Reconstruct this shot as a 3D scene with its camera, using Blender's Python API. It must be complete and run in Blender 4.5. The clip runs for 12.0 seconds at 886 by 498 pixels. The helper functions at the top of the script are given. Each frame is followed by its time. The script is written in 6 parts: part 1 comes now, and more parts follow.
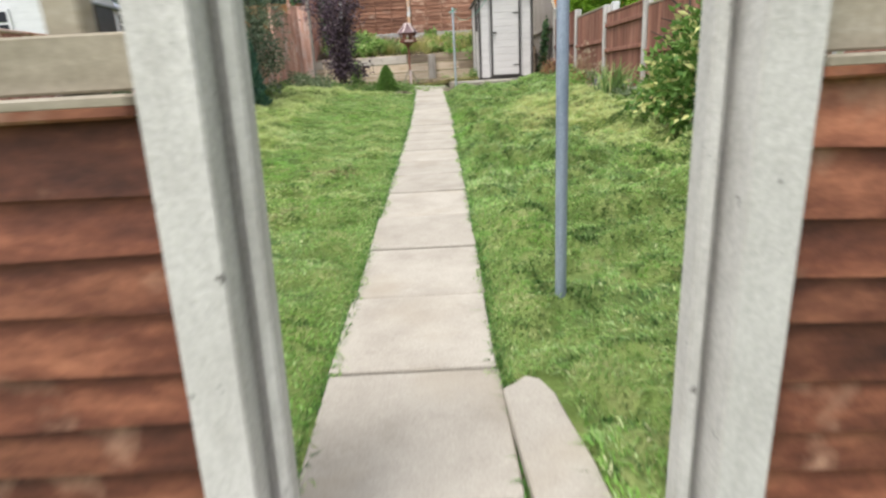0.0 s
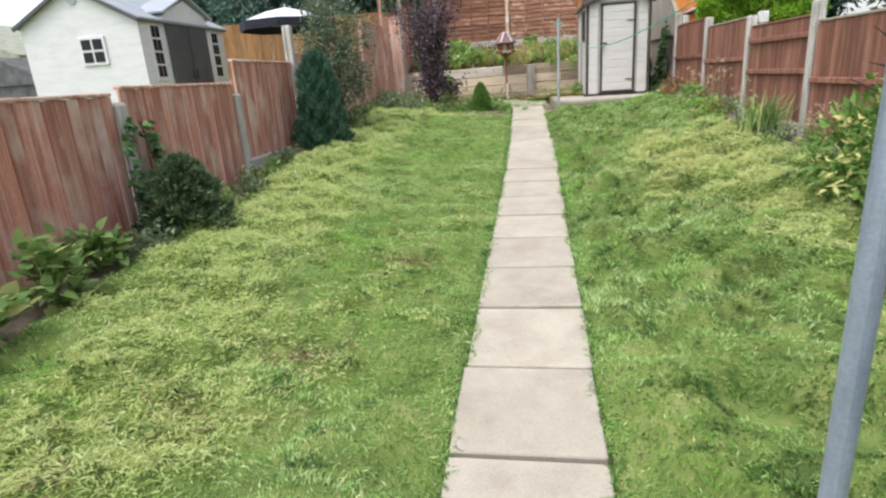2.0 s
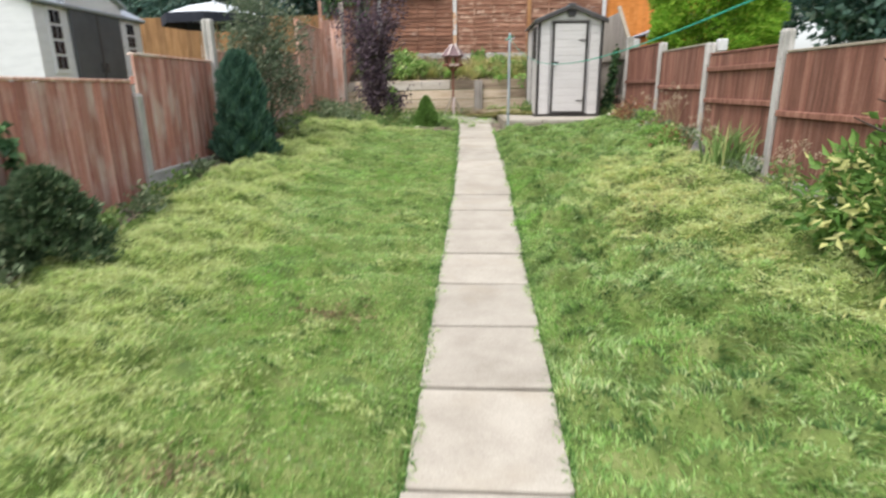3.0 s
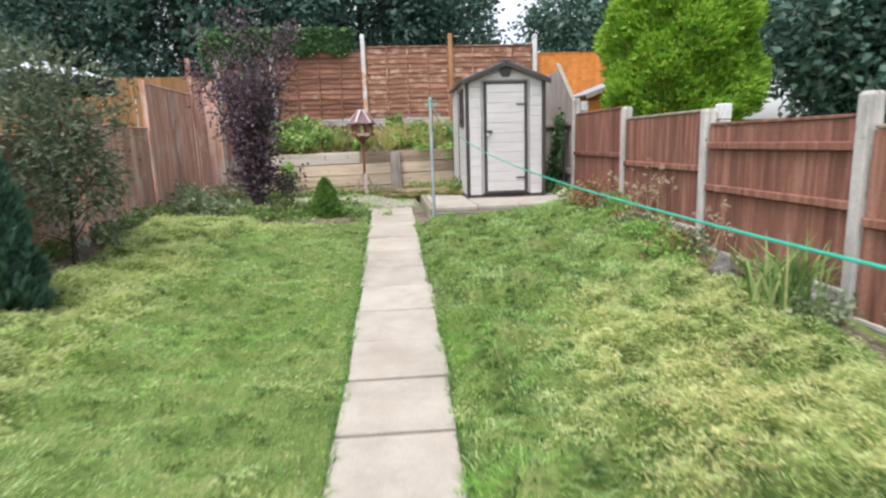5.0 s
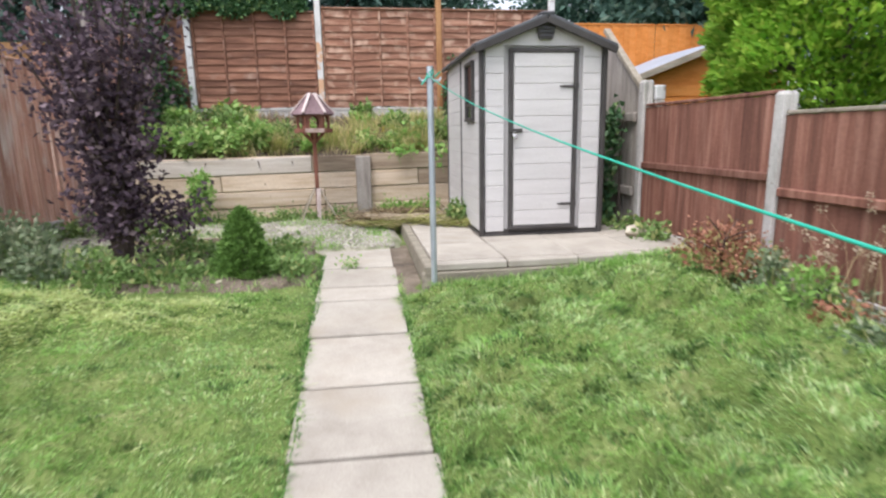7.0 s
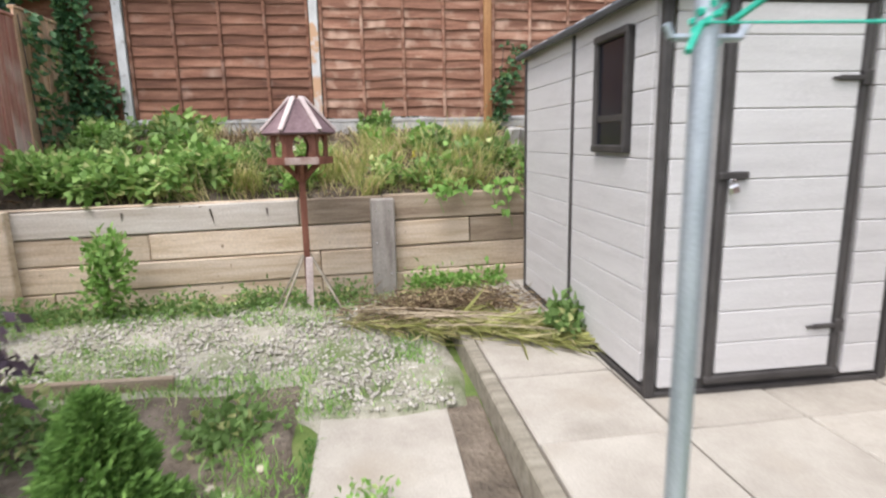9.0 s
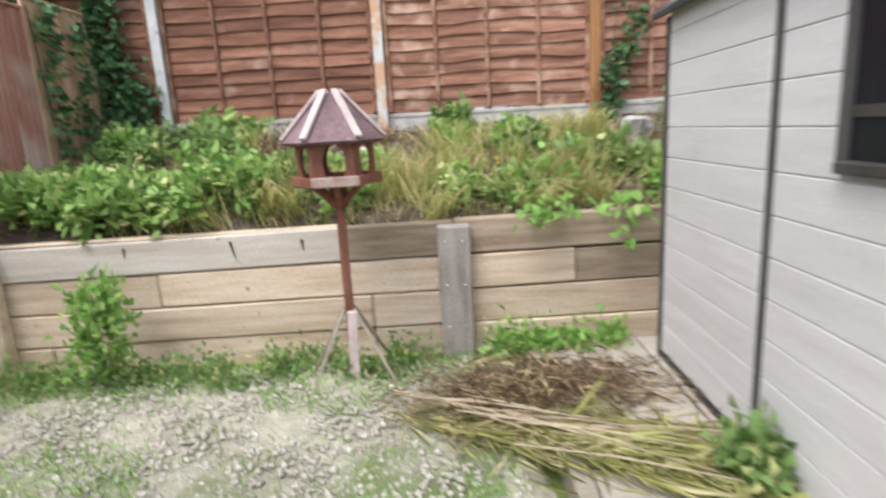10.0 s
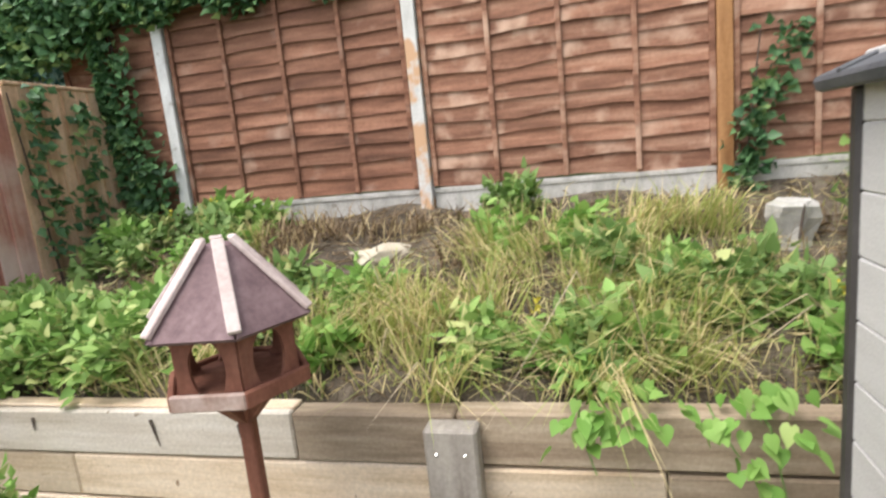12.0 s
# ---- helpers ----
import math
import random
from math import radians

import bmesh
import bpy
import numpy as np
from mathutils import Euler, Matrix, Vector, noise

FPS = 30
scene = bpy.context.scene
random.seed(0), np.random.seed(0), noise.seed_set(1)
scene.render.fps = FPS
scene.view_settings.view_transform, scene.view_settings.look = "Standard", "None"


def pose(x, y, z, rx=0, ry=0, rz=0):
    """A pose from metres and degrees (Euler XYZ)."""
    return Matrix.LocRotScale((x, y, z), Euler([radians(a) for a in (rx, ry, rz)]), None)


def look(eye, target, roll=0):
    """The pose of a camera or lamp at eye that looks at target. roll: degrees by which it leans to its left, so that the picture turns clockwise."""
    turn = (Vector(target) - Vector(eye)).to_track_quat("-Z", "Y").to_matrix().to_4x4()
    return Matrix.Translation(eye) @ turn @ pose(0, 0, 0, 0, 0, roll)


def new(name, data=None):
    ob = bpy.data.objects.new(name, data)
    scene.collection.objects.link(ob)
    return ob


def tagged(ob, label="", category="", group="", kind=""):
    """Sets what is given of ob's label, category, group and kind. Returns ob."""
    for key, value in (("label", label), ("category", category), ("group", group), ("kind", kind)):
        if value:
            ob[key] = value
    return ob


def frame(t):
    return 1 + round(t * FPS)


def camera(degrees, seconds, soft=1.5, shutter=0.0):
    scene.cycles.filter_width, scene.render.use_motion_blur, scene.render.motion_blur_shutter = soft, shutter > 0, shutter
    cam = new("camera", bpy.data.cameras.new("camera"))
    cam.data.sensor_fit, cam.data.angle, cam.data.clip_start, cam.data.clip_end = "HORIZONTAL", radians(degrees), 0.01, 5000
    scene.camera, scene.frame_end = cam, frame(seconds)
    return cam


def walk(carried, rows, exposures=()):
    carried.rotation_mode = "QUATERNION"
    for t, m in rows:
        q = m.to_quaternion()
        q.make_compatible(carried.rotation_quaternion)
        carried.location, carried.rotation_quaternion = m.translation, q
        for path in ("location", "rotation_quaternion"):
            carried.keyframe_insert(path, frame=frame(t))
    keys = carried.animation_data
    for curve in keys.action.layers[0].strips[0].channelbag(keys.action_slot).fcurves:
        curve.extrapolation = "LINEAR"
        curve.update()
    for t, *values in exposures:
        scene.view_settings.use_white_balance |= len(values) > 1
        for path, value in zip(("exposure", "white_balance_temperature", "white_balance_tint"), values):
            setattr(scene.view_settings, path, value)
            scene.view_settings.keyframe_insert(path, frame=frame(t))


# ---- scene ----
cam = camera(76.9, 12.0, soft=2.3, shutter=0.4)
PATH = [
    (0, (-0.39, -1.286, 0.819), (-0.36, 0.629, 0.241), -3.2),
    (0.3, (-0.41, -0.899, 0.858), (-0.319, 1.02, 0.3), -3.2),
    (0.5, (-0.424, -0.641, 0.894), (-0.492, 1.291, 0.382), -5.2),
    (0.8, (-0.449, -0.433, 0.992), (-0.567, 1.497, 0.48), -4.8),
    (1, (-0.472, -0.295, 1.02), (-0.779, 1.62, 0.53), -4.5),
    (1.2, (-0.486, -0.245, 1.15), (-0.868, 1.653, 0.65), -5.1),
    (1.5, (-0.482, -0.155, 1.277), (-0.802, 1.753, 0.769), -6),
    (2, (-0.451, -0.075, 1.312), (-0.735, 1.816, 0.727), -3.9),
    (2.5, (-0.479, 0.206, 1.286), (-0.793, 2.094, 0.704), -3.9),
    (2.8, (-0.487, 0.526, 1.283), (-0.675, 2.43, 0.7), -1),
    (3, (-0.529, 0.698, 1.316), (-0.599, 2.618, 0.761), -0.6),
    (3.5, (-0.449, 1.302, 1.367), (-0.441, 3.254, 0.93), -3.4),
    (3.7, (-0.457, 1.536, 1.377), (-0.421, 3.491, 0.958), -3),
    (5.3, (-0.274, 3.829, 1.631), (-0.084, 5.785, 1.262), -1.9),
    (5.5, (-0.25, 4.195, 1.639), (-0.147, 6.159, 1.274), -3),
    (6, (-0.258, 5.022, 1.671), (-0.098, 6.986, 1.325), -1.7),
    (6.5, (-0.293, 5.782, 1.688), (-0.033, 7.732, 1.329), -2.3),
    (6.7, (-0.278, 6.083, 1.69), (-0.005, 8.025, 1.295), -1.8),
    (8.3, (-0.374, 8.443, 1.889), (0.033, 10.358, 1.481), 0.7),
    (8.5, (-0.375, 8.722, 1.869), (0.031, 10.655, 1.553), 0.2),
    (9, (-0.358, 9.393, 1.901), (-0.065, 11.334, 1.518), -1.2),
    (9.5, (-0.31, 10.035, 1.962), (-0.001, 11.967, 1.549), -0.1),
    (9.8, (-0.238, 10.393, 1.987), (-0.12, 12.355, 1.623), -1.2),
    (10, (-0.192, 10.631, 1.999), (-0.221, 12.586, 1.577), -3.2),
    (10.2, (-0.173, 10.832, 2.026), (-0.378, 12.791, 1.684), -5.6),
    (10.5, (-0.108, 11.132, 2.039), (-0.337, 13.091, 1.708), -4.5),
    (11, (0.164, 11.534, 2.1), (-0.057, 13.509, 1.881), -5.9),
    (11.5, (0.341, 11.853, 2.326), (-0.03, 13.808, 2.118), -4.6),
    (12, (0.311, 12.004, 2.395), (-0.193, 13.908, 2.047), -5.7),
]
walk(cam, [(t, look(eye, target, roll)) for t, eye, target, roll in PATH],
     exposures=((0, 0.8, 6450, 10), (3.5, 0.82, 6450, 11), (6, 0.88, 6200, 15), (8.3, 0.9, 6150, 14), (9.8, 0.95, 6250, 13),
                (10.5, 1.16, 6050, 11), (11.2, 1.18, 6050, 9), (12, 1.06, 6500, 10)))

# ---- light ----
world = bpy.data.worlds.new("overcast_sky")
scene.world = world
world.use_nodes = True
wn, wl = world.node_tree.nodes, world.node_tree.links
wn.clear()
sky = wn.new("ShaderNodeTexSky")
sky.sky_type, sky.sun_disc = "NISHITA", False
sky.sun_elevation, sky.sun_rotation = radians(63), radians(222)
sky.air_density, sky.dust_density, sky.ozone_density = 1.0, 3.0, 1.0
grey = wn.new("ShaderNodeHueSaturation")
grey.inputs["Saturation"].default_value = 0.3
grey.inputs["Value"].default_value = 1.0
back = wn.new("ShaderNodeBackground")
back.inputs["Strength"].default_value = 0.182
wout = wn.new("ShaderNodeOutputWorld")
wl.new(sky.outputs[0], grey.inputs["Color"])
wl.new(grey.outputs[0], back.inputs["Color"])
wl.new(back.outputs[0], wout.inputs["Surface"])

sun = new("sun", bpy.data.lights.new("sun", "SUN"))
sun.data.energy, sun.data.angle, sun.data.color = 1.0, radians(25), (1.0, 0.96, 0.9)
sun.matrix_world = look((-4.1, -4.5, 12), (0, 0, 0))

rng = np.random.default_rng(7)


# ---- materials ----
def nodes_of(name):
    m = bpy.data.materials.new(name)
    m.use_nodes = True
    return m, m.node_tree.nodes, m.node_tree.links


def surface(name, dark, mid, light, scale=(6, 6, 6), fine=60.0, rough=0.8, bump=0.3, metal=0.0, pos=(0.3, 0.5, 0.72),
            vary=0.12, stain=None, stain_scale=1.5, stain_at=(0.55, 0.7), island=False, relief=0.004, world_space=True):
    """Two scales of noise between three colours, a stain of its own shape, bump and a change from piece to piece."""
    m, n, l = nodes_of(name)
    bsdf = n["Principled BSDF"]
    where = n.new("ShaderNodeNewGeometry").outputs["Position"]
    info = n.new("ShaderNodeObjectInfo").outputs["Random"]
    if island:
        info = n.new("ShaderNodeNewGeometry").outputs["Random Per Island"]
    off = n.new("ShaderNodeVectorMath"); off.operation = "SCALE"
    off.inputs[0].default_value = (3.1, 7.7, 5.3)
    l.new(info, off.inputs["Scale"])
    add = n.new("ShaderNodeVectorMath"); add.operation = "ADD"
    l.new(where, add.inputs[0]); l.new(off.outputs[0], add.inputs[1])
    st = n.new("ShaderNodeVectorMath"); st.operation = "MULTIPLY"
    st.inputs[1].default_value = scale
    l.new(add.outputs[0], st.inputs[0])
    big = n.new("ShaderNodeTexNoise")
    big.inputs["Scale"].default_value, big.inputs["Detail"].default_value, big.inputs["Roughness"].default_value = 1.0, 6, 0.65
    l.new(st.outputs[0], big.inputs["Vector"])
    ramp = n.new("ShaderNodeValToRGB")
    e = ramp.color_ramp.elements
    e[0].position, e[0].color = pos[0], (*dark, 1)
    e[1].position, e[1].color = pos[2], (*light, 1)
    k = e.new(pos[1]); k.color = (*mid, 1)
    l.new(big.outputs["Fac"], ramp.inputs["Fac"])
    small = n.new("ShaderNodeTexNoise")
    small.inputs["Scale"].default_value, small.inputs["Detail"].default_value = fine, 3
    l.new(where, small.inputs["Vector"])
    # brightness: piece by piece and grain
    val = n.new("ShaderNodeMath"); val.operation = "MULTIPLY_ADD"
    val.inputs[1].default_value, val.inputs[2].default_value = 2 * vary, 1 - vary
    l.new(info, val.inputs[0])
    gr = n.new("ShaderNodeMath"); gr.operation = "MULTIPLY_ADD"
    gr.inputs[1].default_value, gr.inputs[2].default_value = 0.5, 0.75
    l.new(small.outputs["Fac"], gr.inputs[0])
    both = n.new("ShaderNodeMath"); both.operation = "MULTIPLY"
    l.new(val.outputs[0], both.inputs[0]); l.new(gr.outputs[0], both.inputs[1])
    hsv = n.new("ShaderNodeHueSaturation")
    l.new(ramp.outputs[0], hsv.inputs["Color"]); l.new(both.outputs[0], hsv.inputs["Value"])
    col = hsv.outputs[0]
    if stain:
        blot = n.new("ShaderNodeTexNoise")
        blot.inputs["Scale"].default_value, blot.inputs["Detail"].default_value = stain_scale, 5
        l.new(add.outputs[0], blot.inputs["Vector"])
        mr = n.new("ShaderNodeMapRange")
        mr.inputs["From Min"].default_value, mr.inputs["From Max"].default_value = stain_at
        l.new(blot.outputs["Fac"], mr.inputs["Value"])
        mix = n.new("ShaderNodeMix"); mix.data_type = "RGBA"
        l.new(mr.outputs[0], mix.inputs["Factor"])
        l.new(col, mix.inputs["A"]); mix.inputs["B"].default_value = (*stain, 1)
        col = mix.outputs["Result"]
    l.new(col, bsdf.inputs["Base Color"])
    bsdf.inputs["Roughness"].default_value, bsdf.inputs["Metallic"].default_value = rough, metal
    bsdf.inputs["Specular IOR Level"].default_value = 0.3
    if bump:
        h = n.new("ShaderNodeMath"); h.operation = "ADD"
        l.new(big.outputs["Fac"], h.inputs[0]); l.new(small.outputs["Fac"], h.inputs[1])
        b = n.new("ShaderNodeBump")
        b.inputs["Strength"].default_value, b.inputs["Distance"].default_value = bump, relief
        l.new(h.outputs[0], b.inputs["Height"]); l.new(b.outputs[0], bsdf.inputs["Normal"])
    return m


def leafy(name, dark, light, odd=None, odd_share=0.1, patch=None, patch_scale=0.8, patch_at=(0.5, 0.62), glow=0.3, rough=0.55, sheen=0.25):
    """Leaf or blade: a colour for each leaf, patches of another tint over the ground, light through the leaf."""
    m, n, l = nodes_of(name)
    bsdf, out = n["Principled BSDF"], n["Material Output"]
    geo = n.new("ShaderNodeNewGeometry")
    ramp = n.new("ShaderNodeValToRGB")
    e = ramp.color_ramp.elements
    e[0].position, e[0].color = 0.0, (*dark, 1)
    e[1].position, e[1].color = 1.0 - (odd_share if odd else 0), (*light, 1)
    if odd:
        k = e.new(min(0.999, 1.0 - odd_share + 0.01)); k.color = (*odd, 1)
    l.new(geo.outputs["Random Per Island"], ramp.inputs["Fac"])
    col = ramp.outputs[0]
    if patch:
        nz = n.new("ShaderNodeTexNoise")
        nz.inputs["Scale"].default_value, nz.inputs["Detail"].default_value, nz.inputs["Roughness"].default_value = patch_scale, 6, 0.7
        l.new(geo.outputs["Position"], nz.inputs["Vector"])
        mr = n.new("ShaderNodeMapRange")
        mr.inputs["From Min"].default_value, mr.inputs["From Max"].default_value = patch_at
        l.new(nz.outputs["Fac"], mr.inputs["Value"])
        mix = n.new("ShaderNodeMix"); mix.data_type = "RGBA"
        l.new(mr.outputs[0], mix.inputs["Factor"]); l.new(col, mix.inputs["A"])
        mix.inputs["B"].default_value = (*patch, 1)
        col = mix.outputs["Result"]
    l.new(col, bsdf.inputs["Base Color"])
    bsdf.inputs["Roughness"].default_value = rough
    bsdf.inputs["Specular IOR Level"].default_value = sheen
    tr = n.new("ShaderNodeBsdfTranslucent")
    l.new(col, tr.inputs["Color"])
    mx = n.new("ShaderNodeMixShader"); mx.inputs[0].default_value = glow
    l.new(bsdf.outputs[0], mx.inputs[1]); l.new(tr.outputs[0], mx.inputs[2])
    l.new(mx.outputs[0], out.inputs["Surface"])
    return m


SOIL = surface("soil", (0.09, 0.073, 0.054), (0.19, 0.152, 0.112), (0.3, 0.247, 0.19), (5, 5, 5), 45, 0.95, 0.9, relief=0.03)
BED_SOIL = surface("dark_bed_soil", (0.05, 0.04, 0.03), (0.11, 0.088, 0.064), (0.2, 0.165, 0.125), (7, 7, 7), 45, 0.95, 1.0, relief=0.03)
DARK_BED = surface("dark_joint_soil", (0.02, 0.017, 0.012), (0.045, 0.037, 0.026), (0.08, 0.068, 0.05), (9, 9, 9), 60, 0.95, 0.6)
TURF = surface("turf", (0.07, 0.112, 0.03), (0.14, 0.195, 0.05), (0.24, 0.262, 0.1), (4, 4, 4), 70, 0.95, 0.8, relief=0.02)
CONCRETE_SLAB = surface("concrete_slab", (0.31, 0.278, 0.23), (0.383, 0.347, 0.292), (0.445, 0.41, 0.348), (3, 3, 3), 120, 0.85, 0.25, vary=0.07,
                        stain=(0.34, 0.29, 0.22), stain_scale=2.2, stain_at=(0.56, 0.85))
CONCRETE_POST = surface("concrete_post", (0.33, 0.32, 0.29), (0.47, 0.45, 0.42), (0.58, 0.56, 0.53), (9, 9, 4), 90, 0.85, 0.45, vary=0.08,
                        stain=(0.24, 0.22, 0.19), stain_scale=14, stain_at=(0.64, 0.72))
WHITE_POST = surface("whitish_concrete", (0.5, 0.5, 0.49), (0.64, 0.64, 0.63), (0.74, 0.74, 0.73), (9, 9, 4), 90, 0.85, 0.45, vary=0.05,
                     stain=(0.33, 0.31, 0.28), stain_scale=12, stain_at=(0.62, 0.74))
PEELING_POST = surface("peeling_painted_concrete", (0.5, 0.49, 0.47), (0.64, 0.63, 0.61), (0.72, 0.71, 0.69), (9, 9, 4), 90, 0.85, 0.45, vary=0.05,
                       stain=(0.58, 0.36, 0.22), stain_scale=4.4, stain_at=(0.53, 0.6))
GATE_CONCRETE = surface("gate_concrete", (0.4, 0.38, 0.355), (0.49, 0.472, 0.448), (0.56, 0.54, 0.515), (8, 8, 3), 80, 0.8, 0.4, vary=0.04,
                        stain=(0.16, 0.15, 0.14), stain_scale=24, stain_at=(0.68, 0.74))
RED_BOARD = surface("red_stained_board", (0.29, 0.115, 0.085), (0.48, 0.225, 0.17), (0.63, 0.42, 0.35), (22, 22, 1.0), 50, 0.85, 0.5, vary=0.22,
                    stain=(0.64, 0.5, 0.43), stain_scale=2.0, stain_at=(0.5, 0.74))
FADED_BOARD = surface("faded_board", (0.33, 0.15, 0.105), (0.53, 0.31, 0.235), (0.72, 0.56, 0.48), (22, 22, 1.0), 50, 0.85, 0.5, vary=0.2,
                      stain=(0.68, 0.58, 0.52), stain_scale=2.0, stain_at=(0.52, 0.74))
TAN_BOARD = surface("tan_weathered_board", (0.42, 0.26, 0.15), (0.6, 0.4, 0.26), (0.72, 0.53, 0.38), (16, 16, 1.2), 50, 0.85, 0.5, vary=0.16)
RED_BOARD_RIGHT = surface("brown_stained_board", (0.115, 0.047, 0.033), (0.2, 0.09, 0.062), (0.32, 0.17, 0.125), (16, 16, 1.2), 50, 0.8, 0.55, vary=0.24)
WORN_LAP_BOARD = surface("worn_waney_board", (0.12, 0.053, 0.033), (0.25, 0.122, 0.078), (0.43, 0.255, 0.175), (1.6, 12, 12), 55, 0.85, 0.6, vary=0.24,
                         stain=(0.56, 0.38, 0.28), stain_scale=4.2, stain_at=(0.53, 0.74))
LAP_BOARD = surface("waney_board", (0.095, 0.042, 0.026), (0.205, 0.096, 0.06), (0.33, 0.175, 0.115), (1.6, 12, 12), 55, 0.85, 0.6, vary=0.2,
                    stain=(0.38, 0.26, 0.2), stain_scale=3.4, stain_at=(0.6, 0.8))
GATE_BOARD = surface("gate_side_board", (0.035, 0.013, 0.009), (0.12, 0.041, 0.023), (0.31, 0.125, 0.068), (3.0, 9, 9), 40, 0.7, 0.7, vary=0.3,
                     stain=(0.36, 0.21, 0.14), stain_scale=5, stain_at=(0.58, 0.76))
PALE_TIMBER = surface("pale_timber", (0.22, 0.19, 0.14), (0.3, 0.26, 0.2), (0.38, 0.34, 0.28), (3, 14, 14), 60, 0.85, 0.4, vary=0.1)
GREY_TIMBER = surface("grey_timber", (0.22, 0.19, 0.165), (0.33, 0.295, 0.26), (0.44, 0.4, 0.35), (12, 12, 2), 60, 0.9, 0.5, vary=0.12)
OCHRE_BOARD = surface("ochre_board", (0.3, 0.14, 0.055), (0.41, 0.21, 0.09), (0.5, 0.28, 0.13), (12, 12, 1.5), 50, 0.8, 0.35, vary=0.12)
# darker copy of the ochre: the far fence's shade is in its colour
SHADED_TAN = surface("shaded_tan_board", (0.17, 0.085, 0.035), (0.27, 0.145, 0.062), (0.37, 0.21, 0.1), (12, 12, 1.5), 50, 0.8, 0.35, vary=0.2)
ORANGE_BOARD = surface("orange_board", (0.5, 0.17, 0.03), (0.62, 0.23, 0.05), (0.68, 0.28, 0.08), (2, 10, 10), 50, 0.7, 0.3, vary=0.06)
SLEEPER = surface("sleeper_timber", (0.43, 0.315, 0.205), (0.59, 0.47, 0.345), (0.7, 0.59, 0.475), (1.4, 14, 16), 70, 0.88, 0.5, vary=0.12,
                  stain=(0.22, 0.14, 0.08), stain_scale=17, stain_at=(0.69, 0.75))
SLEEPER_GREY = surface("silvered_sleeper_timber", (0.45, 0.385, 0.31), (0.57, 0.51, 0.435), (0.67, 0.62, 0.555), (1.4, 14, 16), 70, 0.9, 0.5, vary=0.08,
                       stain=(0.26, 0.2, 0.14), stain_scale=15, stain_at=(0.7, 0.76))
SLEEPER_DARK = surface("weathered_sleeper", (0.2, 0.145, 0.1), (0.32, 0.25, 0.18), (0.44, 0.36, 0.275), (1.4, 14, 16), 70, 0.9, 0.55, vary=0.14)
SHED_PLASTIC = surface("light_grey_plastic", (0.51, 0.49, 0.475), (0.56, 0.54, 0.525), (0.6, 0.58, 0.565), (2, 2, 18), 160, 0.5, 0.25, vary=0.03, relief=0.002)
SHED_DARK = surface("dark_grey_plastic", (0.04, 0.036, 0.034), (0.055, 0.05, 0.047), (0.075, 0.068, 0.064), (6, 6, 6), 140, 0.5, 0.25, vary=0.05)
SHED_ROOF = surface("dark_roof_plastic", (0.06, 0.062, 0.068), (0.085, 0.087, 0.094), (0.12, 0.122, 0.13), (6, 6, 6), 120, 0.55, 0.3, vary=0.05)
NSHED_WHITE = surface("white_plastic", (0.58, 0.58, 0.6), (0.65, 0.65, 0.67), (0.7, 0.7, 0.72), (3, 3, 12), 120, 0.5, 0.2, vary=0.03)
NSHED_DOOR = surface("slate_plastic", (0.06, 0.063, 0.07), (0.08, 0.084, 0.092), (0.1, 0.104, 0.112), (3, 3, 3), 120, 0.5, 0.2, vary=0.04)
NSHED_ROOF = surface("pale_grey_roof", (0.26, 0.29, 0.33), (0.33, 0.36, 0.41), (0.4, 0.43, 0.48), (2, 14, 2), 60, 0.6, 0.3, vary=0.06)
GALVANISED = surface("galvanised_steel", (0.3, 0.34, 0.38), (0.42, 0.46, 0.5), (0.52, 0.56, 0.6), (20, 20, 5), 150, 0.45, 0.15, metal=0.55, vary=0.03)
POLE_BLUE = surface("blue_grey_paint", (0.2, 0.25, 0.31), (0.27, 0.32, 0.39), (0.34, 0.4, 0.47), (14, 14, 4), 120, 0.4, 0.12, metal=0.3, vary=0.03)
CORD = surface("green_cord", (0.02, 0.3, 0.2), (0.03, 0.4, 0.28), (0.06, 0.48, 0.35), (60, 60, 60), 200, 0.5, 0.3, vary=0.03)
TABLE_WOOD = surface("stained_table_wood", (0.13, 0.05, 0.032), (0.21, 0.085, 0.055), (0.3, 0.14, 0.095), (12, 12, 3), 70, 0.75, 0.4, vary=0.12)
TABLE_ROOF = surface("roof_ply", (0.12, 0.075, 0.08), (0.19, 0.125, 0.13), (0.27, 0.19, 0.195), (10, 10, 10), 70, 0.8, 0.4, vary=0.08)
TABLE_STRIP = surface("pale_roof_strip", (0.42, 0.32, 0.3), (0.56, 0.46, 0.43), (0.66, 0.57, 0.54), (10, 10, 10), 60, 0.8, 0.4, vary=0.1)
# pale copy of the table wood, with the light on one tray edge painted in
TABLE_LIT = surface("lit_table_wood", (0.24, 0.15, 0.12), (0.36, 0.26, 0.22), (0.46, 0.36, 0.32), (12, 12, 12), 70, 0.8, 0.4, vary=0.08)
STONE = surface("pale_stone", (0.4, 0.34, 0.24), (0.55, 0.49, 0.38), (0.66, 0.61, 0.5), (6, 6, 6), 50, 0.85, 0.5, vary=0.12)
ROCK_GREY = surface("dark_grey_rock", (0.1, 0.098, 0.092), (0.2, 0.195, 0.185), (0.34, 0.33, 0.31), (14, 14, 14), 60, 0.9, 0.9, relief=0.02)
PEBBLE = surface("pebble", (0.31, 0.285, 0.23), (0.44, 0.41, 0.345), (0.57, 0.54, 0.47), (3, 3, 3), 90, 0.9, 0.2, vary=0.2, island=True)
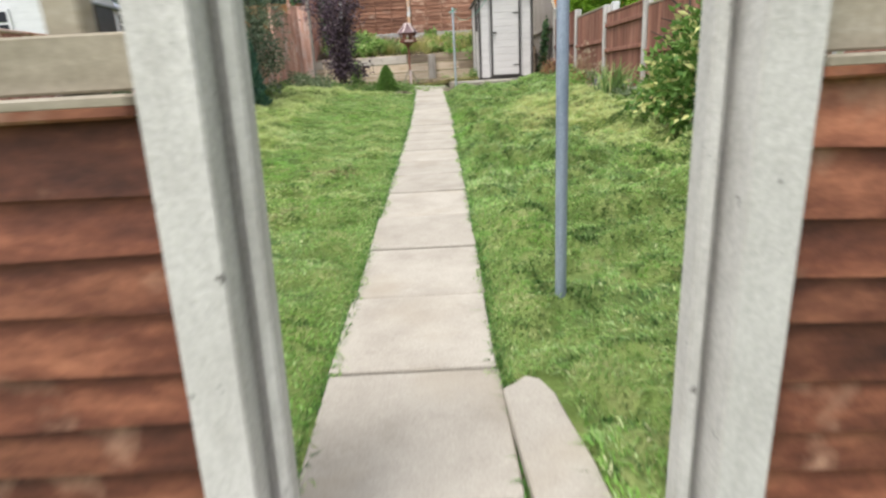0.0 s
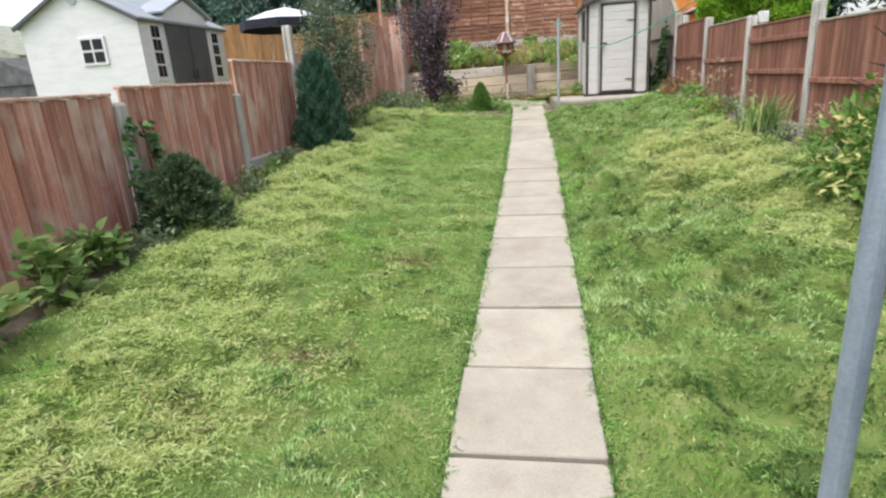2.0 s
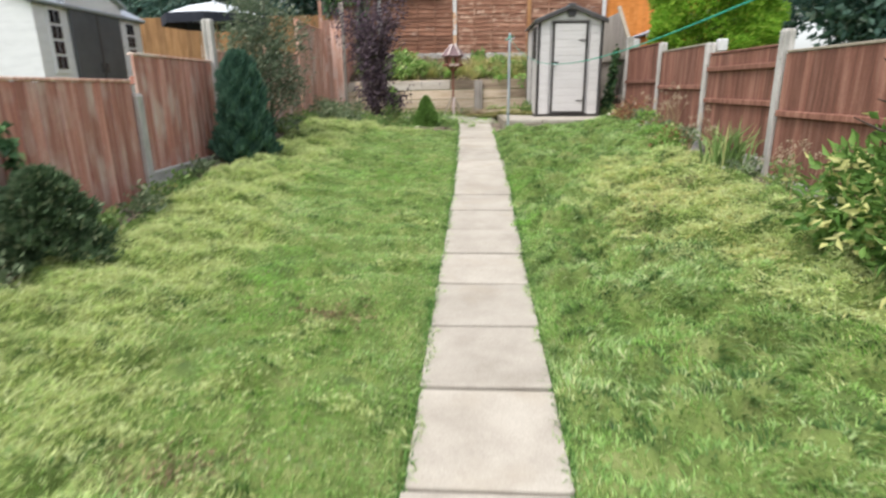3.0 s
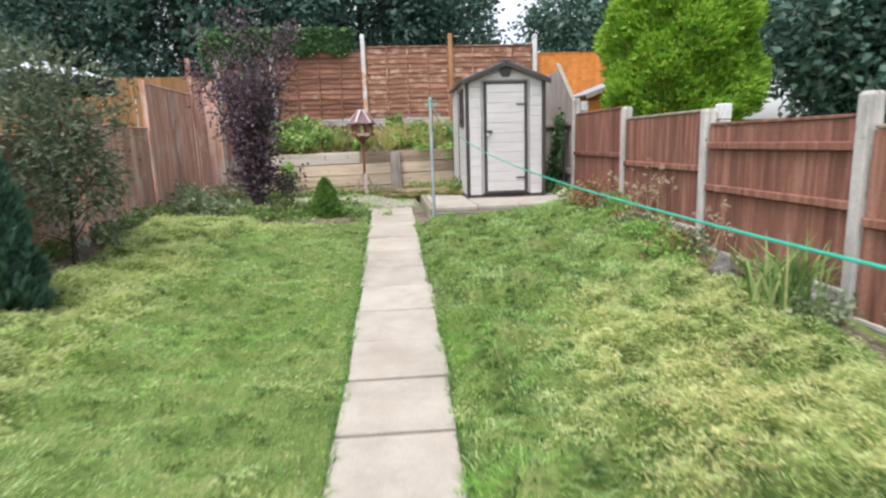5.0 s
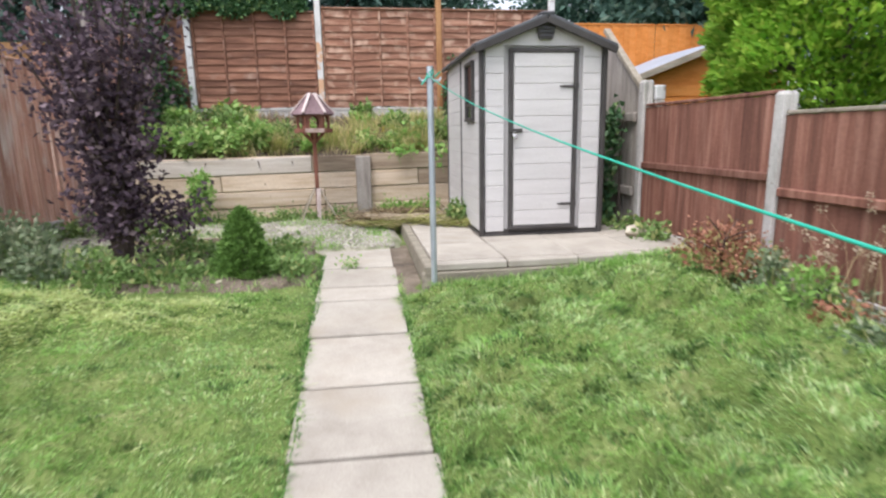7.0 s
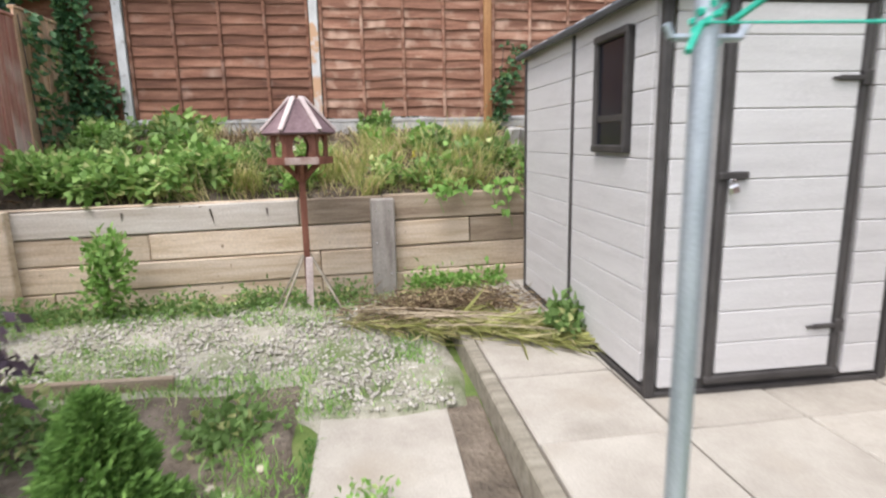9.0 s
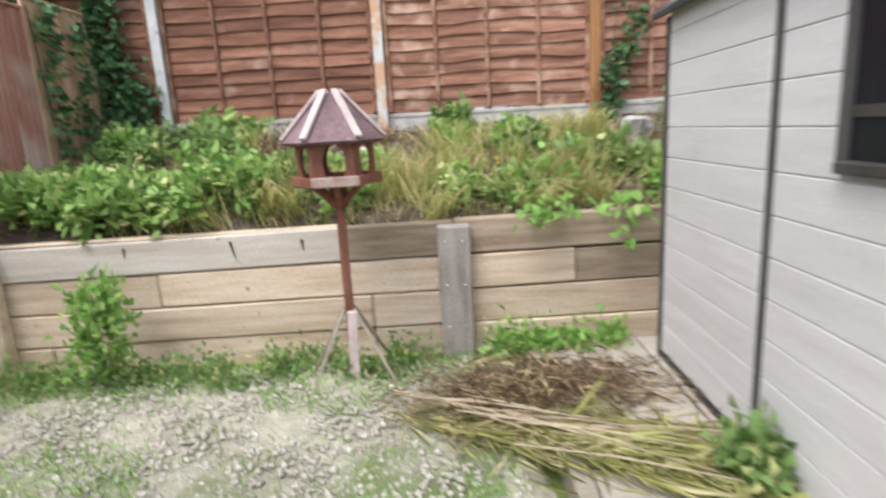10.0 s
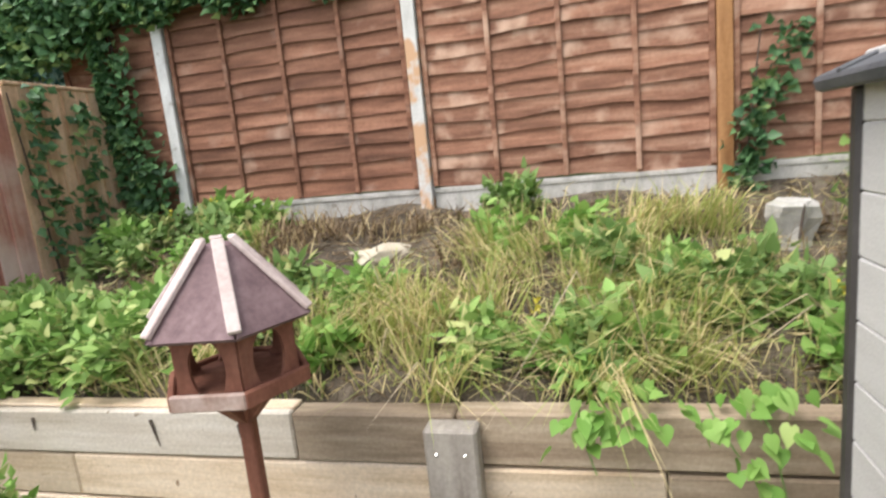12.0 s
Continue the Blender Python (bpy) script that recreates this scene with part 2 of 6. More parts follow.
EDGE_TIMBER = surface("mossy_grey_timber", (0.17, 0.15, 0.11), (0.27, 0.24, 0.185), (0.37, 0.335, 0.265), (1.4, 14, 16), 70, 0.92, 0.5, vary=0.1)
GRAVEL_BED = surface("gravel_fines", (0.3, 0.28, 0.21), (0.42, 0.39, 0.31), (0.52, 0.49, 0.41), (14, 14, 14), 90, 0.9, 0.9, relief=0.02,
                     stain=(0.16, 0.2, 0.08), stain_scale=1.8, stain_at=(0.52, 0.68))
BARK = surface("bark", (0.035, 0.025, 0.02), (0.075, 0.055, 0.045), (0.13, 0.1, 0.085), (16, 16, 4), 60, 0.9, 0.8, relief=0.01)
CHROME = surface("chrome", (0.6, 0.6, 0.6), (0.7, 0.7, 0.7), (0.8, 0.8, 0.8), (8, 8, 8), 100, 0.25, 0.05, metal=1.0, vary=0.02)
PARASOL_TOP = surface("pale_parasol_cloth", (0.5, 0.53, 0.57), (0.6, 0.63, 0.67), (0.68, 0.71, 0.75), (5, 5, 5), 120, 0.8, 0.2, vary=0.03)
PARASOL_UNDER = surface("navy_parasol_cloth", (0.012, 0.014, 0.022), (0.02, 0.023, 0.034), (0.03, 0.034, 0.048), (5, 5, 5), 120, 0.8, 0.2, vary=0.03)
TILE_ROOF = surface("mossy_roof", (0.2, 0.22, 0.17), (0.3, 0.32, 0.26), (0.4, 0.41, 0.35), (4, 4, 4), 30, 0.9, 0.4, vary=0.06)
FELT = surface("felt_roof", (0.07, 0.07, 0.075), (0.12, 0.12, 0.125), (0.18, 0.18, 0.185), (5, 5, 5), 60, 0.9, 0.4, vary=0.06)
RENDER_WALL = surface("pale_render", (0.42, 0.42, 0.4), (0.5, 0.5, 0.48), (0.57, 0.57, 0.55), (3, 3, 3), 60, 0.9, 0.3, vary=0.04)

GRASS = leafy("grass_blade", (0.16, 0.32, 0.065), (0.4, 0.59, 0.18), (0.58, 0.66, 0.29), 0.12, patch=(0.27, 0.53, 0.09), patch_scale=0.9, patch_at=(0.5, 0.66), glow=0.45, rough=0.4, sheen=0.6)
SAGE_GRASS = leafy("pale_cut_grass_blade", (0.26, 0.41, 0.13), (0.52, 0.67, 0.3), (0.66, 0.68, 0.38), 0.15, glow=0.45, rough=0.4, sheen=0.6)
DRY_GRASS = leafy("yellowed_grass_blade", (0.46, 0.62, 0.2), (0.74, 0.86, 0.38), (0.56, 0.56, 0.26), 0.06, patch=(0.48, 0.64, 0.18), patch_scale=2.6, patch_at=(0.54, 0.7), glow=0.52, rough=0.42, sheen=0.6)
TUFT_GRASS = leafy("dark_grass_blade", (0.05, 0.14, 0.03), (0.16, 0.34, 0.08), (0.34, 0.4, 0.16), 0.12, glow=0.3)
# blades coloured dark to stand in for shade between lumps of grass
SHADE_GRASS = leafy("shade_grass_blade", (0.035, 0.085, 0.02), (0.1, 0.2, 0.045), (0.2, 0.24, 0.08), 0.1, glow=0.25)
STRAW = leafy("dry_clippings", (0.56, 0.65, 0.26), (0.82, 0.88, 0.46), (0.52, 0.56, 0.22), 0.2, glow=0.52, rough=0.42, sheen=0.6)
WARM_STRAW = leafy("warm_clippings", (0.58, 0.55, 0.22), (0.86, 0.82, 0.42), (0.5, 0.52, 0.2), 0.2, glow=0.35)
LONG_GRASS = leafy("long_grass", (0.27, 0.35, 0.08), (0.58, 0.6, 0.22), (0.74, 0.62, 0.34), 0.42, glow=0.38)
HEAP_GRASS = leafy("cut_grass_stalk", (0.24, 0.25, 0.07), (0.48, 0.48, 0.17), (0.62, 0.56, 0.3), 0.25, glow=0.3)
WEED_LEAF = leafy("weed_leaf", (0.12, 0.21, 0.055), (0.29, 0.43, 0.15), (0.46, 0.48, 0.2), 0.14, glow=0.35)
BROAD_LEAF = leafy("broad_weed_leaf", (0.15, 0.28, 0.065), (0.38, 0.55, 0.17), (0.56, 0.6, 0.26), 0.14, glow=0.35)
VINE_LEAF = leafy("vine_leaf", (0.17, 0.34, 0.065), (0.34, 0.53, 0.15), (0.44, 0.55, 0.2), 0.15, glow=0.35)
SHRUB_LEAF = leafy("variegated_leaf", (0.07, 0.16, 0.03), (0.2, 0.34, 0.08), (0.6, 0.6, 0.24), 0.17)
DARK_LEAF = leafy("dark_conifer_leaf", (0.04, 0.1, 0.07), (0.12, 0.23, 0.15), glow=0.25)
DULL_CONIFER = leafy("dull_conifer_leaf", (0.05, 0.095, 0.045), (0.16, 0.24, 0.12), (0.26, 0.3, 0.17), 0.1, glow=0.25)
MID_CONIFER = leafy("green_conifer_leaf", (0.1, 0.2, 0.045), (0.28, 0.46, 0.12), glow=0.36)
GOLD_LEAF = leafy("golden_conifer_leaf", (0.14, 0.33, 0.025), (0.36, 0.57, 0.07), (0.5, 0.64, 0.11), 0.12, glow=0.4)
PURPLE_LEAF = leafy("purple_leaf", (0.05, 0.034, 0.048), (0.18, 0.125, 0.155), (0.27, 0.2, 0.22), 0.14, glow=0.3)
GREY_LEAF = leafy("grey_green_leaf", (0.12, 0.18, 0.09), (0.28, 0.34, 0.2), (0.42, 0.45, 0.3), 0.15)
OLIVE_LEAF = leafy("dusky_olive_leaf", (0.07, 0.105, 0.06), (0.19, 0.24, 0.15), (0.34, 0.37, 0.26), 0.12, glow=0.3)
IVY_LEAF = leafy("ivy_leaf", (0.045, 0.11, 0.05), (0.14, 0.27, 0.11), (0.28, 0.4, 0.15), 0.1, glow=0.2, rough=0.4)
DARK_TREE_LEAF = leafy("dark_tree_leaf", (0.042, 0.098, 0.084), (0.135, 0.235, 0.185), (0.25, 0.33, 0.27), 0.1, glow=0.36)
TREE_LEAF = leafy("tree_leaf", (0.05, 0.115, 0.092), (0.155, 0.265, 0.205), (0.28, 0.37, 0.29), 0.1, glow=0.38)
RUST_LEAF = leafy("rust_leaf", (0.22, 0.09, 0.05), (0.45, 0.22, 0.14), (0.34, 0.3, 0.12), 0.25, glow=0.2)
DEAD_LEAF = leafy("withered_stalk", (0.11, 0.072, 0.042), (0.32, 0.23, 0.135), (0.52, 0.42, 0.23), 0.2, glow=0.15)
FLOWER = leafy("yellow_petal", (0.6, 0.5, 0.05), (0.75, 0.65, 0.1), glow=0.2)
PALE_SEED = leafy("pale_seed_head", (0.42, 0.33, 0.22), (0.6, 0.5, 0.36), glow=0.2)

glass_m, gn, gl_ = nodes_of("dark_window_pane")
gn["Principled BSDF"].inputs["Base Color"].default_value = (0.012, 0.013, 0.018, 1)
gn["Principled BSDF"].inputs["Roughness"].default_value = 0.2
gn["Principled BSDF"].inputs["Specular IOR Level"].default_value = 0.25
PANE = glass_m


# ---- building helpers ----
def mesh_of(name, bm, material, smooth=False):
    me = bpy.data.meshes.new(name)
    bm.to_mesh(me)
    bm.free()
    me.materials.append(material)
    if smooth:
        me.shade_smooth()
    return me


def part(name, bm, material, parent, label="", smooth=False):
    me = bm if isinstance(bm, bpy.types.Mesh) else mesh_of(name, bm, material, smooth)
    ob = new(name, me)
    ob.parent = parent
    if label:
        ob["label"] = label
    if name in ("crown", "leaf_clump", "leaf_tuft", "stem", "stalk", "seed_head", "flower", "leaf_mass", "straw", "dead_litter"):
        ob["kind"] = "stuff"
    return ob


def piece(name, me, parent, m):
    ob = new(name, me)
    ob.parent = parent
    ob.matrix_basis = m
    return ob


def thing(name, label, category, at=(0, 0, 0), group="", kind="", turn=0.0):
    ob = new(name)
    ob.matrix_basis = pose(*at, 0, 0, turn)
    return tagged(ob, label, category, group, kind)


def single(name, bm, material, label, category, at=(0, 0, 0), group="", kind="", smooth=False, turn=0.0):
    me = bm if isinstance(bm, bpy.types.Mesh) else mesh_of(name, bm, material, smooth)
    ob = new(name, me)
    ob.matrix_basis = pose(*at, 0, 0, turn)
    return tagged(ob, label, category, group, kind)


def box(bm, c, s, rot=(0, 0, 0), bevel=0.0):
    """A box of size s round c, turned by rot degrees, with its edges taken off."""
    m = pose(*c, *rot) @ Matrix.Diagonal((*s, 1))
    r = bmesh.ops.create_cube(bm, size=1, matrix=m)
    if bevel:
        edges = {e for v in r["verts"] for e in v.link_edges}
        bmesh.ops.bevel(bm, geom=list(edges), offset=bevel, segments=1, affect="EDGES")
    return bm


def boxed(c, s, rot=(0, 0, 0), bevel=0.004):
    return box(bmesh.new(), c, s, rot, bevel)


def tube(bm, a, b, r0, r1=None, sides=10, caps=True):
    a, b = Vector(a), Vector(b)
    d = b - a
    q = d.to_track_quat("Z", "Y").to_matrix().to_4x4()
    bmesh.ops.create_cone(bm, cap_ends=caps, segments=sides, radius1=r0, radius2=r0 if r1 is None else r1, depth=d.length,
                          matrix=Matrix.Translation((a + b) / 2) @ q)
    return bm


def prism(bm, outline, y0, y1):
    """An outline of (x, z) drawn out from y0 to y1."""
    f = [bm.verts.new((x, y0, z)) for x, z in outline]
    b = [bm.verts.new((x, y1, z)) for x, z in outline]
    bm.faces.new(f)
    bm.faces.new(b[::-1])
    for i in range(len(f)):
        j = (i + 1) % len(f)
        bm.faces.new((f[j], f[i], b[i], b[j]))
    bmesh.ops.recalc_face_normals(bm, faces=bm.faces)
    return bm


def raw_mesh(name, verts, faces_flat, corners, material):
    """A mesh from arrays: all its faces have the same number of corners."""
    me = bpy.data.meshes.new(name)
    nf = len(faces_flat) // corners
    me.vertices.add(len(verts)); me.vertices.foreach_set("co", np.asarray(verts, np.float32).ravel())
    me.loops.add(len(faces_flat)); me.loops.foreach_set("vertex_index", np.asarray(faces_flat, np.int32))
    me.polygons.add(nf)
    me.polygons.foreach_set("loop_start", np.arange(0, nf * corners, corners, dtype=np.int32))
    me.polygons.foreach_set("loop_total", np.full(nf, corners, np.int32))
    me.update(calc_edges=True)
    me.materials.append(material)
    return me


def unit(v):
    return v / np.maximum(np.linalg.norm(v, axis=-1, keepdims=True), 1e-9)


def leaves(name, base, way, length, width, material, fold=0.25, lying=0.0):
    """Leaves of four corners, folded along the rib, from base towards way; lying: how far they lie face up."""
    n = len(base)
    way = unit(way)
    side = unit(np.cross(way, rng.normal(size=(n, 3)) + np.array([[0, 0, lying]])))
    up = np.cross(side, way)
    L, W = np.broadcast_to(length, n)[:, None], np.broadcast_to(width, n)[:, None]
    mid = base + way * L * 0.45
    v = np.stack([base, mid + side * W / 2 + up * W * fold, base + way * L - up * L * 0.12, mid - side * W / 2 + up * W * fold], 1)
    i = np.arange(n)[:, None] * 4
    f = np.concatenate([i, i + 1, i + 2, i, i + 2, i + 3], 1).ravel()
    return raw_mesh(name, v.reshape(-1, 3), f, 3, material)


def heart_leaves(name, base, way, length, width, material):
    """Broad heart-shaped leaves, folded along the rib, with a drooping tip."""
    n = len(base)
    way = unit(way)
    side = unit(np.cross(way, np.array([[0, 0, 1.0]]) + rng.normal(size=(n, 3)) * 0.35))
    up = np.cross(side, way)
    L, W = np.broadcast_to(length, n)[:, None], np.broadcast_to(width, n)[:, None]
    rows = [(0.12, 0, 0), (0.0, 0.2, 0.06), (0.1, 0.42, 0.12), (0.32, 0.5, 0.13), (0.62, 0.34, 0.06), (1.0, 0, -0.12),
            (0.62, -0.34, 0.06), (0.32, -0.5, 0.13), (0.1, -0.42, 0.12), (0.0, -0.2, 0.06), (0.55, 0, 0.0)]
    v = np.stack([base + way * L * a + side * W * b + up * W * c for a, b, c in rows], 1)
    tri = [(0, 2, 1), (0, 3, 2), (0, 10, 3), (10, 4, 3), (10, 5, 4), (10, 6, 5), (10, 7, 6), (0, 7, 10), (0, 8, 7), (0, 9, 8)]
    f = (np.arange(n)[:, None] * 11 + np.array(tri).ravel()[None]).ravel()
    return raw_mesh(name, v.reshape(-1, 3), f, 3, material)


def blades(name, base, lean, height, width, material):
    """Grass blades: three corners and a bent tip."""
    n = len(base)
    a = rng.uniform(0, 2 * np.pi, n)
    side = np.stack([np.cos(a), np.sin(a), np.zeros(n)], 1)
    H, W = np.broadcast_to(height, n)[:, None], np.broadcast_to(width, n)[:, None]
    z = np.array([[0, 0, 1.0]])
    mid = base + z * H * 0.6 + lean * H * 0.35
    tip = base + z * H * (1 - 0.35 * np.minimum(np.linalg.norm(lean, axis=1), 1.4))[:, None] + lean * H
    v = np.stack([base - side * W / 2, base + side * W / 2, mid + side * W * 0.4, mid - side * W * 0.4, tip], 1)
    i = np.arange(n)[:, None] * 5
    f = np.concatenate([i, i + 1, i + 2, i, i + 2, i + 3, i + 3, i + 2, i + 4], 1).ravel()
    return raw_mesh(name, v.reshape(-1, 3), f, 3, material)


def ball(n):
    return unit(rng.normal(size=(n, 3)))


def clumps(centre, radii, count, spread, per, hollow=0.55, low=-1.0):
    """Points in uneven clumps through an ellipsoid, thicker towards its outside, and the ways out from its middle."""
    d = ball(count * 3)
    d = d[d[:, 2] > low][:count]
    r = hollow + (1 - hollow) * rng.random((len(d), 1)) ** 0.6
    r *= 1 + 0.16 * np.sin(3.1 * d[:, :1] * 2 + 1.3) * np.cos(4.3 * d[:, 2:3] + d[:, 1:2] * 3)
    c = np.asarray(centre) + d * r * np.asarray(radii)
    p = np.repeat(c, per, 0) + rng.normal(size=(len(c) * per, 3)) * spread
    w = unit(np.repeat(d, per, 0) + rng.normal(size=(len(p), 3)) * 0.8)
    return p, w


# ---- the lie of the land ----
PATH_Y = [-6, -3, 0, 3, 4.2, 6, 8, 10, 11.5, 12.5, 13.8, 15.6]
PATH_Z = [-0.5, -0.42, -0.2, 0.0, 0.07, 0.21, 0.38, 0.55, 0.62, 0.65, 0.69, 0.72]


def smooth_step(v, a, b):
    t = np.clip((np.asarray(v, float) - a) / (b - a), 0, 1)
    return t * t * (3 - 2 * t)


def land(x, y):
    """Height of the ground, without the raised bed."""
    x, y = np.asarray(x, float), np.asarray(y, float)
    z = np.interp(y, PATH_Y, PATH_Z)
    rise = 0.17 * smooth_step(-0.45 - x, 0.6, 2.9) + 0.17 * smooth_step(x + 0.3, 0.8, 2.6)
    ends = smooth_step(y, 0.0, 3.0) * (1 - smooth_step(y, 10.2, 11.6))
    z = z + rise * ends
    z = z + 1.2 * smooth_step(y, 15.75, 16.6)
    return z


def bed_top(x, y):
    return np.interp(y, [13.7, 14.2, 15.65], [1.4, 1.58, 2.0]) + 0.035 * np.sin(np.asarray(x) * 5) * np.cos(np.asarray(y) * 6)


def path_mid(y):
    return float(np.interp(y, [-1, 0.4, 3, 7, 9, 12], [-0.49, -0.488, -0.42, -0.31, -0.3, -0.28]))


LEFT, RIGHT, BACK, GATE = -3.55, 2.57, 15.67, -0.36
gx = np.concatenate([[-600, -250, -100, -45, -22, -12, -7.5, -5], np.arange(-3.8, 2.9, 0.12), [3.4, 4.5, 6.5, 10, 18, 40, 100, 250, 600]])
gy = np.concatenate([[-600, -250, -90, -35, -14, -6, -3], np.arange(-1.2, 15.9, 0.12), [16.2, 16.6, 18, 22, 30, 50, 100, 250, 600]])
GX, GY = np.meshgrid(gx, gy)
GZ = land(GX, GY) + 0.012 * np.sin(GX * 7.1) * np.cos(GY * 5.3) + 0.008 * np.sin(GX * 17 + GY * 13)
GZ -= 0.06 * ((np.abs(GX - np.interp(GY, [-1, 0.4, 3, 7, 9, 12], [-0.49, -0.488, -0.42, -0.31, -0.3, -0.28])) < 0.3) & (GY > -3) & (GY < 11.9))
ix = np.arange(len(gy) - 1)[:, None] * len(gx) + np.arange(len(gx) - 1)[None, :]
quads = np.stack([ix, ix + 1, ix + 1 + len(gx), ix + len(gx)], -1).ravel()
ground_mesh = raw_mesh("ground", np.stack([GX, GY, GZ], -1).reshape(-1, 3), quads, 4, TURF)
ground_mesh.shade_smooth()
tagged(new("ground", ground_mesh), "sloping garden ground under mown grass and soil", "ground", kind="structure")


def sheet(name, x0, x1, y0, y1, height, material, label, category, step=0.1, edge=None, lift=0.0):
    """A sheet of soil or gravel laid on the ground, with an uneven outline, closed at its rim."""
    xs, ys = np.arange(x0, x1 + step / 2, step), np.arange(y0, y1 + step / 2, step)
    X, Y = np.meshgrid(xs, ys)
    Z = height(X, Y) + 0.015 * np.sin(X * 9 + Y * 3) * np.cos(Y * 8)
    fx = np.minimum(X - x0, x1 - X); fy = np.minimum(Y - y0, y1 - Y)
    rim = np.minimum(fx, fy) < step / 2
    Z = np.where(rim, Z - 0.08, Z + lift)
    X = X + np.where(rim, 0.06 * np.sin(Y * 6.3), 0)
    Y = Y + np.where(rim, 0.06 * np.sin(X * 5.1), 0)
    i = np.arange(len(ys) - 1)[:, None] * len(xs) + np.arange(len(xs) - 1)[None, :]
    q = np.stack([i, i + 1, i + 1 + len(xs), i + len(xs)], -1).ravel()
    me = raw_mesh(name, np.stack([X, Y, Z], -1).reshape(-1, 3), q, 4, material)
    me.shade_smooth()
    return tagged(new(name, me), label, category, kind="structure")


sheet("soil_bed", -2.7, -0.62, 10.7, 12.22, land, SOIL, "bare brown soil patch round a dwarf conifer", "soil", lift=0.055)
tagged(new("soil_strip", mesh_of("soil_strip", boxed((0.1, 11.15, float(land(0.06, 11.15)) - 0.04), (0.2, 1.6, 0.1), (2.6, 0, 0), 0.02), SOIL)), "bare brown strip between path and shed base", "soil", kind="structure")
sheet("soil_border", LEFT + 0.03, -3.08, -0.2, 13.6, land, SOIL, "narrow soil border along a wooden fence", "soil", lift=0.03)
sheet("soil_border", 2.1, RIGHT - 0.05, -0.2, 10.3, land, SOIL, "narrow soil border along a wooden fence", "soil", lift=0.03)
sheet("gravel_yard", LEFT + 0.06, 0.17, 11.75, 13.66, land, GRAVEL_BED, "pale gravel strip before a sleeper wall", "gravel", lift=0.035)
sheet("raised_bed", LEFT + 0.02, RIGHT - 0.02, 13.86, BACK + 0.1, bed_top, BED_SOIL, "overgrown raised soil bed behind sleepers", "flower bed", lift=0.02)
sheet("yard_beside_shed", 2.0, RIGHT - 0.05, 10.4, 13.66, land, SOIL, "weedy soil strip beside the shed", "soil", lift=0.06)

# ---- fences ----
def feather_board(height, width=0.125, seed=0):
    """A vertical board, thicker at one edge, with a slightly uneven top."""
    r = random.Random(seed)
    bm = bmesh.new()
    t0, t1 = 0.02, 0.007
    k = r.uniform(-0.006, 0.006)
    pts = [(-width / 2, -t0), (width / 2, -t1), (width / 2, 0), (-width / 2, 0)]
    lo = [bm.verts.new((x, y, 0)) for x, y in pts]
    hi = [bm.verts.new((x, y, height + (k if x > 0 else -k))) for x, y in pts]
    bm.faces.new(lo[::-1]); bm.faces.new(hi)
    for i in range(4):
        j = (i + 1) % 4
        bm.faces.new((lo[i], lo[j], hi[j], hi[i]))
    bmesh.ops.bevel(bm, geom=bm.edges[:], offset=0.002, segments=1, affect="EDGES")
    return bm


board_cache = {}


def board_mesh(height, material, seed):
    key = (round(height, 2), material.name, seed)
    if key not in board_cache:
        board_cache[key] = mesh_of("board", feather_board(height, 0.128, seed), material)
    return board_cache[key]


def upright_panel(at, length, height, turn, material, label, group, rails=(), cap=True, cap_material=None, rail_side=-1):
    """A fence panel of upright overlapping boards: local x along it, its face towards local -y."""
    p = thing("fence_panel", label, "fence panel", at, group, turn=turn)
    count = max(1, round(length / 0.108))
    step = length / count
    for i in range(count):
        piece("board", board_mesh(height, material, i % 4), p, pose((i + 0.5) * step, (i % 2) * 0.003, 0, 0, 0, 0) @ pose(0, 0, 0, 0, random.uniform(-0.25, 0.25), random.uniform(-2, 2)))
    for h in rails:
        part("rail", boxed((length / 2, rail_side * 0.034, h), (length - 0.01, 0.038, 0.06), bevel=0.008), material, p)
    for h in (0.25, height - 0.22):
        part("back_rail", boxed((length / 2, 0.03, h), (length - 0.01, 0.04, 0.07), bevel=0.006), material, p)
    if cap:
        part("cap", boxed((length / 2, 0.004, height + 0.014), (length, 0.06, 0.026), bevel=0.006), cap_material or material, p)
    return p


def concrete_post(at, height, label="weathered grey concrete fence post", group="concrete fence posts", w=0.1, d=0.11, material=None, turn=0.0, lean=0.0):
    """A slotted concrete post with a sloped top, sunk into the ground."""
    bm = bmesh.new()
    g = 0.022
    out = [(-w / 2, -d / 2), (w / 2, -d / 2), (w / 2, -g), (w / 2 - 0.018, -g + 0.006), (w / 2 - 0.018, g - 0.006), (w / 2, g), (w / 2, d / 2),
           (-w / 2, d / 2), (-w / 2, g), (-w / 2 + 0.018, g - 0.006), (-w / 2 + 0.018, -g + 0.006), (-w / 2, -g)]
    lo = [bm.verts.new((x, y, -0.25)) for x, y in out]
    hi = [bm.verts.new((x, y, height)) for x, y in out]
    top = [bm.verts.new((x * 0.7, y * 0.7, height + 0.025)) for x, y in out]
    bm.faces.new(lo[::-1]); bm.faces.new(top)
    for a, b in ((lo, hi), (hi, top)):
        for i in range(len(out)):
            j = (i + 1) % len(out)
            bm.faces.new((a[i], a[j], b[j], b[i]))
    sharp = [e for e in bm.edges if abs(e.verts[0].co.z - e.verts[1].co.z) > 0.3]
    bmesh.ops.bevel(bm, geom=sharp, offset=0.005, segments=1, affect="EDGES")
    ob = single("concrete_post", bm, material or CONCRETE_POST, label, "fence post", at, group)
    ob.matrix_basis = pose(*at, 0, lean, turn)
    return ob


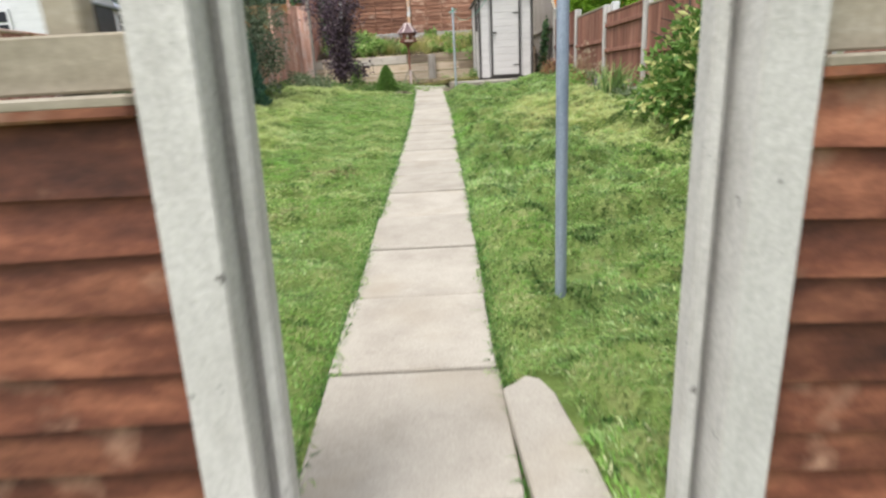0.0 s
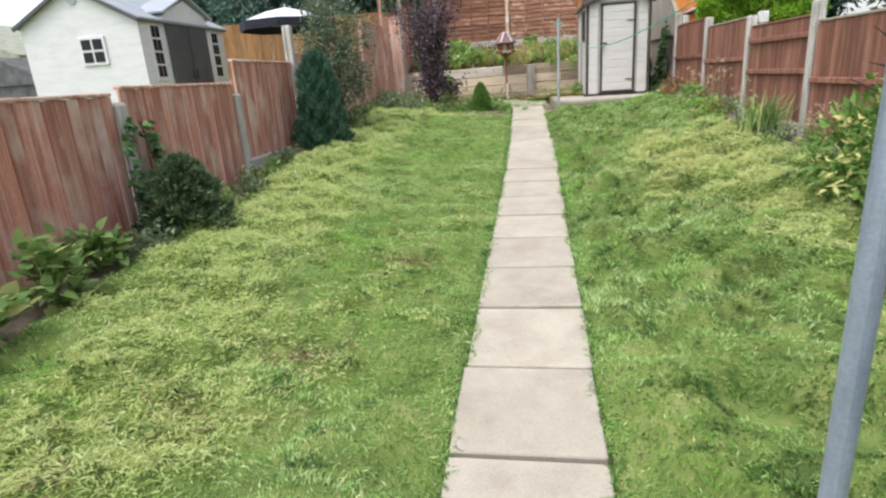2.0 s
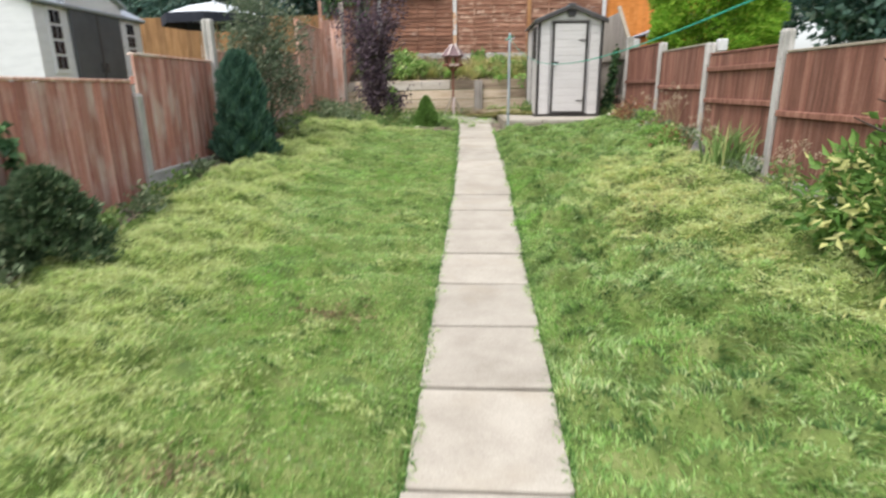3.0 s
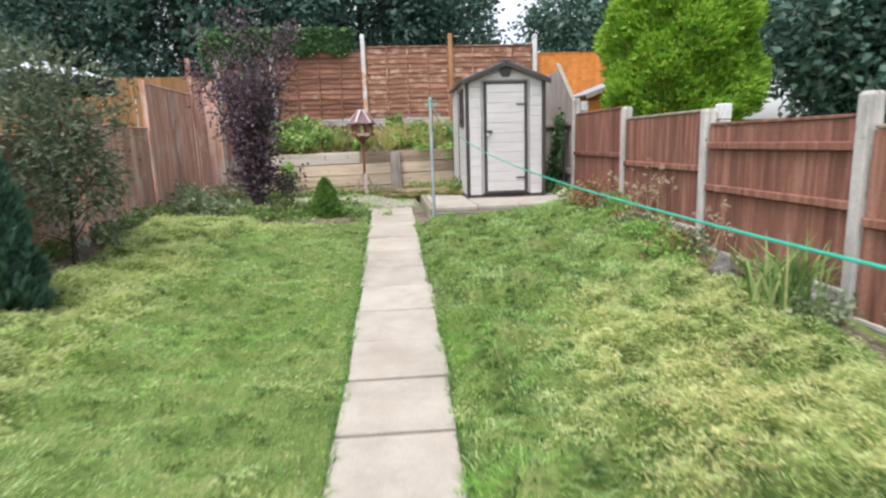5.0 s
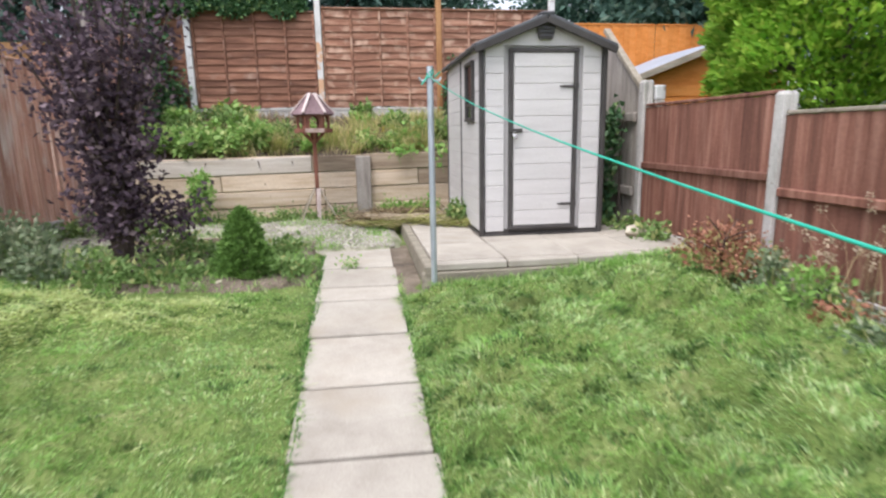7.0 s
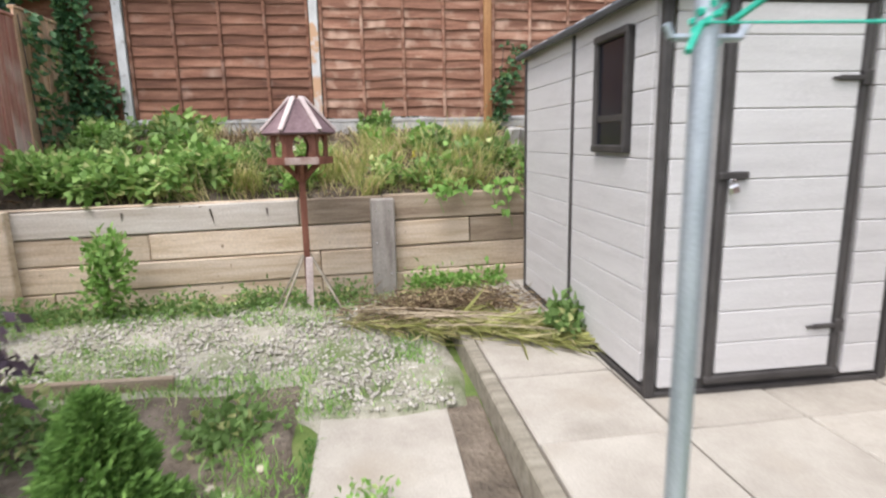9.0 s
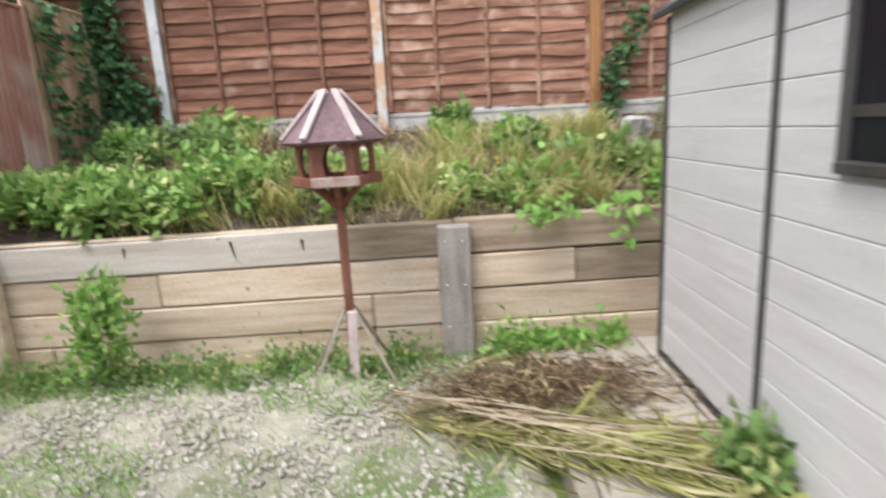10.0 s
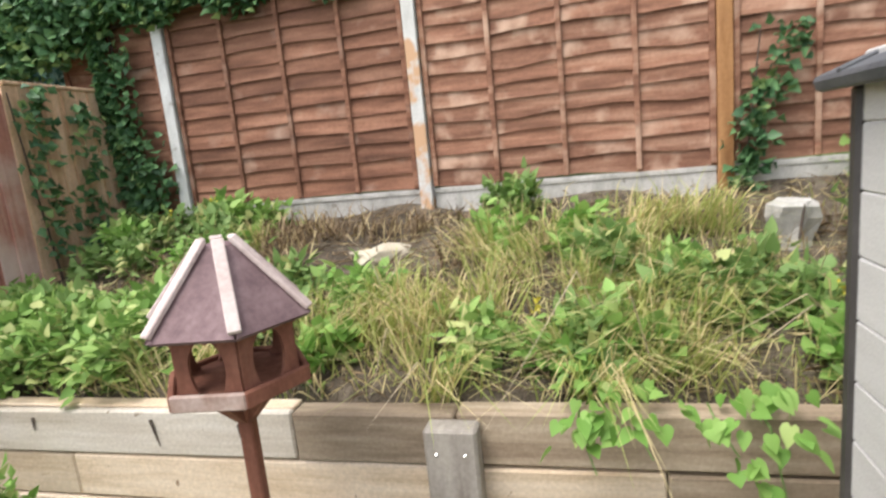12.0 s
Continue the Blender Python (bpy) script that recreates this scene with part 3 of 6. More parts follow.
def gravel_board(at, length, height, turn, group, label="grey concrete gravel board under a fence panel"):
    g = thing("gravel_board", label, "gravel board", at, group, turn=turn)
    part("board_core", boxed((length / 2, 0, height / 2 - 0.1), (length, 0.035, height + 0.2), bevel=0.004), CONCRETE_POST, g)
    for z in (height - 0.02, 0.02):
        part("lip", boxed((length / 2, -0.02, z), (length, 0.012, 0.03), bevel=0.003), CONCRETE_POST, g)
    return g


# side fence towards the white garden shed: posts and stepped panels
left_posts = [(-0.3, 1.25), (0.35, 1.22), (2.18, 1.25), (4.02, 1.27), (5.92, 1.27), (7.68, 2.1), (9.55, 1.84), (11.45, 2.3), (13.35, 2.6)]
left_tops = [1.28, 1.3, 1.34, 1.39, 1.63, 1.76, 1.9, 2.5, 3.05, 3.1]
for k, (y, top) in enumerate(left_posts[1:], 1):
    z0 = float(land(LEFT, y)) + (0.9 if y > 14 else 0)
    if y > 9:
        concrete_post((LEFT + 0.005, y, z0), left_tops[k] + 0.03 - z0, "slim faded timber fence post", "timber fence posts", 0.055, 0.07, FADED_BOARD, 90)
    else:
        concrete_post((LEFT + 0.005, y, z0), top - z0, turn=90, lean=random.uniform(-0.8, 0.8))
for k in range(len(left_posts) - 1):
    y0, y1 = left_posts[k][0] + 0.05, left_posts[k + 1][0] - 0.05
    z0 = float(land(LEFT, (y0 + y1) / 2)) + (0.1 if k > 3 else 0.04)
    if y0 > 11.0:
        z0 += 0.1
    upright_panel((LEFT, y0, z0), y1 - y0, left_tops[k] - z0, 90, RED_BOARD if k < 5 else FADED_BOARD if k < 8 else TAN_BOARD,
                  "faded red-stained upright board fence panel with pale worn streaks", "panels of the red side fence", cap=True,
                  cap_material=FADED_BOARD)
    if k > 3:
        gravel_board((LEFT + 0.012, y0, z0 - 0.02 - 0.1), y1 - y0, 0.14, 90, "gravel boards of the red side fence")
# the last stretch stands further in, on the raised bed
CORNER = -3.12
concrete_post((CORNER, 13.5, 1.2), 1.86, turn=90, w=0.07, d=0.08, material=GREY_TIMBER, label="slim weathered timber fence post")
upright_panel((CORNER, 13.56, 1.35), 1.22, 1.62, 90, RED_BOARD, "red-brown upright board fence panel above the raised bed", "panels of the red side fence")
upright_panel((CORNER, 14.8, 1.75), 0.84, 1.3, 90, TAN_BOARD, "weathered tan board fence end with ivy", "panels of the red side fence")
upright_panel((LEFT, 13.46, 0.8), 0.4, 1.9, 0, FADED_BOARD, "short return panel of faded boards", "panels of the red side fence")

# side fence with the rails on this side
right_posts = [(0.95, 1.62), (2.78, 1.64), (4.62, 1.68), (6.46, 1.8), (8.18, 1.8), (9.96, 1.93), (11.8, 2.17)]
right_tops = [1.5, 1.52, 1.56, 1.6, 1.67, 1.8, 1.94]
for k, (y, top) in enumerate(right_posts):
    z0 = float(land(RIGHT, y))
    concrete_post((RIGHT, y, z0), top - z0, turn=90, lean=random.uniform(-1, 1), w=0.085,
                  label="pale concrete fence post with a wide cap" if k == 4 else "weathered grey concrete fence post")
for y, z in ((8.18, 1.72), (11.8, 2.0)):
    single("post_block", boxed((0, 0, 0.075), (0.11, 0.1, 0.14), bevel=0.01), WHITE_POST, "whitish concrete block behind a fence post head", "concrete block", (RIGHT + 0.125, y, z), "blocks behind post heads")
    single("block_post", boxed((0, 0, 0), (0.1, 0.1, z - 0.1), bevel=0.006), CONCRETE_POST, "grey concrete post beyond the brown fence", "fence post", (RIGHT + 0.125, y, 0.05 + z / 2), "posts beyond the brown fence")
ys_r = [GATE + 0.06] + [y for y, _ in right_posts]
for k in range(len(ys_r) - 1):
    y0, y1 = ys_r[k] + 0.05, ys_r[k + 1] - 0.05
    z0 = float(land(RIGHT, (y0 + y1) / 2)) + 0.1
    h = right_tops[k] - z0
    rails = (h * 0.52,) if k in (3, 5, 6) else (h * 0.5, h - 0.17)
    upright_panel((RIGHT, y1, z0), y1 - y0, h, -90, RED_BOARD_RIGHT, "reddish brown upright board fence panel with rails", "panels of the brown side fence",
                  rails=rails, cap_material=PALE_TIMBER if k in (5, 3) else RED_BOARD_RIGHT)
    gravel_board((RIGHT, y1, z0 - 0.13), y1 - y0, 0.13, -90, "gravel boards of the brown side fence")

# grey fence that climbs beside the plastic shed
climb = thing("grey_fence", "weathered grey board fence with a sloping pale capping", "fence", (RIGHT + 0.01, 11.9, 0))
for i in range(26):
    y = i * 0.145 + 0.07
    top = min(2.12 + y * 0.78, 2.72)
    bm = boxed((0, y, (0.6 + top) / 2), (0.02, 0.14, top - 0.6), bevel=0.004)
    part("board", bm, GREY_TIMBER, climb)
for h in (1.1, 1.85):
    part("rail", boxed((-0.035, 1.9, h), (0.045, 3.7, 0.09), bevel=0.008), GREY_TIMBER, climb)
slope = math.degrees(math.atan(0.78))
part("capping", boxed((0, 0.42, 2.14 + 0.42 * 0.78), (0.07, 1.15, 0.05), (slope, 0, 0), 0.006), PALE_TIMBER, climb, "pale sloping capping board")

# back fence of waney boards on concrete gravel boards
def waney_board(length, seed):
    """A thin board with a wandering lower edge, tilted outwards at the foot."""
    r = random.Random(seed)
    bm = bmesh.new()
    n = 9
    ph, am = r.uniform(0, 6), r.uniform(0.005, 0.015)
    rows = []
    for i in range(n + 1):
        x = length * i / n
        lo = am * math.sin(ph + x * 5.3) + 0.4 * am * math.sin(ph * 2 + x * 13)
        rows.append([bm.verts.new(c) for c in ((x, -0.026, lo), (x, -0.006, 0.125), (x, 0.0, 0.125), (x, -0.015, lo))])
    for a, b in zip(rows, rows[1:]):
        for i in range(4):
            j = (i + 1) % 4
            bm.faces.new((a[i], a[j], b[j], b[i]))
    bm.faces.new(rows[0][::-1]); bm.faces.new(rows[-1])
    bmesh.ops.recalc_face_normals(bm, faces=bm.faces)
    return bm


def lap_panel(at, length, height, material, label, group, seed, battens=3, edges=True):
    p = thing("fence_panel", label, "fence panel", at, group)
    meshes = [mesh_of("board", waney_board(length, seed * 7 + s), material) for s in range(3)]
    n = int(height / 0.098)
    for i in range(n):
        piece("board", meshes[i % 3], p, pose(0, random.uniform(-0.003, 0.003), i * height / n, 0, random.uniform(-0.25, 0.25), 0))
    for i in range(battens):
        x = length * (i + 1) / (battens + 1)
        part("batten", boxed((x, -0.03, height / 2), (0.032, 0.022, height), bevel=0.004), material, p)
    for x in (0.018, length - 0.018) if edges else ():
        part("edge_batten", boxed((x, -0.03, height / 2), (0.034, 0.026, height), bevel=0.004), material, p)
    part("top_cap", boxed((length / 2, -0.012, height + 0.03), (length, 0.06, 0.024), bevel=0.005), material, p)
    return p


back_posts = [(-2.6, 3.52), (-0.72, 3.84), (1.12, 3.86), (2.95, 3.8)]
for k, (x, top) in enumerate(back_posts):
    wood = k == 2
    lab = "orange-brown timber fence post" if wood else "concrete fence post with peeling orange paint" if k == 1 else "whitish concrete fence post"
    if wood:
        single("timber_post", boxed((0, 0, (top - 1.7) / 2), (0.085, 0.085, top - 1.7), bevel=0.006), OCHRE_BOARD, lab, "fence post", (x, BACK - 0.02, 1.7))
    else:
        concrete_post((x, BACK - 0.02, 1.95), top - 1.95, lab, "posts of the back fence", 0.085, 0.1, PEELING_POST if k == 1 else WHITE_POST)
spans = [(-3.5, -2.65), (-2.55, -0.77), (-0.67, 1.075), (1.165, 2.9)]
for k, (x0, x1) in enumerate(spans):
    base = 2.16 if k else 2.0
    lap_panel((x0, BACK, base), x1 - x0, 3.52 - base + (0.06 if k in (2, 3) else 0.0), WORN_LAP_BOARD if k > 1 else LAP_BOARD,
              "red-brown waney lap fence panel, its wavy boards worn pale" if k > 1 else "red-brown waney lap fence panel with wavy boards",
              "panels of the back fence", k + 3, 3 if k else 1)
    gravel_board((x0, BACK - 0.005, 1.95), x1 - x0, base - 1.96, 0, "gravel boards of the back fence")

# garden entrance: two slotted concrete posts and low waney panels with a pale rail on top
for x in (-0.795, 0.185):
    s = 1 if x > 0 else -1
    outline = [(0.05, 0.06), (0.05, -0.06), (-0.098, -0.057), (-0.099, 0.0), (-0.074, 0.004), (-0.071, -0.034), (-0.053, -0.034), (-0.05, 0.06)]
    bm = prism(bmesh.new(), [(u * s, v) for u, v in outline], -0.3, 1.6)
    bmesh.ops.rotate(bm, verts=bm.verts[:], cent=(0, 0, 0), matrix=Matrix.Rotation(radians(90), 3, "X"))
    bmesh.ops.recalc_face_normals(bm, faces=bm.faces[:])
    bmesh.ops.bevel(bm, geom=bm.edges[:], offset=0.004, segments=2, affect="EDGES")
    gate_post = single("gate_post", bm, GATE_CONCRETE, "pale grey concrete gate post with a groove and small chips", "gate post", (x, GATE + 0.03, -0.3), "gate posts")
    if s < 0:
        gate_post.matrix_basis = pose(x - 0.024, GATE + 0.03, -0.3, 0, 1.8, 0)
for x0, x1, seed in ((-3.5, -0.85, 21), (0.245, 2.5, 22)):
    p = lap_panel((x0, GATE + 0.02, -0.3), x1 - x0, 1.07, GATE_BOARD, "dark red-brown lap board panel beside the gateway", "panels beside the gateway", seed, 0, False)
    part("cap_rail", boxed(((x1 - x0) / 2, -0.005, 1.115), (x1 - x0, 0.075, 0.022), (0, 0, 0), 0.005), PALE_TIMBER, p, "pale timber cap rail")
    part("upper_board", boxed(((x1 - x0) / 2, 0.02, 1.175), (x1 - x0, 0.025, 0.09), (0, 0, 0), 0.004), PALE_TIMBER, p, "pale timber board")
    if x0 < -1:
        part("stub_post", boxed((x1 - x0 - 0.11, 0.05, 1.22), (0.06, 0.05, 0.3), (0, 0, 0), 0.005), PALE_TIMBER, p, "pale timber stub post")

# ---- retaining wall of sleepers ----
wall = thing("wall_retaining", "low retaining wall of stacked pale timber sleepers", "retaining wall", (0, 13.76, 0.66), kind="structure")
wall.matrix_basis = pose(0, 13.76, 0.665, 0, -0.8, 0)
rows_x = [[-3.5, -2.6, -0.66, -0.16, 2.5], [-3.5, -2.3, -0.66, -0.16, 2.5], [-3.5, -1.9, -0.16, 0.53, 2.5], [-3.5, -0.8, -0.16, 2.5]]
random.seed(11)
for r, cuts in enumerate(rows_x):
    for a, b in zip(cuts, cuts[1:]):
        h = 0.202
        darker = (r == 3 and a > -0.9) or (r == 2 and a > 0.5)
        me = mesh_of("sleeper", boxed((0, 0, 0), (b - a - 0.006, 0.1, h - 0.006), bevel=0.008), SLEEPER_DARK if darker else SLEEPER_GREY if r == 3 else SLEEPER)
        piece("sleeper", me, wall, pose((a + b) / 2, 0.05 + random.uniform(-0.006, 0.006), 0.008 + r * 0.205 + h / 2, 0, random.uniform(-0.25, 0.25), 0))
part("wall_top_strip", boxed((-2.15, 0.06, 0.833), (2.7, 0.07, 0.014), (0, 0.3, 0), 0.004), SLEEPER, wall)
# drying cracks in the top sleeper
for x, dz, ln, lean in ((-2.06, 0.76, 0.06, 2), (-1.43, 0.73, 0.12, -12), (-1.03, 0.74, 0.07, -4)):
    crack = prism(bmesh.new(), [(-0.006, ln / 2), (0.008, ln / 2), (0.004, 0), (-0.002, -ln / 2), (-0.005, 0)], -0.004, 0.0)
    part("crack", crack, BARK, wall).matrix_basis = pose(x, -0.0075, dz, 0, lean, 0)
for x in (-0.175, -2.87):
    post = single("wall_post", boxed((0, 0, 0.36), (0.185 if x > -1 else 0.12, 0.09, 0.86), bevel=0.01), GREY_TIMBER if x > -1 else SLEEPER,
                  "grey timber post against the sleeper wall", "timber post", (x, 13.715, 0.68), "posts of the sleeper wall")
    if x > -1:
        for dz in (0.7, 0.45, 0.2):
            for dx in (-0.05, 0.05):
                part("screw", boxed((dx, -0.047, dz), (0.012, 0.006, 0.012), bevel=0.003), CHROME, post)

# ---- paved path ----
path = thing("garden_path", "straight path of pale concrete slabs with grassy edges", "path", kind="structure")
joints = [-2.54, -1.94, -1.34, -0.73, -0.13, 0.48, 1.1, 1.72, 2.33, 2.95, 3.56, 4.16, 4.72, 5.28, 5.85, 6.4, 6.92, 7.475, 8.045, 8.61, 9.175, 9.76, 10.37, 10.68, 11.18, 11.88]
random.seed(4)
slab_cache = {}
for a, b in zip(joints, joints[1:]):
    yc, size = (a + b) / 2, round(b - a - 0.02, 2)
    if size < 0.1:
        continue
    if size not in slab_cache:
        slab_cache[size] = mesh_of("slab", boxed((0, 0, 0), (0.6, size, 0.05), bevel=0.006), CONCRETE_SLAB)
    tilt = math.degrees(math.atan2(float(np.interp(yc + 0.3, PATH_Y, PATH_Z) - np.interp(yc - 0.3, PATH_Y, PATH_Z)), 0.6))
    piece("slab", slab_cache[size], path,
          pose(path_mid(yc) + random.uniform(-0.012, 0.012), yc, float(np.interp(yc, PATH_Y, PATH_Z)) - 0.012 + random.uniform(-0.004, 0.004),
               tilt + random.uniform(-0.5, 0.5), random.uniform(-0.5, 0.5), -1.2 + random.uniform(-0.5, 0.5)))
bed = bmesh.new()
for k in range(14):
    y0, y1 = -2.4 + k * 1.02, -2.4 + (k + 1) * 1.02
    za, zb = (float(np.interp(y, PATH_Y, PATH_Z)) for y in (y0, y1))
    box(bed, (path_mid((y0 + y1) / 2), (y0 + y1) / 2, (za + zb) / 2 - 0.05), (0.55, 1.04, 0.05), (math.degrees(math.atan2(zb - za, 1.02)), 0, 0))
part("bedding", bed, DARK_BED, path)
cut = prism(bmesh.new(), [(-0.085, 0.31), (0.105, 0.31), (0.1, 0.1), (0.082, -0.08), (0.075, -0.2), (0.045, -0.285), (0.0, -0.31), (-0.05, -0.27), (-0.085, -0.25)], -0.025, 0.025)
bmesh.ops.rotate(cut, verts=cut.verts[:], cent=(0, 0, 0), matrix=Matrix.Rotation(radians(90), 3, "X"))
bmesh.ops.recalc_face_normals(cut, faces=cut.faces[:])
bmesh.ops.bevel(cut, geom=cut.edges[:], offset=0.006, segments=1, affect="EDGES")
side_piece = single("slab_offcut", cut, CONCRETE_SLAB, "narrow broken concrete slab beside the path", "paving slab", (-0.09, 0.07, -0.185))
side_piece.matrix_basis = pose(-0.105, 0.05, -0.175, 4, 0, 2)

# ---- shed base ----
plat = thing("shed_platform", "raised base of pale paving slabs edged with timber", "patio", (0, 0, 0), kind="structure")
flag = mesh_of("paving_slab", boxed((0, 0, 0), (0.553, 0.594, 0.05), bevel=0.007), CONCRETE_SLAB)
for i in range(4):
    for j in range(5):
        if i == 3 and j > 1:
            continue
        piece("paving_slab", flag, plat, pose(0.547 + i * 0.563, 10.922 + j * 0.605, 0.755 + random.uniform(-0.003, 0.003), random.uniform(-0.3, 0.3), 0, random.uniform(-0.3, 0.3)))
strip = mesh_of("edging_slab", boxed((0, 0, 0), (0.553, 0.096, 0.06), bevel=0.01), CONCRETE_SLAB)
for i in range(4):
    piece("edging_slab", strip, plat, pose(0.547 + i * 0.563, 10.565, 0.745, random.uniform(-1.5, 1.5), 0, random.uniform(-0.3, 0.3)))
part("bedding", boxed((1.37, 12.1, 0.68), (2.2, 3.1, 0.12), bevel=0.01), DARK_BED, plat)
part("side_sleeper", boxed((0.227, 12.02, 0.684), (0.075, 3.06, 0.19), (0.4, 0, 0), 0.01), EDGE_TIMBER, plat)
part("front_sleeper", boxed((1.32, 10.53, 0.622), (2.3, 0.05, 0.18), (0, 0, 0), 0.01), EDGE_TIMBER, plat)

# ---- plastic shed ----
SX, SY, SZ, SW, SD, SH = 0.85, 11.5, 0.785, 1.135, 1.86, 1.66
shed = thing("garden_shed", "light grey plastic shed with dark trim and closed padlocked door", "shed", (SX, SY, SZ), turn=-0.8)
random.seed(2)
PL = 0.1405


def plank(x, y, z, s, parent, thin):
    """One moulded board: thin names the axis of its thickness."""
    key = tuple(round(v, 3) for v in s)
    if key not in plank_cache:
        plank_cache[key] = mesh_of("plank", boxed((0, 0, 0), s, bevel=0.0045), SHED_PLASTIC)
    return piece("plank", plank_cache[key], parent, pose(x, y, z))


plank_cache = {}
for x in (0.012, SW - 0.012):
    part("side_core", boxed((x, SD / 2, SH / 2), (0.012, SD - 0.02, SH - 0.01), bevel=0.001), SHED_PLASTIC, shed)
part("back_core", boxed((SW / 2, SD - 0.012, SH / 2), (SW - 0.04, 0.012, SH), bevel=0.001), SHED_PLASTIC, shed)
part("front_core", prism(bmesh.new(), [(0.02, 0), (SW - 0.02, 0), (SW - 0.02, SH), (SW / 2, SH + 0.225), (0.02, SH)], 0.022, 0.034), SHED_PLASTIC, shed)
side = part("side_wall", boxed((0.02, SD / 2, 0.03), (0.03, SD, 0.05)), SHED_DARK, shed)
for k in range(12):
    z = 0.037 + PL * (k + 0.5)
    if z > SH:
        continue
    plank(0.0, 1.415, z, (0.024, 0.85, PL - 0.001), side, 0)
    if 1.0 < z < 1.6:
        plank(0.0, 0.155, z, (0.024, 0.17, PL - 0.002), side, 0)
        plank(0.0, 0.78, z, (0.024, 0.33, PL - 0.001), side, 0)
    else:
        plank(0.0, 0.51, z, (0.024, 0.88, PL - 0.001), side, 0)
front = part("front_wall", boxed((SW / 2, 0.02, 0.03), (SW, 0.03, 0.05)), SHED_DARK, shed)
for k in range(12):
    z = 0.037 + PL * (k + 0.5)
    plank(0.12, 0.0, z, (0.17, 0.024, PL - 0.002), front, 1)
    plank(SW - 0.125, 0.0, z, (0.17, 0.024, PL - 0.002), front, 1)
gable = prism(bmesh.new(), [(0.03, SH + 0.015), (SW - 0.03, SH + 0.015), (SW / 2, SH + 0.215)], -0.012, 0.02)
part("gable_board", gable, SHED_PLASTIC, front)
for x, y in ((0.0, 0.0), (SW, 0.0), (0.0, SD), (SW, SD)):
    bm = boxed((x, y, SH / 2), (0.042, 0.042, SH), bevel=0.009)
    part("corner_trim", bm, SHED_DARK, shed)
part("side_seam", boxed((-0.006, 0.94, SH / 2), (0.03, 0.035, SH), bevel=0.006), SHED_DARK, shed)
part("base_trim", boxed((SW / 2, SD / 2, 0.0), (SW + 0.03, SD + 0.03, 0.04), bevel=0.008), SHED_DARK, shed)
# door with its frame, planks, hinges and bolt
door = part("door", boxed((SW / 2 - 0.005, 0.002, 0.86), (0.58, 0.02, 1.56), bevel=0.004), SHED_PLASTIC, shed)
for k in range(11):
    z = 0.09 + 0.1405 * (k + 0.5)
    plank(SW / 2 - 0.005, -0.014, z, (0.545, 0.024, 0.1385), door, 1)
DX0, DX1, DZ0, DZ1 = 0.24, 0.885, 0.045, 1.655
for c, s in (((DX0 + 0.022, -0.014, (DZ0 + DZ1) / 2), (0.038, 0.04, DZ1 - DZ0)), ((DX1 - 0.022, -0.014, (DZ0 + DZ1) / 2), (0.038, 0.04, DZ1 - DZ0)),
             (((DX0 + DX1) / 2, -0.016, DZ0 + 0.022), (DX1 - DX0, 0.042, 0.038)), (((DX0 + DX1) / 2, -0.016, DZ1 - 0.022), (DX1 - DX0, 0.042, 0.038))):
    part("door_frame", boxed(c, s, bevel=0.008), SHED_DARK, door)
for z in (0.28, 1.33):
    hinge = bmesh.new()
    box(hinge, (0.8, -0.034, z), (0.13, 0.014, 0.022), bevel=0.004)
    box(hinge, (0.73, -0.034, z), (0.05, 0.012, 0.012), bevel=0.003)
    box(hinge, (0.862, -0.034, z), (0.04, 0.018, 0.06), bevel=0.004)
    part("hinge", hinge, SHED_DARK, door)
part("bolt", boxed((0.3, -0.04, 0.95), (0.13, 0.02, 0.034), bevel=0.006), SHED_DARK, door)
lock = bmesh.new()
box(lock, (0, 0, -0.03), (0.045, 0.02, 0.042), bevel=0.008)
for a in range(6):
    t0, t1 = math.pi * a / 6, math.pi * (a + 1) / 6
    tube(lock, (0.015 * math.cos(t0), 0, -0.008 + 0.022 * math.sin(t0)), (0.015 * math.cos(t1), 0, -0.008 + 0.022 * math.sin(t1)), 0.004, sides=6)
ob = part("padlock", lock, CHROME, door, "silver padlock")
ob.matrix_basis = pose(0.285, -0.06, 0.925, 0, -15, 0)
# window in the side wall
win = part("window", boxed((-0.004, 0.432, 1.31), (0.02, 0.34, 0.5), bevel=0.004), SHED_DARK, shed, "dark framed side window")
for c, s in (((-0.02, 0.27, 1.315), (0.04, 0.032, 0.54)), ((-0.02, 0.595, 1.315), (0.04, 0.032, 0.54)), ((-0.022, 0.4325, 1.06), (0.045, 0.357, 0.036)),
             ((-0.022, 0.4325, 1.57), (0.045, 0.357, 0.036))):
    part("window_frame", boxed(c, s, bevel=0.007), SHED_DARK, win)
part("pane", boxed((-0.018, 0.4325, 1.315), (0.006, 0.3, 0.48), bevel=0.001), PANE, win)
part("inner_bar", boxed((-0.023, 0.4325, 1.2), (0.006, 0.3, 0.03), bevel=0.001), SHED_DARK, win)
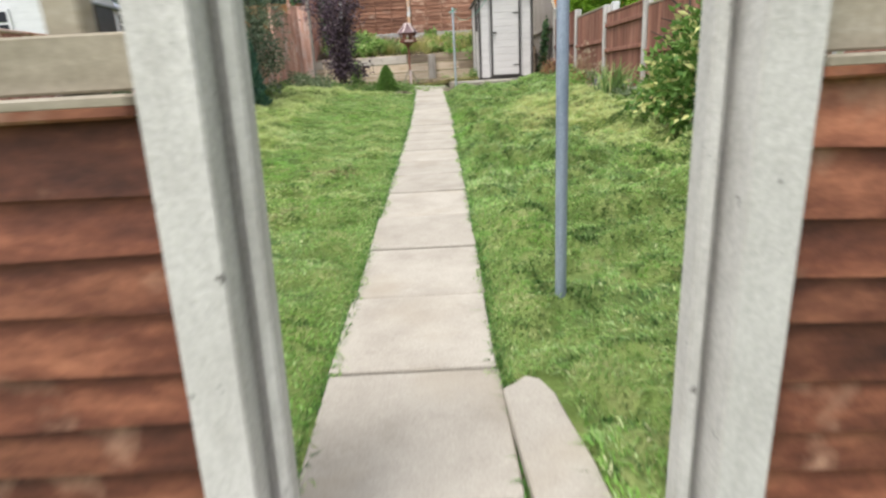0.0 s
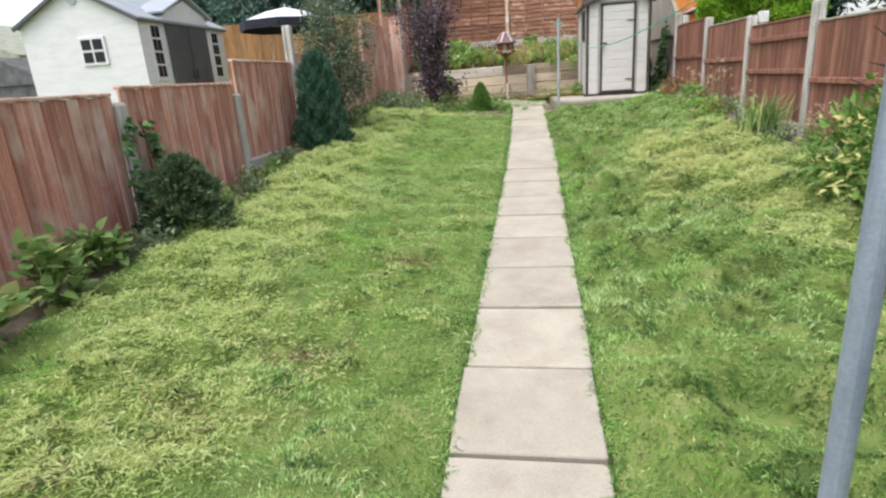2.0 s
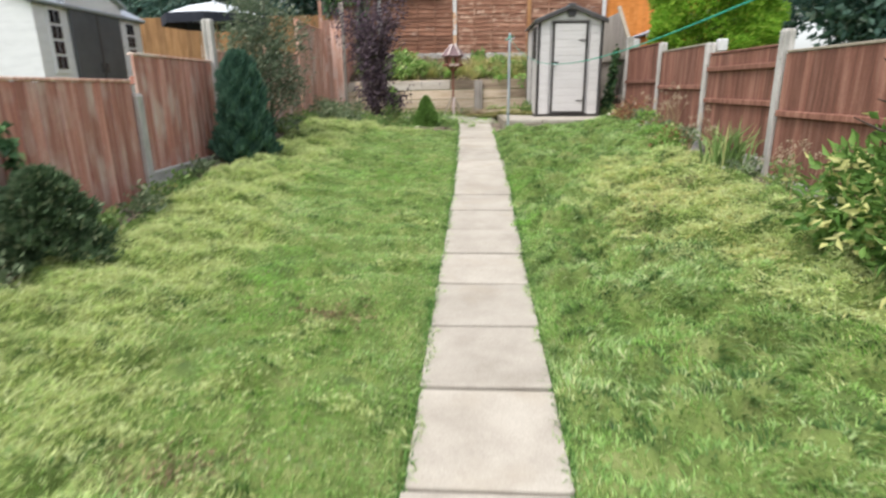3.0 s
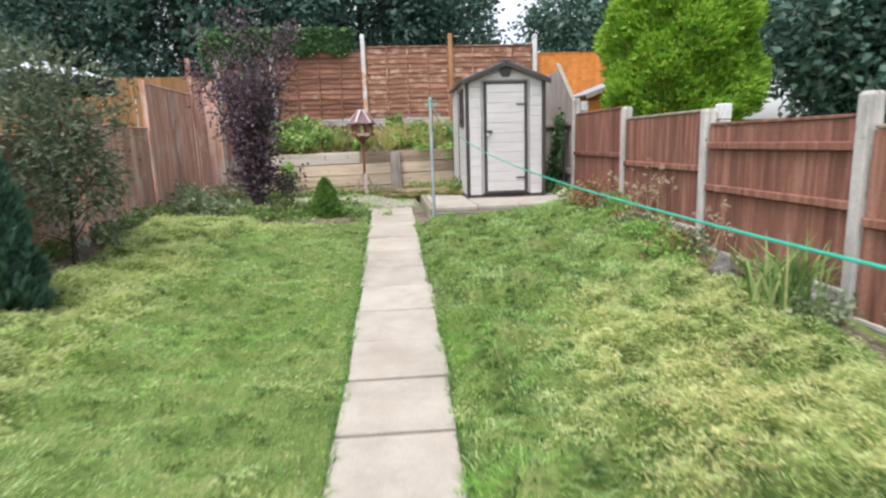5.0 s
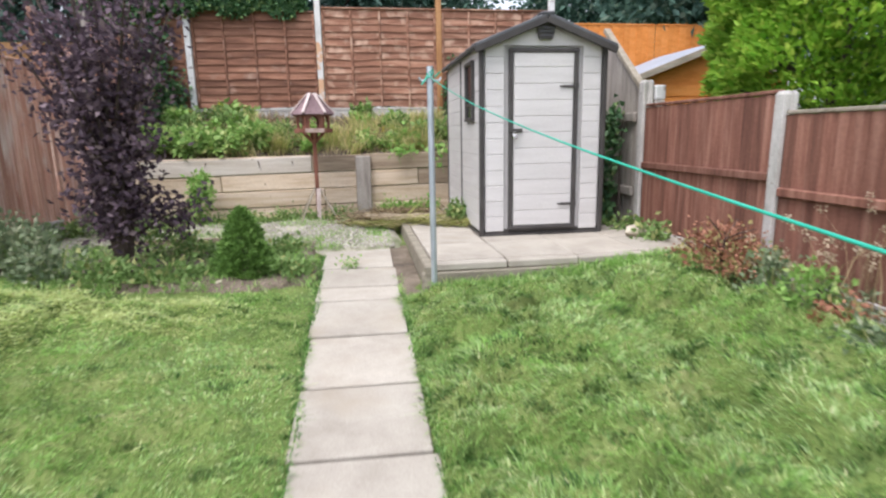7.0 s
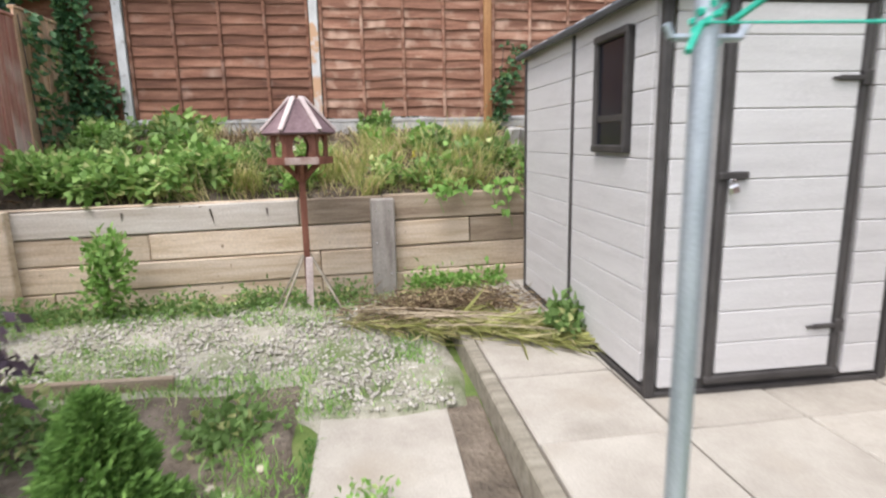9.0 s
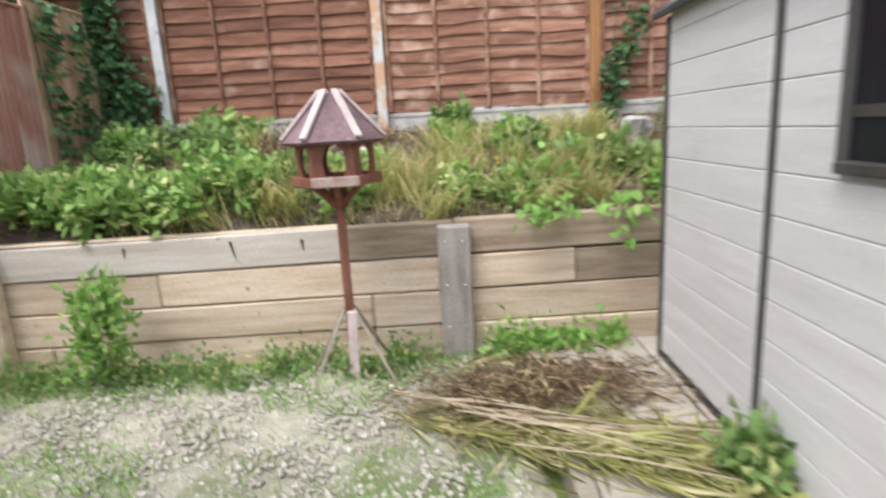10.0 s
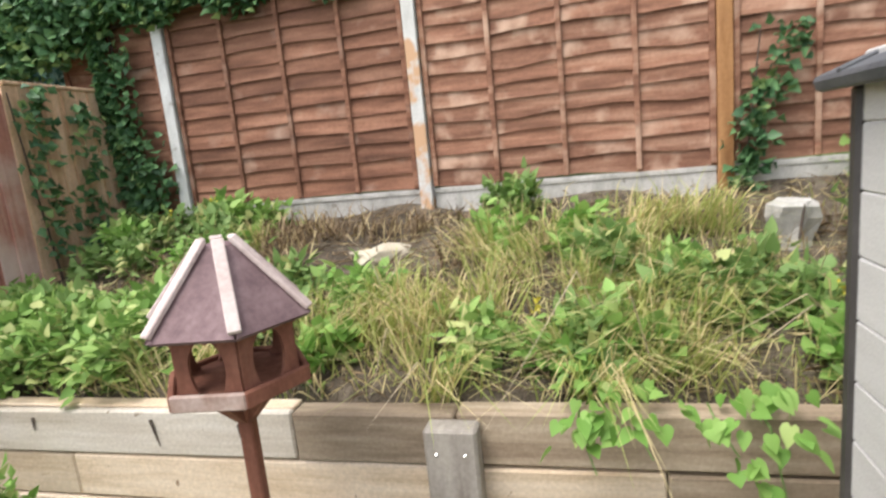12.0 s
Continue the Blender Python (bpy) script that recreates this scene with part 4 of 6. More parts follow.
# roof and vent
ang = math.degrees(math.atan2(0.225, SW / 2))
roof = bmesh.new()
half = (SW / 2 + 0.075) / math.cos(radians(ang))
for s in (-1, 1):
    cx = SW / 2 + s * half / 2 * math.cos(radians(ang))
    cz = SH + 0.26 - half / 2 * math.sin(radians(ang))
    box(roof, (cx, SD / 2 - 0.02, cz), (half, SD + 0.16, 0.035), (0, s * ang, 0), 0.008)
roof_ob = part("roof", roof, SHED_ROOF, shed)
for s in (-1, 1):
    for q in range(7):
        part("roof_rib", boxed((SW / 2 + s * half / 2 * math.cos(radians(ang)), 0.05 + q * 0.29, SH + 0.28 - half / 2 * math.sin(radians(ang))), (half, 0.02, 0.012), (0, s * ang, 0), 0.003), SHED_ROOF, roof_ob)
for s in (-1, 1):
    cx = SW / 2 + s * half / 2 * math.cos(radians(ang))
    cz = SH + 0.245 - half / 2 * math.sin(radians(ang))
    part("bargeboard", boxed((cx, -0.085, cz - 0.02), (half, 0.03, 0.06), (0, s * ang, 0), 0.006), SHED_DARK, shed)
part("ridge", boxed((SW / 2, SD / 2 - 0.02, SH + 0.27), (0.12, SD + 0.17, 0.03), bevel=0.01), SHED_ROOF, shed)
vent = prism(bmesh.new(), [(-0.095, 0.12), (0.095, 0.12), (0.055, 0.0), (-0.055, 0.0)], -0.035, 0.0)
v = part("vent", vent, SHED_DARK, shed)
v.matrix_basis = pose(SW / 2, -0.02, SH + 0.065)
for k in range(3):
    part("vent_slat", boxed((0, -0.04, 0.025 + k * 0.032), (0.11 + 0.02 * k, 0.014, 0.012), (25, 0, 0), 0.002), SHED_ROOF, v)

# ---- bird table ----
BX, BY, BZ = -0.735, 13.4, 0.695
bird = thing("bird_table", "brown wooden six-sided bird table with striped pointed roof", "bird table", (BX, BY, BZ), turn=8)
part("post", boxed((0, 0, 0.56), (0.045, 0.045, 1.12), bevel=0.005), TABLE_WOOD, bird)
part("leg_sleeve", boxed((0.005, -0.03, 0.2), (0.05, 0.018, 0.42), (0, 2, 0), 0.004), TABLE_STRIP, bird, "worn pale leg board")
for a in (35, 150, 215, 325):
    d = Vector((math.cos(radians(a)), math.sin(radians(a)), 0))
    bm = bmesh.new()
    tube(bm, d * 0.03 + Vector((0, 0, 0.42)), d * 0.27 + Vector((0, 0, 0.02)), 0.01, 0.009, 6)
    part("brace_leg", bm, PALE_TIMBER, bird)


def hexring(r, z, n=6, ph=0.0):
    return [Vector((r * math.cos(ph + 2 * math.pi * i / n), r * math.sin(ph + 2 * math.pi * i / n), z)) for i in range(n)]


def loft(bm, rings, close=True):
    vs = [[bm.verts.new(c) for c in r] for r in rings]
    for a, b in zip(vs, vs[1:]):
        for i in range(len(a)):
            j = (i + 1) % len(a)
            bm.faces.new((a[i], a[j], b[j], b[i]))
    if close:
        bm.faces.new(vs[0][::-1]); bm.faces.new(vs[-1])
    return bm


for i in range(6):
    fin = prism(bmesh.new(), [(0.018, 0.935), (0.018, 0.975), (0.115, 1.072), (0.155, 1.072)], -0.011, 0.011)
    part("bracket", fin, TABLE_WOOD, bird).matrix_basis = pose(0, 0, 0, 0, 0, 60 * i + 30)
part("collar", loft(bmesh.new(), [hexring(0.034, 0.955), hexring(0.045, 0.99), hexring(0.045, 1.072)]), TABLE_WOOD, bird)
part("tray", loft(bmesh.new(), [hexring(0.205, 1.072), hexring(0.21, 1.077), hexring(0.21, 1.094), hexring(0.205, 1.097)]), TABLE_WOOD, bird)
for i in range(6):
    a = radians(60 * i + 30)
    c = Vector((math.cos(a), math.sin(a), 0))
    # edge 4 gets the paler wood to paint it as the lit side
    part("tray_edge", boxed(c * 0.186 + Vector((0, 0, 1.088)), (0.018, 0.221, 0.048), (0, 0, 60 * i + 30), 0.004), TABLE_LIT if i == 4 else TABLE_WOOD, bird)
# wall boards between the tray and the roof: two cheeks a side round an arched hole, a lintel over them
cheek = [(-0.092, 0), (-0.032, 0), (-0.044, 0.025), (-0.052, 0.06), (-0.053, 0.09), (-0.047, 0.12), (-0.034, 0.143), (-0.012, 0.163), (-0.092, 0.163)]
for i in range(6):
    a = radians(60 * i + 30)
    for outline in (cheek, [(-u, v) for u, v in cheek[::-1]], [(-0.092, 0.163), (0.092, 0.163), (0.092, 0.18), (-0.092, 0.18)]):
        ob = part("wall_board", prism(bmesh.new(), outline, -0.006, 0.006), TABLE_WOOD, bird)
        ob.matrix_basis = pose(0.16 * math.cos(a), 0.16 * math.sin(a), 1.097, 0, 0, 60 * i + 120)
R0, R1, Z0, Z1 = 0.245, 0.048, 1.268, 1.485
roof_r, top_r = hexring(R0, Z0), hexring(R1, Z1)
for i in range(6):
    j = (i + 1) % 6
    bm = bmesh.new()
    o = [roof_r[i], roof_r[j], top_r[j], top_r[i]]
    n = (o[1] - o[0]).cross(o[2] - o[0]).normalized() * 0.01
    lo, hi = [bm.verts.new(c - n) for c in o], [bm.verts.new(c + n) for c in o]
    bm.faces.new(lo[::-1]); bm.faces.new(hi)
    for k in range(4):
        q = (k + 1) % 4
        bm.faces.new((lo[k], lo[q], hi[q], hi[k]))
    part("roof_panel", bm, TABLE_ROOF, bird)
    d = (roof_r[i] - top_r[i])
    mid = (roof_r[i] * 1.02 + top_r[i]) / 2
    bm = bmesh.new()
    m = Matrix.Translation(mid + Vector((0, 0, 0.012))) @ d.to_track_quat("X", "Z").to_matrix().to_4x4() @ Matrix.Diagonal((d.length * 1.03, 0.036, 0.016, 1))
    bmesh.ops.create_cube(bm, size=1, matrix=m)
    bmesh.ops.bevel(bm, geom=bm.edges[:], offset=0.003, segments=1, affect="EDGES")
    part("roof_strip", bm, TABLE_STRIP, bird, "worn pale roof strip")
    # scalloped valance below the eave
    am = radians(60 * i + 30)
    bm = prism(bmesh.new(), [(-0.1, 0.03), (0.1, 0.03), (0.1, 0.012), (0.075, -0.006), (0.05, 0.01), (0.025, -0.006), (0, 0.01), (-0.025, -0.006), (-0.05, 0.01), (-0.075, -0.006), (-0.1, 0.012)], -0.005, 0.005)
    ob = part("valance", bm, TABLE_WOOD, bird)
    ob.matrix_basis = pose(0.192 * math.cos(am), 0.192 * math.sin(am), 1.26, 0, 0, 60 * i + 120)
part("roof_top", loft(bmesh.new(), [hexring(0.058, 1.478), hexring(0.058, 1.492), hexring(0.03, 1.5)]), TABLE_ROOF, bird)

# ---- washing line ----
near_pole = thing("line_post", "blue-grey painted steel washing line post in the lawn", "washing line post", (0.13, 0.9, -0.17), "washing line posts")
part("tube", tube(bmesh.new(), (0, 0, -0.2), (0, 0, 2.25), 0.0235, sides=20), POLE_BLUE, near_pole, smooth=False)
part("top_cap", tube(bmesh.new(), (0, 0, 2.25), (0, 0, 2.27), 0.026, 0.02, 20), POLE_BLUE, near_pole)
far_pole = thing("line_post", "slim galvanised washing line post with a hooked top", "washing line post", (0.232, 10.3, 0.62), "washing line posts")
part("tube", tube(bmesh.new(), (0, 0, -0.2), (0, 0, 1.53), 0.021, sides=18), GALVANISED, far_pole)
hook = bmesh.new()
tube(hook, (-0.062, 0, 1.44), (0.062, 0, 1.44), 0.007, sides=8)
for s in (-1, 1):
    tube(hook, (s * 0.062, 0, 1.44), (s * 0.074, 0, 1.462), 0.007, sides=8)
part("cross_hook", hook, GALVANISED, far_pole)
cord = bmesh.new()
pts = []
for k in range(61):
    y = 0.9 + 9.4 * k / 60
    pts.append(Vector((0.155 + 0.075 * k / 60, y, 1.458 + 0.0158 * (y - 4.0) ** 2)))
loft(cord, [[p + Vector((0.0024 * math.cos(q), 0, 0.0024 * math.sin(q))) for q in (k * math.pi / 3 for k in range(6))] for p in pts])
bmesh.ops.recalc_face_normals(cord, faces=cord.faces)
line = single("washing_line", cord, CORD, "green plastic washing line sagging between two posts", "washing line")
for k in range(7):
    a = k * 0.9
    loop = tube(bmesh.new(), (0.232 + 0.026 * math.cos(a), 10.3 + 0.026 * math.sin(a), 2.05 + 0.012 * k), (0.232 + 0.026 * math.cos(a + 2.4), 10.3 + 0.03 * math.sin(a + 2.4), 2.06 + 0.012 * k), 0.007, sides=6)
    part("knot_loop", loop, CORD, line)
for a, b in (((0.21, 10.28, 2.08), (0.17, 10.25, 2.03)), ((0.26, 10.28, 2.08), (0.29, 10.24, 2.11))):
    part("cord_end", tube(bmesh.new(), a, b, 0.006, sides=6), CORD, line)

# ---- neighbours ----
ns = thing("white_garden_shed", "white plastic garden shed with slate double doors and small windows", "shed", (-8.75, 9.0, 0.75))
W, D, E, A = 2.15, 2.75, 1.82, 0.56
body = prism(bmesh.new(), [(0, 0), (W, 0), (W, E), (W / 2, E + A), (0, E)], 0.0, D)
part("wall", body, NSHED_WHITE, ns)
ra = math.degrees(math.atan2(A, W / 2))
hl = (W / 2 + 0.08) / math.cos(radians(ra))
for s in (-1, 1):
    bm = boxed((W / 2 + s * hl / 2 * math.cos(radians(ra)), D / 2, E + A + 0.03 - hl / 2 * math.sin(radians(ra))), (hl, D + 0.14, 0.05), (0, s * ra, 0), 0.006)
    part("roof", bm, NSHED_ROOF, ns)
    part("verge", boxed((W / 2 + s * hl / 2 * math.cos(radians(ra)), -0.075, E + A + 0.005 - hl / 2 * math.sin(radians(ra))), (hl, 0.03, 0.06), (0, s * ra, 0), 0.006), NSHED_DOOR, ns)
part("gutter", boxed((W + 0.05, D / 2, E - 0.02), (0.05, D + 0.1, 0.05), bevel=0.008), NSHED_DOOR, ns)
part("round_vent", tube(bmesh.new(), (W / 2, -0.02, E + A - 0.2), (W / 2, 0.02, E + A - 0.2), 0.085, sides=16), NSHED_ROOF, ns)
dorm = bmesh.new()
prism(dorm, [(-0.8, 0), (0.8, 0), (0.62, 0.2), (0, 0.42), (-0.62, 0.2)], -0.02, 0.45)
dob = part("dormer", dorm, NSHED_WHITE, ns)
dob.matrix_basis = pose(W + 0.04, D / 2, E - 0.02, 0, 0, 90)
for s in (-1, 1):
    bm = boxed((s * 0.4, 0.2, 0.34), (0.9, 0.6, 0.04), (0, s * 24, 0), 0.006)
    part("dormer_roof", bm, NSHED_ROOF, dob)
dd = part("double_door", boxed((W + 0.03, D / 2, 0.92), (0.05, 1.3, 1.84), bevel=0.01), NSHED_DOOR, ns, "slate grey double doors")
part("door_arch", prism(bmesh.new(), [(-0.65, 0), (0.65, 0), (0.35, 0.12), (0, 0.16), (-0.35, 0.12)], -0.02, 0.02), NSHED_DOOR, dd).matrix_basis = pose(W + 0.035, D / 2, 1.83, 0, 0, 90)
for s in (-1, 1):
    part("door_handle", boxed((W + 0.07, D / 2 + s * 0.07, 0.95), (0.03, 0.03, 0.16), bevel=0.006), SHED_DARK, dd)
part("meeting_bar", boxed((W + 0.058, D / 2, 0.92), (0.012, 0.04, 1.8), bevel=0.003), SHED_DARK, dd)
for s in (-1, 1):
    y = D / 2 + s * 0.98
    wob = part("window", boxed((W + 0.01, y, 1.31), (0.03, 0.3, 0.95), bevel=0.004), NSHED_WHITE, ns)
    for k in range(4):
        for q in (-1, 1):
            part("pane", boxed((W + 0.03, y + q * 0.06, 0.99 + 0.215 * k), (0.01, 0.1, 0.18), bevel=0.002), PANE, wob)
wob = part("window", boxed((W / 2 + 0.2, -0.01, 1.37), (0.48, 0.04, 0.46), bevel=0.006), NSHED_WHITE, ns)
for qx in (-1, 1):
    for qz in (-1, 1):
        part("pane", boxed((W / 2 + 0.2 + qx * 0.105, -0.035, 1.37 + qz * 0.1), (0.17, 0.01, 0.16), bevel=0.003), PANE, wob)

para = thing("parasol", "open garden parasol, pale top and dark underside", "parasol", (-5.45, 12.5, 0.9))
part("pole", tube(bmesh.new(), (0, 0, -0.2), (0, 0, 2.05), 0.022, sides=10), GREY_TIMBER, para)
rim, up = hexring(1.02, 1.8, 8, 0.2), hexring(0.05, 2.09, 8, 0.2)
can = bmesh.new()
loft(can, [rim, [a.lerp(b, 0.5) + Vector((0, 0, 0.035)) for a, b in zip(rim, up)], up])
part("canopy", can, PARASOL_TOP, para)
und = bmesh.new()
loft(und, [[c + Vector((0, 0, -0.17)) for c in hexring(1.025, 1.8, 8, 0.2)], hexring(1.029, 1.807, 8, 0.2)], False)
loft(und, [hexring(1.0, 1.785, 8, 0.2), [a.lerp(b, 0.5) + Vector((0, 0, 0.01)) for a, b in zip(rim, up)], hexring(0.05, 2.05, 8, 0.2)], False)
part("underside", und, PARASOL_UNDER, para, "dark navy underside and valance")
part("finial", tube(bmesh.new(), (0, 0, 2.07), (0, 0, 2.17), 0.025, 0.012, 8), PARASOL_TOP, para)

for k in range(4):
    upright_panel((-10.9 + k * 1.84, BACK + 0.05, 0.95), 1.8, 2.15, 0, SHADED_TAN, "tan upright board fence panel behind the next garden", "tan fence panels", cap=False)
for k in range(2):
    upright_panel((2.98 + k * 1.84, BACK + 0.05, 1.0), 1.8, 2.42, 0, ORANGE_BOARD, "bright orange stained board fence panel", "orange fence panels")

os_ = thing("orange_shed", "orange stained wooden shed with grey felt roof", "shed", (3.6, 14.2, 0.8))
part("wall", prism(bmesh.new(), [(0, 0), (2.5, 0), (2.5, 1.6), (1.25, 2.06), (0, 1.6)], 0, 1.3), ORANGE_BOARD, os_)
ra2 = math.degrees(math.atan2(0.46, 1.25))
for s in (-1, 1):
    hl2 = 1.42
    c = (1.25 + s * hl2 / 2 * math.cos(radians(ra2)), 0.62, 2.1 - hl2 / 2 * math.sin(radians(ra2)))
    part("roof", boxed(c, (hl2, 1.6, 0.04), (0, s * ra2, 0), 0.006), NSHED_ROOF, os_)
    part("fascia", boxed((c[0], -0.19, c[2] - 0.03), (hl2, 0.025, 0.09), (0, s * ra2, 0), 0.005), PALE_TIMBER, os_)
for k in range(9):
    part("cladding_board", boxed((1.25, -0.012, 0.1 + 0.17 * k), (2.48, 0.02, 0.155), (3, 0, 0), 0.004), ORANGE_BOARD, os_)

house = thing("far_outbuilding", "pale outbuilding with a mossy grey pitched roof", "outbuilding", (-22.5, 15.0, 0.4))
part("wall", boxed((4, 3, 1.1), (8, 6, 2.2), bevel=0.02), RENDER_WALL, house)
part("roof", prism(bmesh.new(), [(-0.3, 2.15), (8.3, 2.15), (8.3, 2.3), (4, 3.7), (-0.3, 2.3)], -0.3, 6.3), TILE_ROOF, house)
hut = thing("dark_hut", "low dark shed with a felt roof", "shed", (-12.6, 11.2, 0.6))
part("wall", boxed((1, 1, 0.6), (2.2, 2.2, 1.2), bevel=0.02), FELT, hut)
part("roof", prism(bmesh.new(), [(-0.25, 1.15), (2.45, 1.15), (1.1, 1.75)], -0.15, 2.3), FELT, hut)
low = thing("garden_wall", "low pale rendered garden wall", "wall", (-11.5, 8.6, 0.5))
part("wall_body", boxed((1.3, 0, 0.45), (2.6, 0.14, 0.9), bevel=0.01), RENDER_WALL, low)
part("pier", boxed((0.4, -0.02, 0.5), (0.22, 0.2, 1.05), bevel=0.01), NSHED_WHITE, low)

# ---- trees and shrubs ----
def trunk_mesh(points, material, sides=8):
    """A tapered trunk and limbs: each run is a list of (place, radius)."""
    bm = bmesh.new()
    for run in points:
        for (a, ra), (b, rb) in zip(run, run[1:]):
            tube(bm, a, b, ra, rb, sides)
    return mesh_of("trunk", bm, material)


def limbs(base, height, radius, count, spread, start=0.35, seed=1):
    r = random.Random(seed)
    b = Vector(base)
    top = b + Vector((r.uniform(-0.1, 0.1), r.uniform(-0.1, 0.1), height))
    mid = b.lerp(top, 0.5) + Vector((r.uniform(-0.05, 0.05), r.uniform(-0.05, 0.05), 0)) * height * 0.3
    runs = [[(b - Vector((0, 0, 0.1)), radius * 1.25), (b.lerp(mid, 0.3), radius), (mid, radius * 0.7), (top, radius * 0.2)]]
    for _ in range(count):
        f = r.uniform(start, 0.9)
        p = b.lerp(mid, f * 2) if f < 0.5 else mid.lerp(top, f * 2 - 1)
        a = r.uniform(0, 6.28)
        reach = spread * r.uniform(0.6, 1.0) * (1.15 - f * 0.5)
        q = p + Vector((math.cos(a) * reach, math.sin(a) * reach, reach * r.uniform(0.3, 0.9)))
        runs.append([(p, radius * 0.4 * (1.1 - f)), (p.lerp(q, 0.5) + Vector((0, 0, 0.05 * reach)), radius * 0.25), (q, radius * 0.08)])
    return runs


def plant(name, label, category, at, crown_sets, material, trunk=None, group="", trunk_material=None):
    """A plant: an Empty at its foot, a trunk where it has one, and a crown of leaves."""
    p = thing(name, label, category, at, group)
    if trunk:
        part("trunk", trunk_mesh(trunk, trunk_material or BARK), None, p)
    for crown_name, pts, ways, length, width, mat_ in crown_sets:
        shape = heart_leaves if crown_name == "leaf_clump" and np.max(length) > 0.09 else leaves
        part(crown_name, shape(crown_name, pts, ways, length, width, mat_ or material), None, p)
    return p


def lengths(n, a, b):
    return rng.uniform(a, b, n)


# purple-leaved small tree
vase = random.Random(5)
runs, cs = [], []
for k in range(19):
    a, out = k * 2.4, vase.uniform(0.18, 0.72)
    foot = Vector((0.05 * math.cos(a), 0.05 * math.sin(a), 0.2))
    tip = Vector((out * math.cos(a) - 0.02, 0.85 * out * math.sin(a), vase.uniform(1.7, 2.75)))
    bend = foot.lerp(tip, 0.5) - Vector((0.25 * out * math.cos(a), 0.25 * out * math.sin(a), -0.05))
    runs.append([(foot, 0.022), (bend, 0.013), (tip, 0.004)])
    for q in range(16):
        f = 0.1 + 0.92 * vase.random() ** 0.9
        c = foot.lerp(bend, 2 * f) if f < 0.5 else bend.lerp(tip, min(1.0, 2 * f - 1))
        cs.append((*(c + Vector((vase.gauss(0, 0.1), vase.gauss(0, 0.1), vase.gauss(0, 0.06)))),))
runs.append([(Vector((0, 0, -0.1)), 0.05), (Vector((0, 0, 0.22)), 0.042)])
runs.append([(Vector((0, 0, 0.3)), 0.016), (Vector((0.3, 0.13, 0.5)), 0.01), (Vector((0.55, 0.25, 0.58)), 0.004)])
for f in (0.5, 0.65, 0.75, 0.85, 0.95):
    cs += [(0.55 * f + vase.gauss(0, 0.05), 0.25 * f + vase.gauss(0, 0.06), 0.34 + 0.26 * f + vase.gauss(0, 0.06)) for _ in range(2)]
cs = np.array(cs)
pp = np.repeat(cs, 19, 0) + rng.normal(size=(len(cs) * 19, 3)) * 0.07
pw = rng.normal(size=pp.shape) + np.array([[0, 0, 0.3]])
plant("purple_tree", "small tree with dense dark purple leaves", "tree", (-2.12, 11.2, 0.61),
      [("crown", pp, pw, lengths(len(pp), 0.04, 0.08), lengths(len(pp), 0.028, 0.045), None)], PURPLE_LEAF, runs)

# dwarf conifers
def cone_conifer(name, label, at, height, radius, material, count, leaf, group="", bulge=1.0, ragged=1.0, rise=0.7):
    h = rng.random(count) ** 1.35
    prof = radius * np.clip(1 - h, 0, 1) ** (0.8 / bulge) * (0.55 + 0.45 * np.minimum(1, h / 0.12))
    a = rng.uniform(0, 2 * np.pi, count)
    tuft = 1 + ragged * (0.13 * np.sin(a * 5 + h * 19) + 0.1 * np.sin(a * 9 - h * 31) + 0.08 * np.sin(a * 2 + h * 7 + 1))
    rr = prof * tuft * (0.45 + 0.55 * rng.random(count) ** 0.4)
    p = np.stack([rr * np.cos(a), rr * np.sin(a), h * height], 1)
    w = np.stack([np.cos(a), np.sin(a), rise + 0 * a], 1) + rng.normal(size=(count, 3)) * 0.45
    return plant(name, label, "conifer", at, [("crown", p, w, lengths(count, leaf * 0.7, leaf * 1.4), leaf * 0.42, None)], material,
                 [[((0, 0, -0.1), 0.03), ((0, 0, height * 0.85), 0.008)]], group)


cone_conifer("dwarf_conifer", "small bright green cone-shaped conifer in soil", (-1.19, 11.1, float(land(-1.19, 11.1))), 0.56, 0.25, MID_CONIFER, 9000, 0.04, bulge=1.1, ragged=1.4)
cone_conifer("upright_conifer", "dark blue-green rounded conifer by the fence", (-3.08, 7.3, float(land(-3.08, 7.3))), 1.2, 0.31, DARK_LEAF, 13000, 0.085, bulge=1.9, ragged=1.5, rise=2.2)
cone_conifer("bushy_conifer", "dark green bushy conifer by the fence", (-3.15, 4.05, float(land(-3.15, 4.05))), 0.62, 0.33, DULL_CONIFER, 9000, 0.055, bulge=1.4, ragged=1.8)

# grey-green wispy shrub over the upright conifer
p1, w1 = clumps((0.05, 0, 1.15), (0.5, 0.55, 0.98), 120, 0.08, 44, 0.15)
plant("wispy_shrub", "tall wispy grey-green shrub by the fence", "shrub", (-3.2, 8.6, float(land(-3.2, 8.6))),
      [("crown", p1, w1, lengths(len(p1), 0.05, 0.09), 0.024, None)], OLIVE_LEAF, limbs((0, 0, 0), 1.9, 0.025, 14, 0.4, 0.1, 5))

# big variegated shrub on the other side, with a darker one beside it
p1, w1 = clumps((0.06, 0, 0.4), (0.4, 0.72, 0.38), 140, 0.08, 34, 0.45, -0.75)
p2, w2 = clumps((0.08, -0.3, 0.8), (0.34, 0.42, 0.3), 50, 0.09, 30, 0.3)
pp, pw = np.concatenate([p1, p2]), np.concatenate([w1, w2])
